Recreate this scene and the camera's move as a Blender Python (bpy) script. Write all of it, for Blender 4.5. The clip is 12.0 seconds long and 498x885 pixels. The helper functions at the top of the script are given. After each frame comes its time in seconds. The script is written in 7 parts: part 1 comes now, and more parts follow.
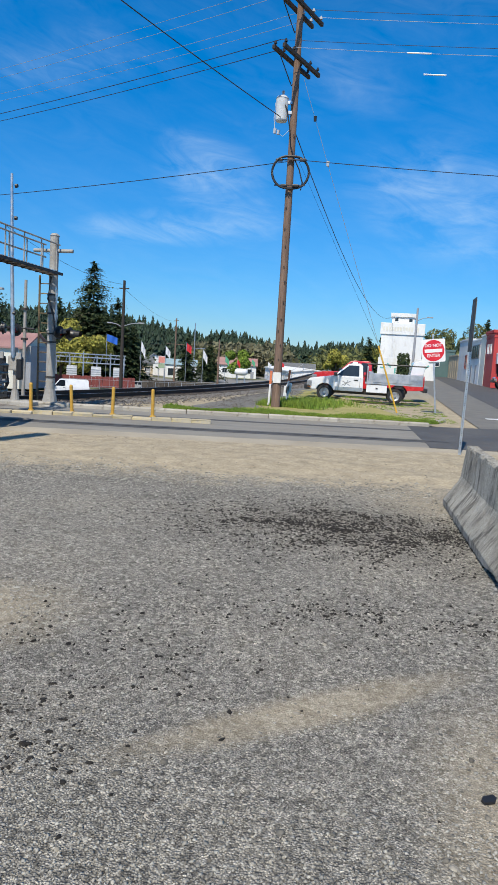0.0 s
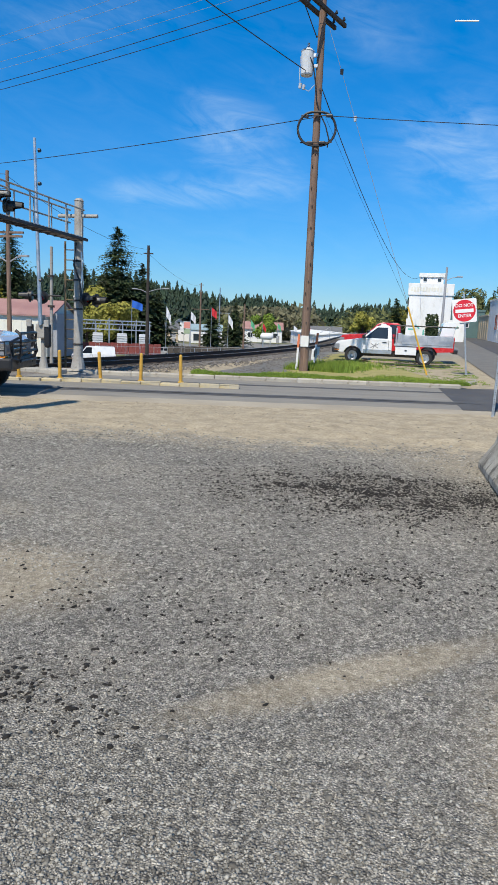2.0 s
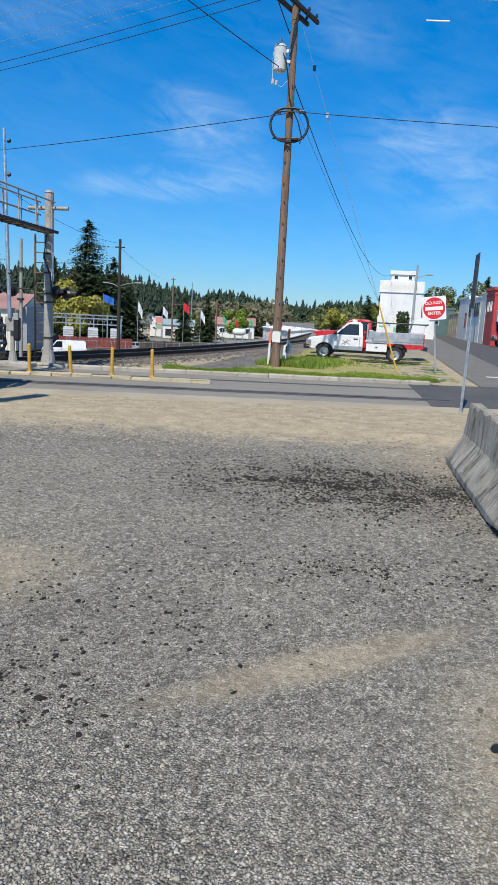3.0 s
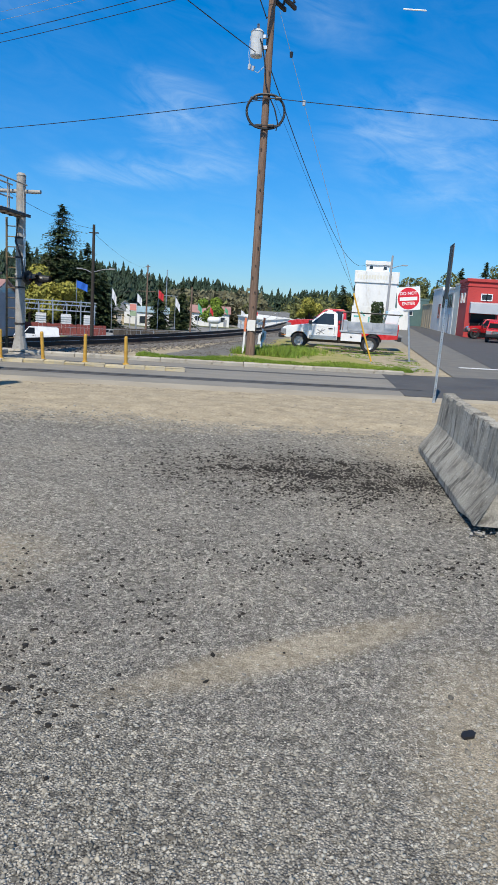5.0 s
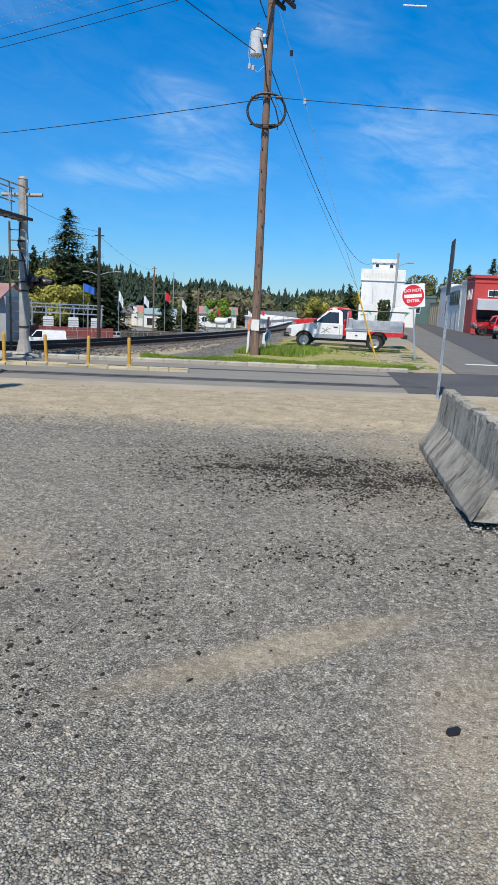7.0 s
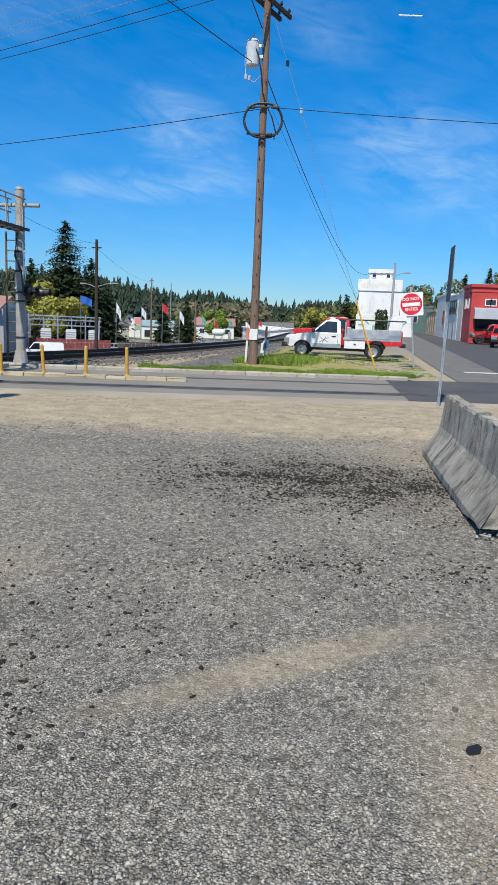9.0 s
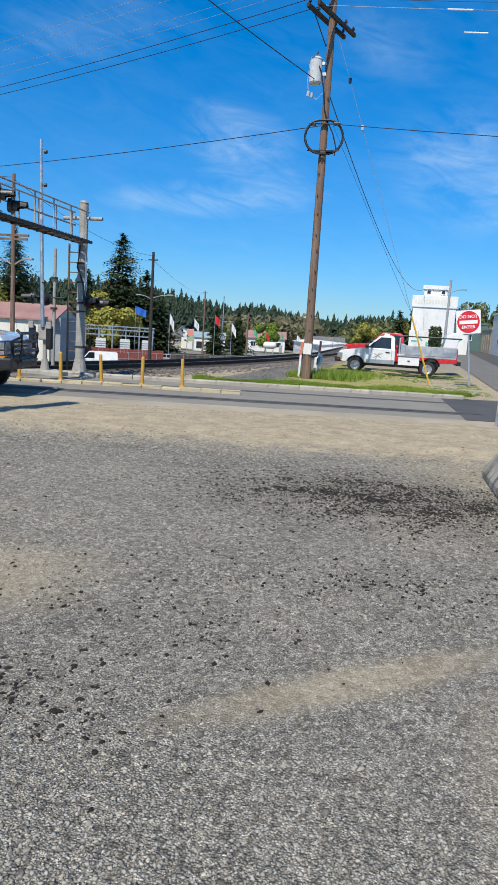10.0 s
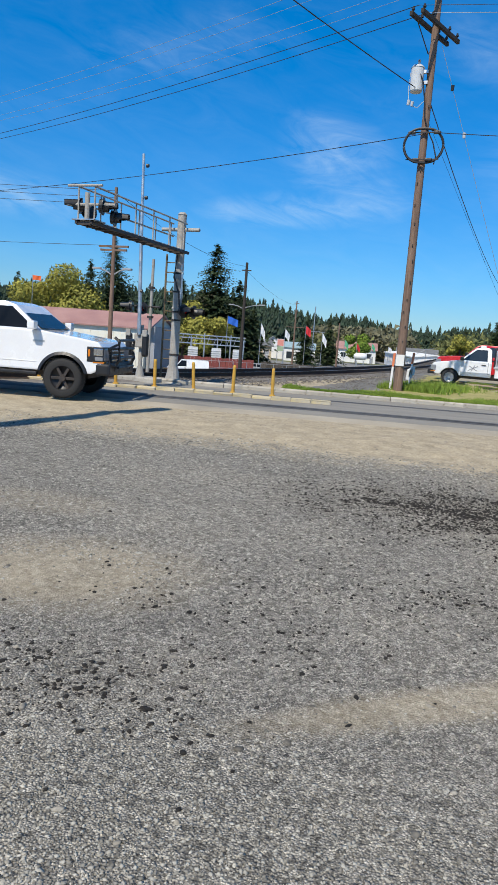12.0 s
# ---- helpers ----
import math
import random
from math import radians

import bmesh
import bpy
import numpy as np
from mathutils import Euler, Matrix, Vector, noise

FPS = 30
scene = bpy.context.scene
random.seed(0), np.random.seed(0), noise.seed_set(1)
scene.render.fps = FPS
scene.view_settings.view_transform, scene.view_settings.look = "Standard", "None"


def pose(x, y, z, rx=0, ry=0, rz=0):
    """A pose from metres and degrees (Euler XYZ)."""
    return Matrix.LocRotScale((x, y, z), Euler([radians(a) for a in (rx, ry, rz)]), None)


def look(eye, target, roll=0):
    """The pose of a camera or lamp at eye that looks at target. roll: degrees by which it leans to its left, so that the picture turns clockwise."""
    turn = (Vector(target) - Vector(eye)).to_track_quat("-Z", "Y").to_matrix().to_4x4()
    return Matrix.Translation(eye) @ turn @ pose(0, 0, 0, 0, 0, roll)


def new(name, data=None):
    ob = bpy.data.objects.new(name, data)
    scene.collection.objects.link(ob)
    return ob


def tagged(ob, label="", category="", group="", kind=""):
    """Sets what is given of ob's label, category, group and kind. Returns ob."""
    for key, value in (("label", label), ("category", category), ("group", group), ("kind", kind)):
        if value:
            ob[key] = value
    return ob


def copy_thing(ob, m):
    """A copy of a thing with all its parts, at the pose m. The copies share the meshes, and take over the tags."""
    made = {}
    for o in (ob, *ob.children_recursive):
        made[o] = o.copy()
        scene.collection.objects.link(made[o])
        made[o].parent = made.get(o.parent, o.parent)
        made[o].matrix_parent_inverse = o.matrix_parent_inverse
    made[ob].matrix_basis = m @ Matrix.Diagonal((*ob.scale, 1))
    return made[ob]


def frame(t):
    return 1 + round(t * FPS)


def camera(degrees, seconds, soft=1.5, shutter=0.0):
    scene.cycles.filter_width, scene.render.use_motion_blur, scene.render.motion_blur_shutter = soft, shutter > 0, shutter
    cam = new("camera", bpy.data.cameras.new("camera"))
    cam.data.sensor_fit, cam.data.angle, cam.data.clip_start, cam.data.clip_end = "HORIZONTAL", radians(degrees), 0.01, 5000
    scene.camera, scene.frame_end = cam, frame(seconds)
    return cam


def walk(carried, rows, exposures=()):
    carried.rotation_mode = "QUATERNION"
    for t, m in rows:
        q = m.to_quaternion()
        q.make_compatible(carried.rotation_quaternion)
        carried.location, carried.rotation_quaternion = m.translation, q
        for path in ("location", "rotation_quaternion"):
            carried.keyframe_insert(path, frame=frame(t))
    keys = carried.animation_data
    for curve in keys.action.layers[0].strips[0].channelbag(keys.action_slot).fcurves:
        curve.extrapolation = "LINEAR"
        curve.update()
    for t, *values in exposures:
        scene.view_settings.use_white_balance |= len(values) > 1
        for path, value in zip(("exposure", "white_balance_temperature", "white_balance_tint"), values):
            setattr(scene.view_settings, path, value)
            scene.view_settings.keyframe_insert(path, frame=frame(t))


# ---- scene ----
cam = camera(38.9, 12.0, soft=1.0)
PATH = [
    (0, (0.457, -0.987, 1.772), (0.119, 0.97, 1.537), 3.4),
    (0.5, (0.455, -0.91, 1.756), (0.015, 1.02, 1.471), 4.6),
    (1, (0.369, -0.928, 1.755), (-0.053, 1.001, 1.442), 3.8),
    (1.5, (0.354, -0.913, 1.752), (-0.06, 1.016, 1.425), 3.0),
    (2, (0.379, -0.928, 1.756), (-0.025, 1.002, 1.419), 2.4),
    (2.5, (0.4, -0.961, 1.752), (0.025, 0.973, 1.408), 2.5),
    (3, (0.402, -0.969, 1.744), (0.077, 0.974, 1.399), 3.0),
    (3.5, (0.39, -0.939, 1.738), (0.12, 1.012, 1.39), 3.7),
    (5.5, (0.415, -0.937, 1.728), (0.165, 1.01, 1.343), 3.7),
    (6, (0.458, -0.916, 1.715), (0.19, 1.026, 1.32), 3.6),
    (6.5, (0.521, -0.915, 1.721), (0.232, 1.024, 1.328), 3.5),
    (7, (0.53, -0.894, 1.714), (0.253, 1.052, 1.342), 2.8),
    (7.2, (0.531, -0.9, 1.722), (0.271, 1.049, 1.358), 2.5),
    (8.8, (0.529, -0.751, 1.647), (0.273, 1.202, 1.305), 2.4),
    (9, (0.483, -0.745, 1.645), (0.209, 1.206, 1.304), 2.4),
    (9.5, (0.368, -0.757, 1.658), (0.034, 1.186, 1.325), 2.7),
    (10, (0.361, -0.797, 1.663), (-0.047, 1.135, 1.351), 3.6),
    (10.5, (0.363, -0.813, 1.664), (-0.118, 1.105, 1.363), 4.5),
    (11, (0.366, -0.812, 1.659), (-0.185, 1.086, 1.356), 4.9),
    (11.5, (0.345, -0.816, 1.656), (-0.269, 1.063, 1.349), 4.7),
    (12, (0.321, -0.802, 1.647), (-0.326, 1.067, 1.346), 4.3),
]
walk(cam, [(t, look(eye, target, roll)) for t, eye, target, roll in PATH])

# ---- world and sun ----
SUN_EL = radians(52)
SUN_D = Vector((0.15, 0.98, 0)).normalized()  # the way shadows fall on the ground
world = bpy.data.worlds.new("sky")
scene.world = world
world.use_nodes = True
wt = world.node_tree
wt.nodes.clear()


def node(nt, kind, **values):
    n = nt.nodes.new(kind)
    for k, v in values.items():
        if k in n.inputs:
            n.inputs[k].default_value = v
        else:
            setattr(n, k, v)
    return n


def ramp(nt, fac, stops):
    r = nt.nodes.new("ShaderNodeValToRGB")
    while len(r.color_ramp.elements) < len(stops):
        r.color_ramp.elements.new(0.5)
    for e, (p, c) in zip(r.color_ramp.elements, stops):
        e.position = p
        e.color = (c, c, c, 1) if isinstance(c, (int, float)) else (*c, 1)
    nt.links.new(fac, r.inputs[0])
    return r.outputs[0]


def mix(nt, fac, a, b, mode="MIX"):
    m = nt.nodes.new("ShaderNodeMix")
    m.data_type, m.blend_type = "RGBA", mode
    for sock, v in ((m.inputs[0], fac), (m.inputs[6], a), (m.inputs[7], b)):
        if hasattr(v, "is_output"):
            nt.links.new(v, sock)
        elif isinstance(v, (int, float)):
            sock.default_value = v if sock == m.inputs[0] else (v, v, v, 1)
        else:
            sock.default_value = (*v, 1)
    return m.outputs[2]


def calc(nt, op, a, b=0.0, c=0.0):
    m = nt.nodes.new("ShaderNodeMath")
    m.operation = op
    for sock, v in zip(m.inputs, (a, b, c)):
        if hasattr(v, "is_output"):
            nt.links.new(v, sock)
        else:
            sock.default_value = v
    return m.outputs[0]


sky = node(wt, "ShaderNodeTexSky", sky_type="NISHITA", sun_disc=False, sun_elevation=SUN_EL,
           sun_rotation=math.atan2(-SUN_D.x, -SUN_D.y), air_density=1.0, dust_density=0.0, ozone_density=1.2, altitude=60)
coord = node(wt, "ShaderNodeTexCoord")
updown = node(wt, "ShaderNodeSeparateXYZ")
wt.links.new(coord.outputs["Generated"], updown.inputs[0])
sky_az = calc(wt, "MULTIPLY", calc(wt, "ARCTAN2", updown.outputs[0], updown.outputs[1]), 57.3)
sky_el = calc(wt, "MULTIPLY", calc(wt, "ARCSINE", updown.outputs[2]), 57.3)
flat_sky = node(wt, "ShaderNodeCombineXYZ")
wt.links.new(sky_az, flat_sky.inputs[0])
wt.links.new(sky_el, flat_sky.inputs[1])


def wisp_noise(turn, along, across, detail, distort):
    """Fibrous cirrus, drawn out along a slant over the sky; sizes in degrees."""
    a = node(wt, "ShaderNodeMapping")
    a.inputs["Rotation"].default_value = (0, 0, radians(turn))
    wt.links.new(flat_sky.outputs[0], a.inputs[0])
    b = node(wt, "ShaderNodeMapping")
    b.inputs["Scale"].default_value = (1 / along, 1 / across, 1)
    wt.links.new(a.outputs[0], b.inputs[0])
    n = node(wt, "ShaderNodeTexNoise", Scale=1.0, Detail=detail, Roughness=0.62, Distortion=distort)
    wt.links.new(b.outputs[0], n.inputs["Vector"])
    return n.outputs[0]


def cloud_patch(az, el, wide, tall, turn, strength):
    """A soft oval part of the sky in which cirrus stands."""
    ca, sa = math.cos(radians(turn)), math.sin(radians(turn))
    dx, dy = calc(wt, "SUBTRACT", sky_az, az), calc(wt, "SUBTRACT", sky_el, el)
    a = calc(wt, "DIVIDE", calc(wt, "ADD", calc(wt, "MULTIPLY", dx, ca), calc(wt, "MULTIPLY", dy, sa)), wide)
    b = calc(wt, "DIVIDE", calc(wt, "SUBTRACT", calc(wt, "MULTIPLY", dy, ca), calc(wt, "MULTIPLY", dx, sa)), tall)
    d = calc(wt, "SQRT", calc(wt, "ADD", calc(wt, "MULTIPLY", a, a), calc(wt, "MULTIPLY", b, b)))
    return ramp(wt, d, [(0.1, strength), (1.0, 0.0)])


fibres = ramp(wt, wisp_noise(14, 6.0, 1.9, 9.0, 0.9), [(0.34, 0.0), (0.70, 1.0)])
veil = ramp(wt, wisp_noise(-6, 12.0, 3.0, 6.0, 0.6), [(0.3, 0.25), (0.65, 1.0)])
patches = 0.055
for args in ((-15.5, 9.9, 10.5, 1.7, 4, 0.72), (-13.5, 13.0, 6.5, 4.2, -32, 0.58), (5.0, 12.2, 10.5, 5.5, -18, 0.56), (12.0, 9.5, 7.0, 4.0, 0, 0.5), (-38.0, 9.0, 7.5, 2.2, -8, 0.55),
             (-26.0, 20.0, 12.0, 3.0, 8, 0.22), (-4.0, 21.0, 8.0, 3.5, -25, 0.22), (-60.0, 16.0, 16.0, 6.0, 10, 0.4), (60.0, 20.0, 30.0, 9.0, -10, 0.4), (150.0, 25.0, 50.0, 12.0, 0, 0.35)):
    patches = calc(wt, "MAXIMUM", patches, cloud_patch(*args))
cover = calc(wt, "MULTIPLY", calc(wt, "MULTIPLY", patches, fibres), veil)
deep = node(wt, "ShaderNodeHueSaturation", Hue=0.5, Saturation=1.22, Value=1.0)
haze = ramp(wt, updown.outputs[2], [(0.0, (0.38, 0.55, 0.83)), (0.09, (0.48, 0.72, 1.03)), (0.22, (0.60, 0.88, 1.19)), (0.40, (0.64, 1.0, 1.34)), (0.60, (0.86, 0.92, 1.0)), (1.0, (0.86, 0.86, 0.88))])
wt.links.new(mix(wt, 1.0, sky.outputs[0], haze, "MULTIPLY"), deep.inputs["Color"])
cloudy = mix(wt, cover, deep.outputs[0], (6.3, 7.8, 8.8))
back = node(wt, "ShaderNodeBackground", Strength=0.118)
wt.links.new(cloudy, back.inputs[0])
wout = node(wt, "ShaderNodeOutputWorld")
wt.links.new(back.outputs[0], wout.inputs[0])

sun = new("sun", bpy.data.lights.new("sun", "SUN"))
sun.data.energy, sun.data.angle, sun.data.color = 4.9, radians(0.53), (1.0, 0.925, 0.79)
sun_way = Vector((SUN_D.x * math.cos(SUN_EL), SUN_D.y * math.cos(SUN_EL), -math.sin(SUN_EL)))
sun.matrix_world = look((0, 0, 60), Vector((0, 0, 60)) + sun_way)


# ---- materials ----
def material(name):
    m = bpy.data.materials.new(name)
    m.use_nodes = True
    return m, m.node_tree, m.node_tree.nodes["Principled BSDF"]


def bump(nt, bsdf, height, strength, distance):
    b = node(nt, "ShaderNodeBump", Strength=strength, Distance=distance)
    nt.links.new(height, b.inputs["Height"])
    nt.links.new(b.outputs[0], bsdf.inputs["Normal"])


def noise_tex(nt, vec, scale, detail=4.0, rough=0.55, distort=0.0):
    n = node(nt, "ShaderNodeTexNoise", Scale=scale, Detail=detail, Roughness=rough, Distortion=distort)
    nt.links.new(vec, n.inputs["Vector"])
    return n.outputs[0]


def surf(name, a, b, coarse=3.0, fine=60.0, rough=0.7, metal=0.0, relief=0.3, depth=0.004, stretched=(1, 1, 1), vary=0.0, dirt=None, coat=0.0):
    """A surface between colours a and b, with coarse stains, fine grain and relief."""
    m, nt, p = material(name)
    c = node(nt, "ShaderNodeTexCoord")
    mp = node(nt, "ShaderNodeMapping")
    mp.inputs["Scale"].default_value = stretched
    nt.links.new(c.outputs["Object"], mp.inputs[0])
    v = mp.outputs[0]
    n1, n2 = noise_tex(nt, v, coarse, 5), noise_tex(nt, v, fine, 3)
    f = calc(nt, "ADD", calc(nt, "MULTIPLY", n1, 0.65), calc(nt, "MULTIPLY", n2, 0.35))
    col = mix(nt, ramp(nt, f, [(0.36, 0.0), (0.64, 1.0)]), a, b)
    if dirt:
        n3 = noise_tex(nt, v, coarse * 2.7, 8, 0.7)
        col = mix(nt, ramp(nt, n3, [(0.54, 0.0), (0.68, 0.8)]), col, dirt)
    if vary:
        info = node(nt, "ShaderNodeObjectInfo")
        geo = node(nt, "ShaderNodeNewGeometry")
        r = calc(nt, "FRACT", calc(nt, "ADD", info.outputs["Random"], geo.outputs["Random Per Island"]))
        col = mix(nt, 1.0, col, ramp(nt, r, [(0.0, 1 - vary), (1.0, 1 + vary)]), "MULTIPLY")
    nt.links.new(col, p.inputs["Base Color"])
    nt.links.new(ramp(nt, n1, [(0.3, max(0.02, rough - 0.12)), (0.7, min(1.0, rough + 0.12))]), p.inputs["Roughness"])
    p.inputs["Metallic"].default_value = metal
    p.inputs["Coat Weight"].default_value = coat
    if relief:
        bump(nt, p, f, relief, depth)
    return m


def plain(name, col, rough=0.5, metal=0.0, gloss=0.5):
    d = tuple(x * 0.82 for x in col)
    m = surf(name, d, col, 5.0, 90.0, rough, metal, 0.08, 0.001)
    m.node_tree.nodes["Principled BSDF"].inputs["Specular IOR Level"].default_value = gloss
    return m


galvanized = surf("galvanized_steel", (0.42, 0.44, 0.46), (0.62, 0.64, 0.66), 6, 80, 0.42, 0.85, 0.1, 0.001)
steel_paint = surf("silver_painted_steel", (0.29, 0.275, 0.25), (0.40, 0.385, 0.355), 3, 50, 0.6, 0.0, 0.15, 0.002, dirt=(0.20, 0.17, 0.14))
ladder_paint = surf("rust_stained_yellow_paint", (0.10, 0.07, 0.045), (0.24, 0.17, 0.08), 4, 40, 0.75, 0, 0.3, 0.003, dirt=(0.05, 0.035, 0.025))
black_paint = plain("black_paint", (0.018, 0.018, 0.02), 0.45)
rubber = surf("tyre_rubber", (0.016, 0.016, 0.017), (0.03, 0.03, 0.03), 8, 60, 0.85)
dark_steel = surf("dark_weathered_steel", (0.035, 0.03, 0.028), (0.075, 0.062, 0.055), 6, 70, 0.6, 0.3)
rail_steel = surf("rusty_rail_steel", (0.03, 0.022, 0.018), (0.075, 0.05, 0.036), 5, 70, 0.75, 0.1)
rail_shine = surf("worn_rail_head", (0.25, 0.24, 0.23), (0.4, 0.39, 0.38), 9, 90, 0.4, 0.7)
pole_wood = surf("weathered_pole_wood", (0.12, 0.072, 0.05), (0.26, 0.175, 0.13), 4, 26, 0.85, 0, 0.7, 0.012, (5, 5, 0.22), dirt=(0.06, 0.045, 0.038))
arm_wood = surf("dark_creosote_wood", (0.022, 0.018, 0.015), (0.05, 0.04, 0.033), 5, 40, 0.85, 0, 0.4, 0.006)
tie_wood = surf("railway_tie_wood", (0.045, 0.036, 0.03), (0.1, 0.085, 0.07), 4, 40, 0.9, 0, 0.6, 0.01, vary=0.3)
concrete = surf("weathered_concrete", (0.30, 0.29, 0.26), (0.46, 0.44, 0.40), 2.5, 70, 0.88, 0, 0.5, 0.006, dirt=(0.16, 0.15, 0.13))
kerb_mat = surf("kerb_concrete", (0.33, 0.30, 0.25), (0.45, 0.42, 0.36), 2, 60, 0.9, 0, 0.4, 0.006, vary=0.1, dirt=(0.2, 0.17, 0.12))
yellow_paint = surf("worn_yellow_paint", (0.46, 0.25, 0.035), (0.60, 0.36, 0.06), 5, 60, 0.6, 0, 0.2, 0.002, dirt=(0.42, 0.28, 0.09))
faded_yellow = surf("faded_yellow_kerb_paint", (0.52, 0.43, 0.23), (0.43, 0.39, 0.31), 6, 50, 0.8, 0, 0.4, 0.006, vary=0.12, dirt=(0.33, 0.30, 0.26))
guard_yellow = plain("yellow_plastic", (0.85, 0.50, 0.06), 0.45)
white_paint = surf("white_paint", (0.68, 0.69, 0.70), (0.80, 0.81, 0.82), 4, 60, 0.45, 0, 0.1, 0.001)
wall_white = surf("white_painted_wall", (0.70, 0.71, 0.70), (0.82, 0.82, 0.80), 0.6, 14, 0.8, 0, 0.2, 0.01, (1, 1, 0.4), dirt=(0.60, 0.58, 0.53))
wall_cream = surf("cream_metal_siding", (0.66, 0.64, 0.55), (0.76, 0.74, 0.65), 0.5, 10, 0.6, 0, 0.2, 0.01, (1, 1, 0.3))
wall_tan = surf("tan_wall", (0.50, 0.40, 0.26), (0.60, 0.49, 0.34), 0.6, 12, 0.8)
wall_red = surf("red_painted_wall", (0.40, 0.035, 0.035), (0.52, 0.06, 0.055), 0.6, 14, 0.7)
wall_teal = surf("dark_teal_wall", (0.06, 0.12, 0.12), (0.10, 0.17, 0.17), 0.6, 12, 0.8)
wall_grey = surf("grey_wall", (0.26, 0.27, 0.29), (0.36, 0.37, 0.39), 0.7, 12, 0.8)
roof_red = surf("faded_red_metal_roof", (0.30, 0.16, 0.145), (0.40, 0.235, 0.21), 0.4, 9, 0.6)
roof_grey = surf("grey_shingle_roof", (0.11, 0.115, 0.12), (0.18, 0.185, 0.19), 1.0, 18, 0.9)
red_fence = surf("red_fence_paint", (0.18, 0.042, 0.036), (0.26, 0.065, 0.055), 1.0, 15, 0.7)
glass_dark = plain("dark_tinted_glass", (0.012, 0.014, 0.017), 0.15, 0.0, 0.14)
window_glass = plain("window_glass", (0.03, 0.04, 0.05), 0.08)
truck_white = surf("white_car_paint", (0.76, 0.77, 0.79), (0.82, 0.83, 0.84), 2, 40, 0.22, 0, 0.0, coat=0.8)
old_white = surf("older_white_car_paint", (0.70, 0.71, 0.72), (0.80, 0.80, 0.80), 2, 40, 0.32, 0, 0.0, coat=0.4)
red_car = surf("red_car_paint", (0.50, 0.015, 0.02), (0.60, 0.03, 0.035), 2, 40, 0.25, 0, 0.0, coat=0.7)
silver_trim = surf("silver_trim", (0.45, 0.46, 0.47), (0.6, 0.61, 0.62), 3, 50, 0.35, 0.7, 0.0)
aluminium = surf("dull_aluminium", (0.42, 0.43, 0.45), (0.62, 0.63, 0.65), 3, 40, 0.45, 0.6, 0.1, 0.001)
chrome = surf("chrome", (0.7, 0.7, 0.7), (0.8, 0.8, 0.8), 3, 30, 0.12, 1.0, 0.0)
lamp_clear = plain("clear_headlight_lens", (0.26, 0.27, 0.29), 0.12)
lamp_red = plain("red_lamp_lens", (0.45, 0.01, 0.012), 0.15)
amber = plain("amber_lens", (0.7, 0.22, 0.02), 0.2)
sign_red = surf("red_reflective_sheeting", (0.60, 0.015, 0.03), (0.68, 0.025, 0.04), 4, 60, 0.4, 0, 0.0)
sign_white = surf("white_reflective_sheeting", (0.78, 0.78, 0.78), (0.84, 0.84, 0.84), 4, 60, 0.4, 0, 0.0)
orange_mark = plain("faded_orange_plastic", (0.75, 0.22, 0.10), 0.5)
porcelain = plain("grey_porcelain", (0.55, 0.57, 0.60), 0.25)
transformer_grey = surf("light_grey_enamel", (0.50, 0.52, 0.53), (0.62, 0.64, 0.65), 4, 50, 0.4, 0, 0.05, 0.001)
cable_black = plain("black_cable", (0.02, 0.021, 0.024), 0.5)
wire_bright = surf("bare_aluminium_wire", (0.30, 0.32, 0.35), (0.42, 0.44, 0.48), 4, 40, 0.4, 0.3, 0.0)
paper = plain("white_paper_notice", (0.78, 0.77, 0.74), 0.7)
blue_plastic = plain("blue_plastic", (0.02, 0.07, 0.55), 0.3)
bark = surf("tree_bark", (0.06, 0.045, 0.035), (0.12, 0.095, 0.075), 5, 30, 0.95, 0, 0.6, 0.02, (3, 3, 0.5))


def leaf_mat(name, a, b):
    m = surf(name, a, b, 0.35, 3.0, 0.75, 0, 0.0, vary=0.38)
    p = m.node_tree.nodes["Principled BSDF"]
    p.inputs["Transmission Weight"].default_value = 0.0
    p.inputs["Specular IOR Level"].default_value = 0.25
    return m


needle = leaf_mat("dark_fir_needles", (0.03, 0.052, 0.022), (0.085, 0.112, 0.045))
needle_far = leaf_mat("distant_fir_needles", (0.022, 0.042, 0.028), (0.05, 0.078, 0.045))
leaf_bare = leaf_mat("budding_twigs", (0.12, 0.115, 0.07), (0.20, 0.19, 0.11))
leaf_spring = leaf_mat("yellow_green_spring_leaves", (0.20, 0.20, 0.035), (0.36, 0.33, 0.07))
leaf_far = leaf_mat("pale_spring_leaves", (0.10, 0.12, 0.04), (0.19, 0.19, 0.07))
leaf_green = leaf_mat("bright_green_leaves", (0.09, 0.17, 0.02), (0.2, 0.27, 0.04))
grass_mat = leaf_mat("spring_grass", (0.11, 0.19, 0.025), (0.24, 0.32, 0.05))


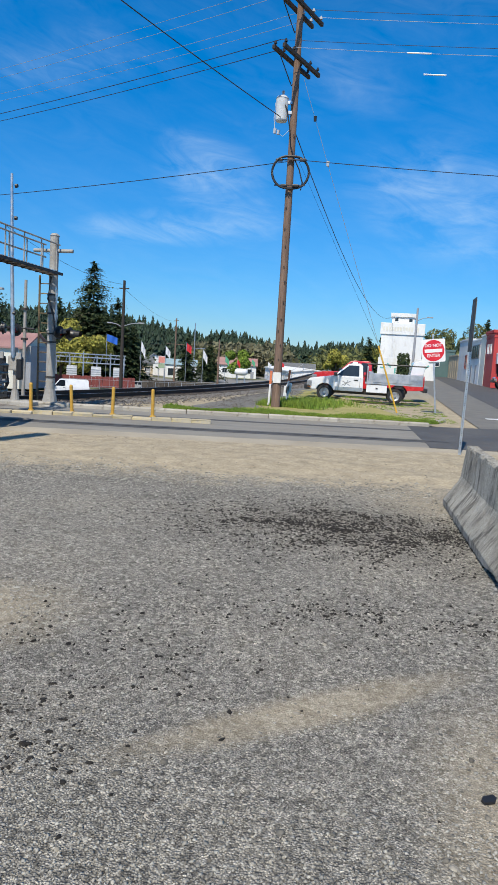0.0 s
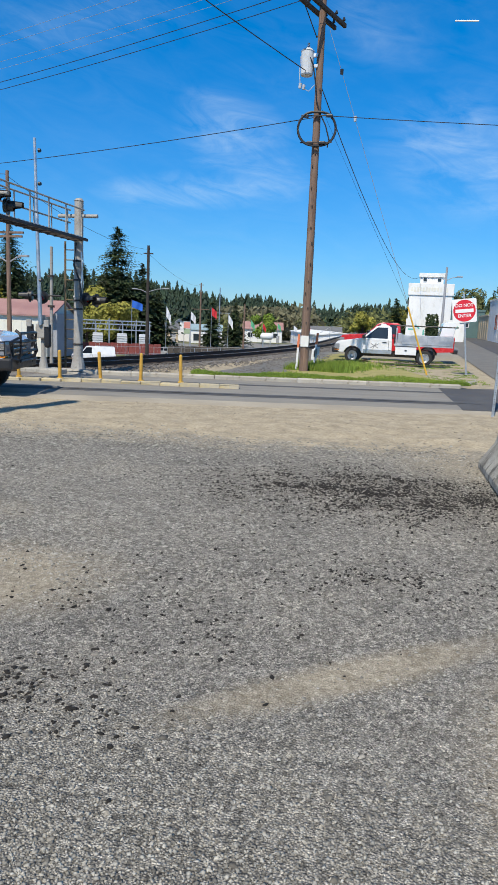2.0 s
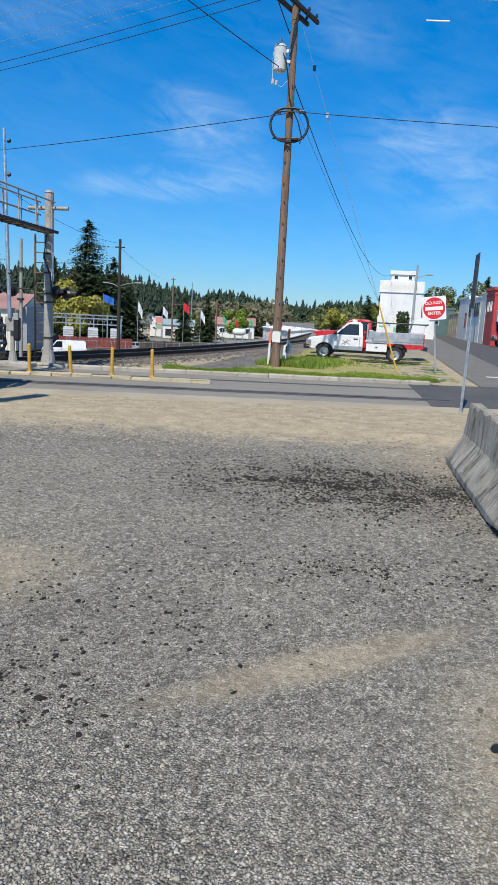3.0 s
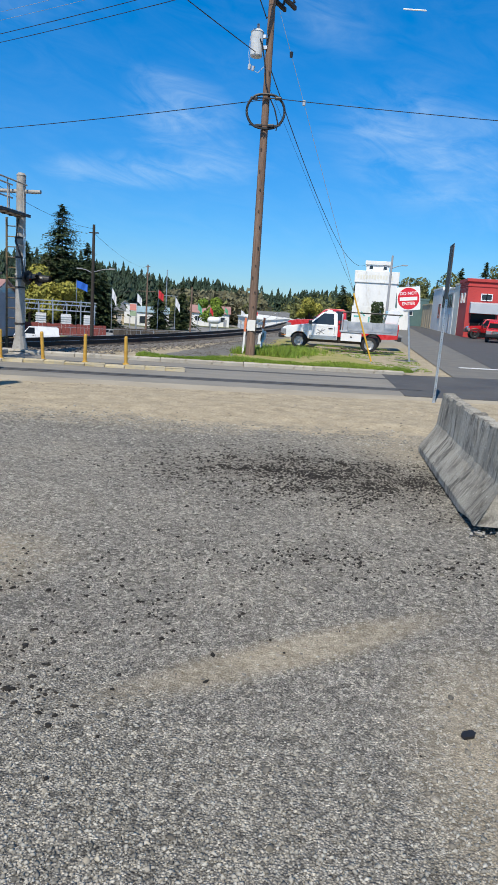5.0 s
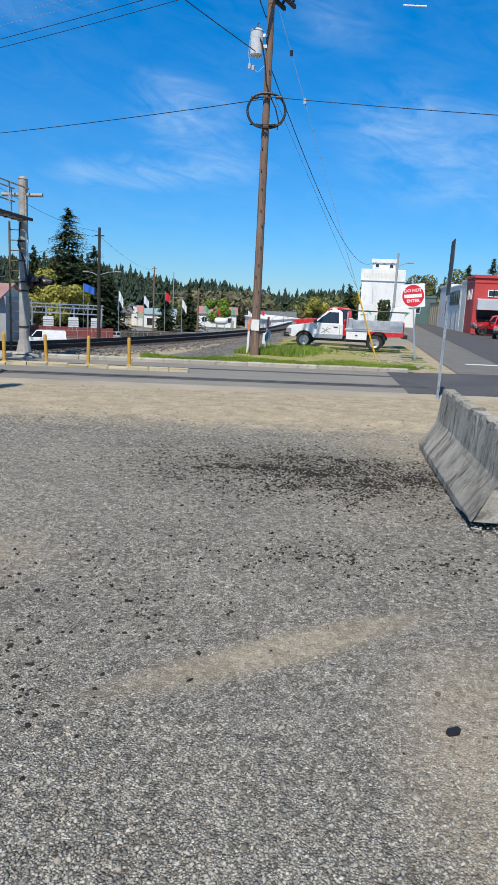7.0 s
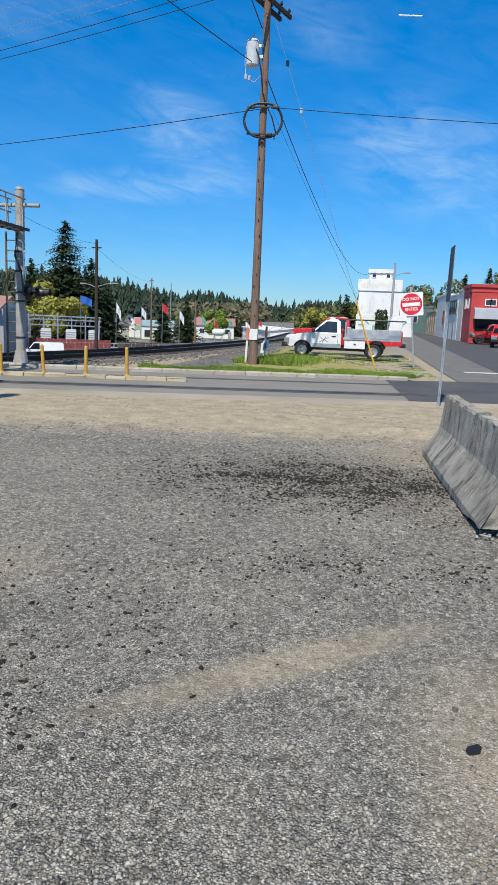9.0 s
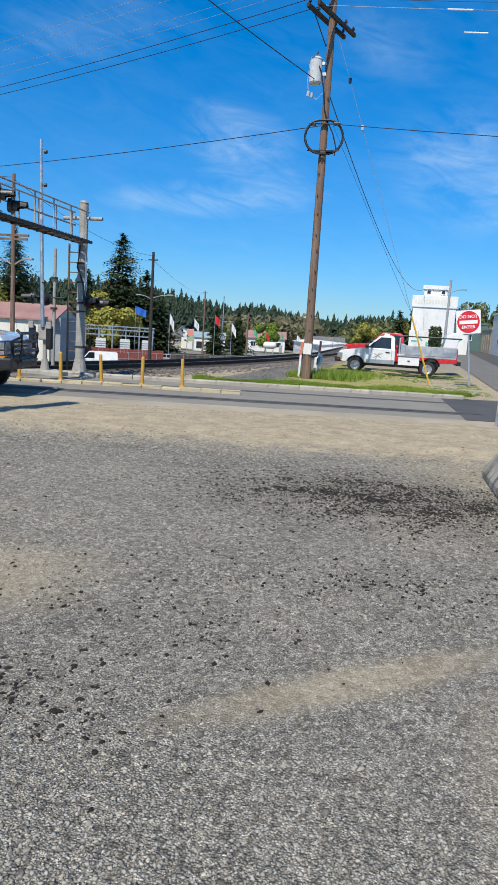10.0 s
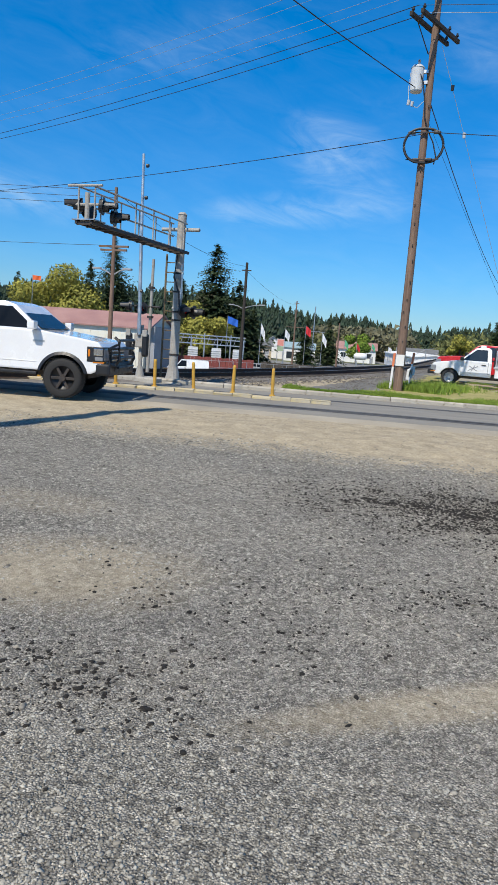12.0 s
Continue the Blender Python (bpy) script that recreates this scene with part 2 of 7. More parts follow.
def ground_material():
    """Worn chip-seal lot with a sandy strip towards the road, dusty patches, darker crumbs."""
    m, nt, p = material("worn_gravel_lot")
    geo = node(nt, "ShaderNodeNewGeometry")
    pos = geo.outputs["Position"]
    xyz = node(nt, "ShaderNodeSeparateXYZ")
    nt.links.new(pos, xyz.inputs[0])
    x, y = xyz.outputs[0], xyz.outputs[1]
    chips = node(nt, "ShaderNodeTexVoronoi", Scale=98.0, Randomness=1.0)
    chips2 = node(nt, "ShaderNodeTexVoronoi", Scale=165.0, Randomness=1.0)
    for v in (chips, chips2):
        nt.links.new(pos, v.inputs["Vector"])
    bw = node(nt, "ShaderNodeRGBToBW")
    nt.links.new(chips.outputs["Color"], bw.inputs[0])
    bw2 = node(nt, "ShaderNodeRGBToBW")
    nt.links.new(chips2.outputs["Color"], bw2.inputs[0])
    stone = ramp(nt, bw.outputs[0], [(0.10, (0.11, 0.105, 0.10)), (0.40, (0.265, 0.253, 0.232)), (0.70, (0.37, 0.35, 0.31)), (0.94, (0.52, 0.485, 0.415))])
    stone2 = ramp(nt, bw2.outputs[0], [(0.15, (0.11, 0.105, 0.10)), (0.5, (0.275, 0.262, 0.24)), (0.9, (0.50, 0.47, 0.41))])
    # shade in the gaps between chips, multiplied into the stone colour
    gap_shade = ramp(nt, chips.outputs["Distance"], [(0.28, 1.05), (0.62, 0.50)])
    wide = noise_tex(nt, pos, 0.55, 6, 0.6)
    mid = noise_tex(nt, pos, 2.6, 6, 0.65)
    fine = noise_tex(nt, pos, 22.0, 5, 0.7)
    col = mix(nt, ramp(nt, mid, [(0.4, 0.0), (0.6, 1.0)]), stone, stone2)
    col = mix(nt, 1.0, col, gap_shade, "MULTIPLY")
    col = mix(nt, 1.0, col, ramp(nt, wide, [(0.3, 0.85), (0.7, 1.22)]), "MULTIPLY")
    col = mix(nt, 1.0, col, ramp(nt, fine, [(0.36, 0.70), (0.5, 1.0), (0.64, 1.22)]), "MULTIPLY")
    col = mix(nt, 1.0, col, (1.20, 1.19, 1.155), "MULTIPLY")
    grit = node(nt, "ShaderNodeTexVoronoi", Scale=34.0, Randomness=1.0)
    nt.links.new(pos, grit.inputs["Vector"])
    bw3 = node(nt, "ShaderNodeRGBToBW")
    nt.links.new(grit.outputs["Color"], bw3.inputs[0])
    col = mix(nt, 1.0, col, ramp(nt, bw3.outputs[0], [(0.15, 0.62), (0.5, 1.0), (0.85, 1.3)]), "MULTIPLY")
    # dust and sand
    dust = ramp(nt, fine, [(0.3, (0.28, 0.23, 0.155)), (0.5, (0.395, 0.335, 0.235)), (0.75, (0.51, 0.44, 0.32))])
    dust = mix(nt, 1.0, dust, ramp(nt, mid, [(0.35, 0.8), (0.62, 1.14)]), "MULTIPLY")
    specks = noise_tex(nt, pos, 38.0, 3, 0.6)
    dust = mix(nt, ramp(nt, specks, [(0.62, 0.0), (0.68, 0.55)]), dust, (0.17, 0.145, 0.11))
    wob = calc(nt, "MULTIPLY", calc(nt, "SUBTRACT", mid, 0.5), 2.2)
    wob = calc(nt, "ADD", wob, calc(nt, "MULTIPLY", calc(nt, "SUBTRACT", fine, 0.5), 1.3))
    # strip along the road: from about 10 m on
    along = calc(nt, "SUBTRACT", y, calc(nt, "ADD", calc(nt, "MULTIPLY", x, 0.13), 9.5))
    strip = calc(nt, "ADD", calc(nt, "MULTIPLY", along, 0.8), wob)
    strip = ramp(nt, calc(nt, "ADD", calc(nt, "MULTIPLY", strip, 0.35), 0.5), [(0.3, 0.0), (0.62, 0.97)])

    def patch(cx, cy, rx, ry, turn, strength):
        ca, sa = math.cos(radians(turn)), math.sin(radians(turn))
        dx, dy = calc(nt, "SUBTRACT", x, cx), calc(nt, "SUBTRACT", y, cy)
        a = calc(nt, "DIVIDE", calc(nt, "ADD", calc(nt, "MULTIPLY", dx, ca), calc(nt, "MULTIPLY", dy, sa)), rx)
        b = calc(nt, "DIVIDE", calc(nt, "SUBTRACT", calc(nt, "MULTIPLY", dy, ca), calc(nt, "MULTIPLY", dx, sa)), ry)
        r = calc(nt, "SQRT", calc(nt, "ADD", calc(nt, "MULTIPLY", a, a), calc(nt, "MULTIPLY", b, b)))
        r = calc(nt, "ADD", calc(nt, "MULTIPLY", r, 0.5), calc(nt, "MULTIPLY", wob, 0.16))
        return ramp(nt, r, [(0.28, strength), (0.62, 0.0)])

    sand = calc(nt, "MAXIMUM", strip, ramp(nt, calc(nt, "ADD", wide, calc(nt, "MULTIPLY", wob, 0.05)), [(0.48, 0.0), (0.72, 0.13)]))
    for args in ((0.28, 2.52, 1.05, 0.17, 39, 0.56), (-2.35, 3.15, 0.95, 0.75, 25, 0.58), (1.3, 1.7, 0.5, 1.1, 5, 0.5), (-3.6, 4.6, 0.9, 0.4, 10, 0.3), (1.6, 9.3, 1.4, 1.6, 0, 0.55)):
        sand = calc(nt, "MAXIMUM", sand, patch(*args))
    col = mix(nt, sand, col, dust)
    # damp dark earth among the crumbs
    dark = patch(0.35, 6.75, 1.9, 0.9, 8, 0.18)
    dark = calc(nt, "MAXIMUM", dark, patch(-1.4, 1.95, 0.6, 0.3, 20, 0.25))
    dark = calc(nt, "MULTIPLY", dark, ramp(nt, fine, [(0.42, 0.0), (0.56, 1.0)]))
    col = mix(nt, dark, col, (0.06, 0.052, 0.045))
    # dry grass and weeds far from the lot
    far = calc(nt, "MAXIMUM", ramp(nt, calc(nt, "DIVIDE", y, 200.0), [(0.18, 0.0), (0.3, 1.0)]), ramp(nt, calc(nt, "DIVIDE", x, -200.0), [(0.1, 0.0), (0.2, 1.0)]))
    lawn = mix(nt, ramp(nt, noise_tex(nt, pos, 0.04, 5), [(0.5, 0.0), (0.62, 1.0)]), (0.24, 0.235, 0.225), (0.13, 0.14, 0.055))
    col = mix(nt, far, col, lawn)
    nt.links.new(col, p.inputs["Base Color"])
    p.inputs["Roughness"].default_value = 0.93
    p.inputs["Specular IOR Level"].default_value = 0.25
    h = calc(nt, "ADD", calc(nt, "MULTIPLY", calc(nt, "SUBTRACT", 1.0, chips.outputs["Distance"]), calc(nt, "SUBTRACT", 1.0, calc(nt, "MULTIPLY", sand, 0.8))), calc(nt, "MULTIPLY", fine, 0.8))
    bump(nt, p, h, 1.0, 0.011)
    return m


lot_mat = ground_material()
asphalt = surf("worn_road_asphalt", (0.19, 0.178, 0.155), (0.27, 0.255, 0.222), 0.7, 55, 0.9, 0, 0.5, 0.004, (1, 3.5, 1), dirt=(0.24, 0.225, 0.20))
asphalt_new = surf("newer_dark_asphalt", (0.062, 0.061, 0.062), (0.098, 0.096, 0.095), 0.7, 55, 0.88, 0, 0.5, 0.004, dirt=(0.11, 0.108, 0.105))
shoulder_mat = surf("dusty_shoulder", (0.30, 0.26, 0.195), (0.41, 0.365, 0.285), 0.8, 45, 0.92, 0, 0.5, 0.005)
gravel_edge = surf("grey_gravel_shoulder", (0.13, 0.125, 0.112), (0.20, 0.19, 0.168), 1.2, 45, 0.92, 0, 0.6, 0.006)
ballast_mat = surf("brown_track_ballast", (0.10, 0.09, 0.08), (0.25, 0.225, 0.195), 9, 30, 0.95, 0, 1.0, 0.03, dirt=(0.33, 0.30, 0.25))
verge_mat = surf("mossy_dry_grass", (0.27, 0.25, 0.075), (0.38, 0.33, 0.13), 1.2, 30, 0.95, 0, 0.8, 0.02, dirt=(0.12, 0.15, 0.03))
yard_mat = surf("grey_yard_paving", (0.20, 0.20, 0.20), (0.28, 0.28, 0.27), 0.3, 10, 0.92)
line_paint = surf("white_road_paint", (0.55, 0.55, 0.54), (0.74, 0.74, 0.73), 3, 40, 0.7)
chip_mat = surf("grey_gravel_chips", (0.21, 0.20, 0.175), (0.36, 0.34, 0.295), 12, 80, 0.9, 0, 0.2, 0.002, vary=0.62)
crumb_mat = surf("black_bark_and_asphalt_crumbs", (0.008, 0.007, 0.006), (0.022, 0.018, 0.014), 12, 80, 0.95, 0, 0.3, 0.003, vary=0.4)


# ---- mesh helpers ----
def part(name, bm, mat, parent=None, label="", smooth=False):
    me = bpy.data.meshes.new(name)
    bm.to_mesh(me)
    bm.free()
    me.materials.append(mat)
    if smooth:
        me.polygons.foreach_set("use_smooth", [True] * len(me.polygons))
    ob = new(name, me)
    if parent:
        ob.parent = parent
    if label:
        ob["label"] = label
    return ob


def thing(name, m, label, category, group="", kind=""):
    ob = new(name)
    ob.empty_display_size = 0.2
    ob.matrix_world = m
    return tagged(ob, label, category, group, kind)


def box(bm, lo, hi, bevel=0.0, m=None):
    c = [(a + b) / 2 for a, b in zip(lo, hi)]
    s = [abs(b - a) for a, b in zip(lo, hi)]
    t = Matrix.Translation(c) @ Matrix.Diagonal((*s, 1))
    r = bmesh.ops.create_cube(bm, size=1.0, matrix=(m @ t) if m else t)
    if bevel:
        es = list({e for v in r["verts"] for e in v.link_edges})
        bmesh.ops.bevel(bm, geom=es, offset=bevel, segments=2, profile=0.6, affect="EDGES")
    return bm


def tube(bm, a, b, r0, r1=None, n=10, caps=True):
    a, b = Vector(a), Vector(b)
    d = b - a
    q = d.to_track_quat("Z", "Y").to_matrix().to_4x4()
    bmesh.ops.create_cone(bm, cap_ends=caps, segments=n, radius1=r0, radius2=r0 if r1 is None else r1, depth=d.length,
                          matrix=Matrix.Translation((a + b) / 2) @ q)
    return bm


def sweep(bm, pts, r, n=6, closed=False):
    pts = [Vector(p) for p in pts]
    rings = []
    k = len(pts)
    for i, p in enumerate(pts):
        if closed:
            d = pts[(i + 1) % k] - pts[i - 1]
        else:
            d = pts[min(i + 1, k - 1)] - pts[max(i - 1, 0)]
        q = d.to_track_quat("Z", "Y")
        rr = r[i] if isinstance(r, (list, tuple)) else r
        rings.append([bm.verts.new(p + q @ Vector((rr * math.cos(2 * math.pi * j / n), rr * math.sin(2 * math.pi * j / n), 0))) for j in range(n)])
    for i in range(k if closed else k - 1):
        u, v = rings[i], rings[(i + 1) % k]
        for j in range(n):
            bm.faces.new((u[j], u[(j + 1) % n], v[(j + 1) % n], v[j]))
    if not closed:
        bm.faces.new(rings[0][::-1])
        bm.faces.new(rings[-1])
    return bm


def prism(bm, outline, axis, lo, hi):
    """A flat outline of (a, b) pairs, drawn out along an axis (0, 1 or 2)."""
    def at(p, h):
        c = list(p)
        c.insert(axis, h)
        return bm.verts.new(c)
    u, v = [at(p, lo) for p in outline], [at(p, hi) for p in outline]
    bm.faces.new(u)
    bm.faces.new(v[::-1])
    k = len(outline)
    for i in range(k):
        bm.faces.new((u[i], v[i], v[(i + 1) % k], u[(i + 1) % k]))
    bmesh.ops.recalc_face_normals(bm, faces=bm.faces)
    return bm


def B():
    return bmesh.new()


def raw_mesh(name, verts, faces, mat, label="", category="", kind="stuff", parent=None):
    """Many small loose pieces in one mesh, from arrays of corners and of faces with equal corner counts."""
    me = bpy.data.meshes.new(name)
    verts, faces = np.asarray(verts, np.float32).reshape(-1, 3), np.asarray(faces, np.int32)
    k = faces.shape[1]
    me.vertices.add(len(verts))
    me.vertices.foreach_set("co", verts.ravel())
    me.loops.add(faces.size)
    me.loops.foreach_set("vertex_index", faces.ravel())
    me.polygons.add(len(faces))
    me.polygons.foreach_set("loop_start", np.arange(len(faces), dtype=np.int32) * k)
    me.update(calc_edges=True)
    me.materials.append(mat)
    ob = new(name, me)
    if parent:
        ob.parent = parent
    return tagged(ob, label, category, "", kind)


# ---- the lie of the land ----
ROAD_O, ROAD_A = Vector((-2.3, 14.5, 0)), radians(13.5)
ROAD_U, ROAD_N = Vector((math.cos(ROAD_A), math.sin(ROAD_A), 0)), Vector((-math.sin(ROAD_A), math.cos(ROAD_A), 0))
ROAD_W = 5.65


def road_at(s, t, z=0.0):
    """s metres along the road, t across it from its near edge."""
    return ROAD_O + ROAD_U * s + ROAD_N * t + Vector((0, 0, z))


def track_x(y):
    """The near rail."""
    if y < 15:
        return -11.8 + (y - 15) * 0.378
    return -5.0 - 6.8 * math.exp(-(y - 15) / 18) - max(0.0, y - 60) * 0.05


def smooth(a, b, v):
    v = min(1.0, max(0.0, (v - a) / (b - a)))
    return v * v * (3 - 2 * v)


# the wooded skyline: bearings and the height of the treetops over the horizon, in degrees
RIDGE_AZ = (-50, -38, -30, -24, -20, -17, -15.5, -14, -12.2, -10.5, -9, -6, -4, -2, 0, 3, 7.5, 12, 20)
RIDGE_EL = (2.5, 2.4, 2.7, 2.8, 2.65, 2.1, 1.7, 1.55, 1.9, 1.6, 1.35, 1.2, 1.2, 1.4, 1.4, 1.6, 2.1, 2.5, 2.7)


def land(x, y):
    d = math.hypot(x, y)
    west = track_x(max(y, 15)) - x
    z = -3.9 * smooth(1.5, 9, west) * smooth(15, 78, y) - 0.02
    if x > 2:
        z += 0.0085 * max(0.0, y - 28) * smooth(2, 5, x) * (1 - smooth(150, 260, y))
    crest = 1.7 + 470 * math.tan(radians(float(np.interp(math.degrees(math.atan2(x, y)), RIDGE_AZ, RIDGE_EL)))) - 12.0
    rise = smooth(250, 470, d)
    z += (crest - z) * rise + 1.5 * noise.noise(Vector((x, y, 0)) * 0.008) * rise
    near = 1 - smooth(10.5, 14, d)
    z += near * (0.016 * noise.noise(Vector((x, y, 0)) * 0.9) + 0.006 * noise.noise(Vector((x, y, 3)) * 4.0))
    z += 0.05 * smooth(9.0, 11.0, y - 0.1 * x) * (1 - smooth(12, 13.6, y - 0.23 * x)) * (0.7 + noise.noise(Vector((x, y, 7)) * 0.8) + 0.7 * noise.noise(Vector((x * 0.8, y * 2.2, 5))) + 0.3 * noise.noise(Vector((x * 4, y * 5, 2))))
    return z


def axis_steps(lo, hi, fine_lo, fine_hi, step, grow):
    vals, v, s = list(np.arange(fine_lo, fine_hi, step)), fine_hi, step
    while v < hi:
        vals.append(v)
        s *= grow
        v += s
    vals.append(hi)
    v, s, low = fine_lo, step, []
    while True:
        s *= grow
        v -= s
        if v < lo:
            break
        low.append(v)
    return [lo] + low[::-1] + vals


def build_ground():
    xs, ys = axis_steps(-900, 700, -6, 4, 0.1, 1.13), axis_steps(-120, 1300, 0.6, 15, 0.11, 1.13)
    verts = [(x, y, land(x, y)) for y in ys for x in xs]
    w = len(xs)
    faces = [(j * w + i, j * w + i + 1, (j + 1) * w + i + 1, (j + 1) * w + i) for j in range(len(ys) - 1) for i in range(w - 1)]
    ob = raw_mesh("ground", verts, faces, lot_mat, "worn grey gravel lot with sandy dust towards the road", "ground", "structure")
    ob.data.polygons.foreach_set("use_smooth", [True] * len(ob.data.polygons))


build_ground()


def sheet(name, outline, z, mat, label, category, thick=0.03):
    """A flat piece of paving from its corners (x, y), with thickness below."""
    bm = B()
    prism(bm, outline, 2, z - thick, z)
    return tagged(part(name, bm, mat), label, category, "", "structure")


def road_strip(name, s0, s1, t0, t1, z, mat, label, category="road", n=40, wave=0.0, fall=0.0):
    bm = B()
    rows = []
    for i in range(n + 1):
        s = s0 + (s1 - s0) * i / n
        w = wave * noise.noise(Vector((s * 0.6, t0, 0))) + wave * 0.4 * noise.noise(Vector((s * 2.3, t0, 5)))
        rows.append((bm.verts.new(road_at(s, t0 + w, z - fall)), bm.verts.new(road_at(s, t0 + w + 0.3, z)), bm.verts.new(road_at(s, t1, z))))
    for p, q in zip(rows, rows[1:]):
        for a in (0, 1):
            bm.faces.new((p[a], q[a], q[a + 1], p[a + 1]))
    return tagged(part(name, bm, mat), label, category, "", "structure")


road_strip("road", -60, 6.0, -0.1, ROAD_W, 0.012, asphalt, "worn grey asphalt road with faint wheel tracks", n=160, wave=0.16, fall=0.03)
sheet("road_junction", [tuple(road_at(4.2, -0.1)[:2]), tuple(road_at(40, -0.1)[:2]), tuple(road_at(40, 6.2)[:2]), tuple(road_at(9.0, 6.2)[:2]), tuple(road_at(5.3, ROAD_W)[:2])], 0.016, asphalt_new, "dark newer asphalt at the street junction", "road")
for t_line, w_line in ((0.95, 0.07), (1.25, 0.035), (3.9, 0.05)):
    road_strip("tar_seam", -60, 5.0 + 0.1 * t_line, t_line, t_line + 0.3 + w_line, 0.0165, asphalt_new, "dark sealed tar seam along the road", "road", 120, 0.05)
road_strip("road_shoulder", -60, 40, -0.75, -0.02, 0.006, shoulder_mat, "pale dusty concrete shoulder beside the road", n=160, wave=0.22, fall=0.03)

# side street going away, its shoulder, verge and stop line
def street(name, xa, xb, y0, y1, mat, label, dz, n=24):
    bm = B()
    rows = []
    for i in range(n + 1):
        y = y0 + (y1 - y0) * i / n
        rows.append([bm.verts.new((x, y, max(land(x, y), -0.02) + dz)) for x in (xa(y), (xa(y) + xb(y)) / 2, xb(y))])
    for p, q in zip(rows, rows[1:]):
        for a in (0, 1):
            bm.faces.new((p[a], p[a + 1], q[a + 1], q[a]))
    bmesh.ops.recalc_face_normals(bm, faces=bm.faces)
    return tagged(part(name, bm, mat), label, "road", "", "structure")


street("side_street", lambda y: 6.2 + 0.034 * (y - 29), lambda y: 16.5, 22.5, 118, asphalt_new, "dark asphalt side street rising gently between buildings", 0.031)
street("street_shoulder", lambda y: 3.9 + 0.01 * (y - 28), lambda y: 6.3 + 0.034 * (y - 29), 20.5, 118, gravel_edge, "grey gravel shoulder of the side street", 0.024)
sheet("stop_line", [(4.75, 27.0), (9.5, 28.3), (9.5, 28.75), (4.75, 27.45)], 0.03, line_paint, "worn white painted stop line", "road marking", 0.012)


def build_verge():
    """Raised ground behind the kerb: mossy grass round the pole, packed gravel towards the tracks."""
    bm = B()
    rows = []
    for i in range(61):
        s = -9.5 + 15.3 * i / 60
        col = []
        for j in range(25):
            t = ROAD_W + 0.16 + (0.9 * j if j < 12 else 10.8 + (j - 12) * 2.6)
            p = road_at(s, t)
            if j and s < 5.8:
                p.x += 0.0
            right = 3.9 + 0.01 * (p.y - 28)
            p.x = max(min(p.x, right), track_x(p.y) + 1.6)
            z = 0.115 - 0.10 * smooth(14, 40, t) + 0.03 * noise.noise(Vector((p.x, p.y, 2)) * 0.7)
            z -= 0.17 * smooth(-4.0, -6.5, p.x) * smooth(0.2, 2.5, t - ROAD_W)
            col.append(bm.verts.new((p.x, p.y, z if j else 0.11)))
        rows.append(col)
    for a, b in zip(rows, rows[1:]):
        for j in range(24):
            if (a[j].co - b[j].co).length > 1e-4 or (a[j + 1].co - b[j + 1].co).length > 1e-4:
                try:
                    bm.faces.new((a[j], b[j], b[j + 1], a[j + 1]))
                except ValueError:
                    pass
    for f in bm.faces:
        c = f.calc_center_median()
        edge = -3.6 + 0.5 * noise.noise(Vector((c.x, c.y, 0)) * 1.3)
        f.material_index = 0 if c.x > edge and c.y < 44 else 1
    ob = part("verge", bm, verge_mat)
    ob.data.materials.append(gravel_edge)
    return tagged(ob, "mossy grass verge and packed gravel behind the kerb", "verge", "", "structure")


build_verge()


def build_kerb():
    """Concrete kerb stones along the far side of the road, and round the corner into the side street."""
    root = thing("kerb", Matrix.Identity(4), "weathered concrete kerb along the far road edge", "kerb", "", "structure")
    bm = B()
    outline = [(0.0, -0.02), (0.0, 0.10), (0.03, 0.135), (0.15, 0.14), (0.15, -0.02)]
    prism(bm, outline, 0, -1.24, 1.24)
    for v in bm.verts:
        v.co.z += 0.004 * math.sin(v.co.x * 9)
    ob = part("kerb_stone", bm, kerb_mat, root)
    first = True
    s = -24.0
    while s < 3.9:
        o = ob if first else new("kerb_stone", ob.data)
        first = False
        o.parent = root
        o.matrix_basis = Matrix.Translation(road_at(s + 1.25, ROAD_W)) @ Matrix.Rotation(ROAD_A, 4, "Z")
        s += 2.5
    c, r = road_at(3.35, ROAD_W + 4.4), 4.4
    for i in range(6):
        a = ROAD_A - math.pi / 2 + radians(4 + 13.5 * i)
        bm = B()
        prism(bm, outline, 0, -0.55, 0.55)
        o = part("kerb_stone", bm, kerb_mat, root)
        k = Vector((c.x + r * math.cos(a), c.y + r * math.sin(a), -0.012 * i))
        if k.x > 3.95:
            k.x = 3.95
        o.matrix_basis = Matrix.Translation(k) @ Matrix.Rotation(a + math.pi / 2, 4, "Z")


build_kerb()


# ---- the island with its yellow posts ----
def build_island():
    root = thing("traffic_island", Matrix.Identity(4), "low faded yellow concrete kerb island in the road", "traffic island", "", "structure")
    rnd = random.Random(3)
    for i in range(17):
        s = -9.6 + 0.52 * i
        bm = B()
        box(bm, (-0.255, -0.12, -0.03), (0.255, 0.12, 0.10 + rnd.uniform(-0.02, 0.015)), 0.025)
        for v in bm.verts:
            v.co += Vector((rnd.uniform(-0.006, 0.006), rnd.uniform(-0.012, 0.012), rnd.uniform(-0.008, 0.004)))
        o = part("kerb_block", bm, faded_yellow, root)
        o.matrix_basis = Matrix.Translation(road_at(s + 0.25, 3.05 + 0.12 * math.sin(s))) @ Matrix.Rotation(ROAD_A + rnd.uniform(-0.03, 0.03), 4, "Z")


build_island()


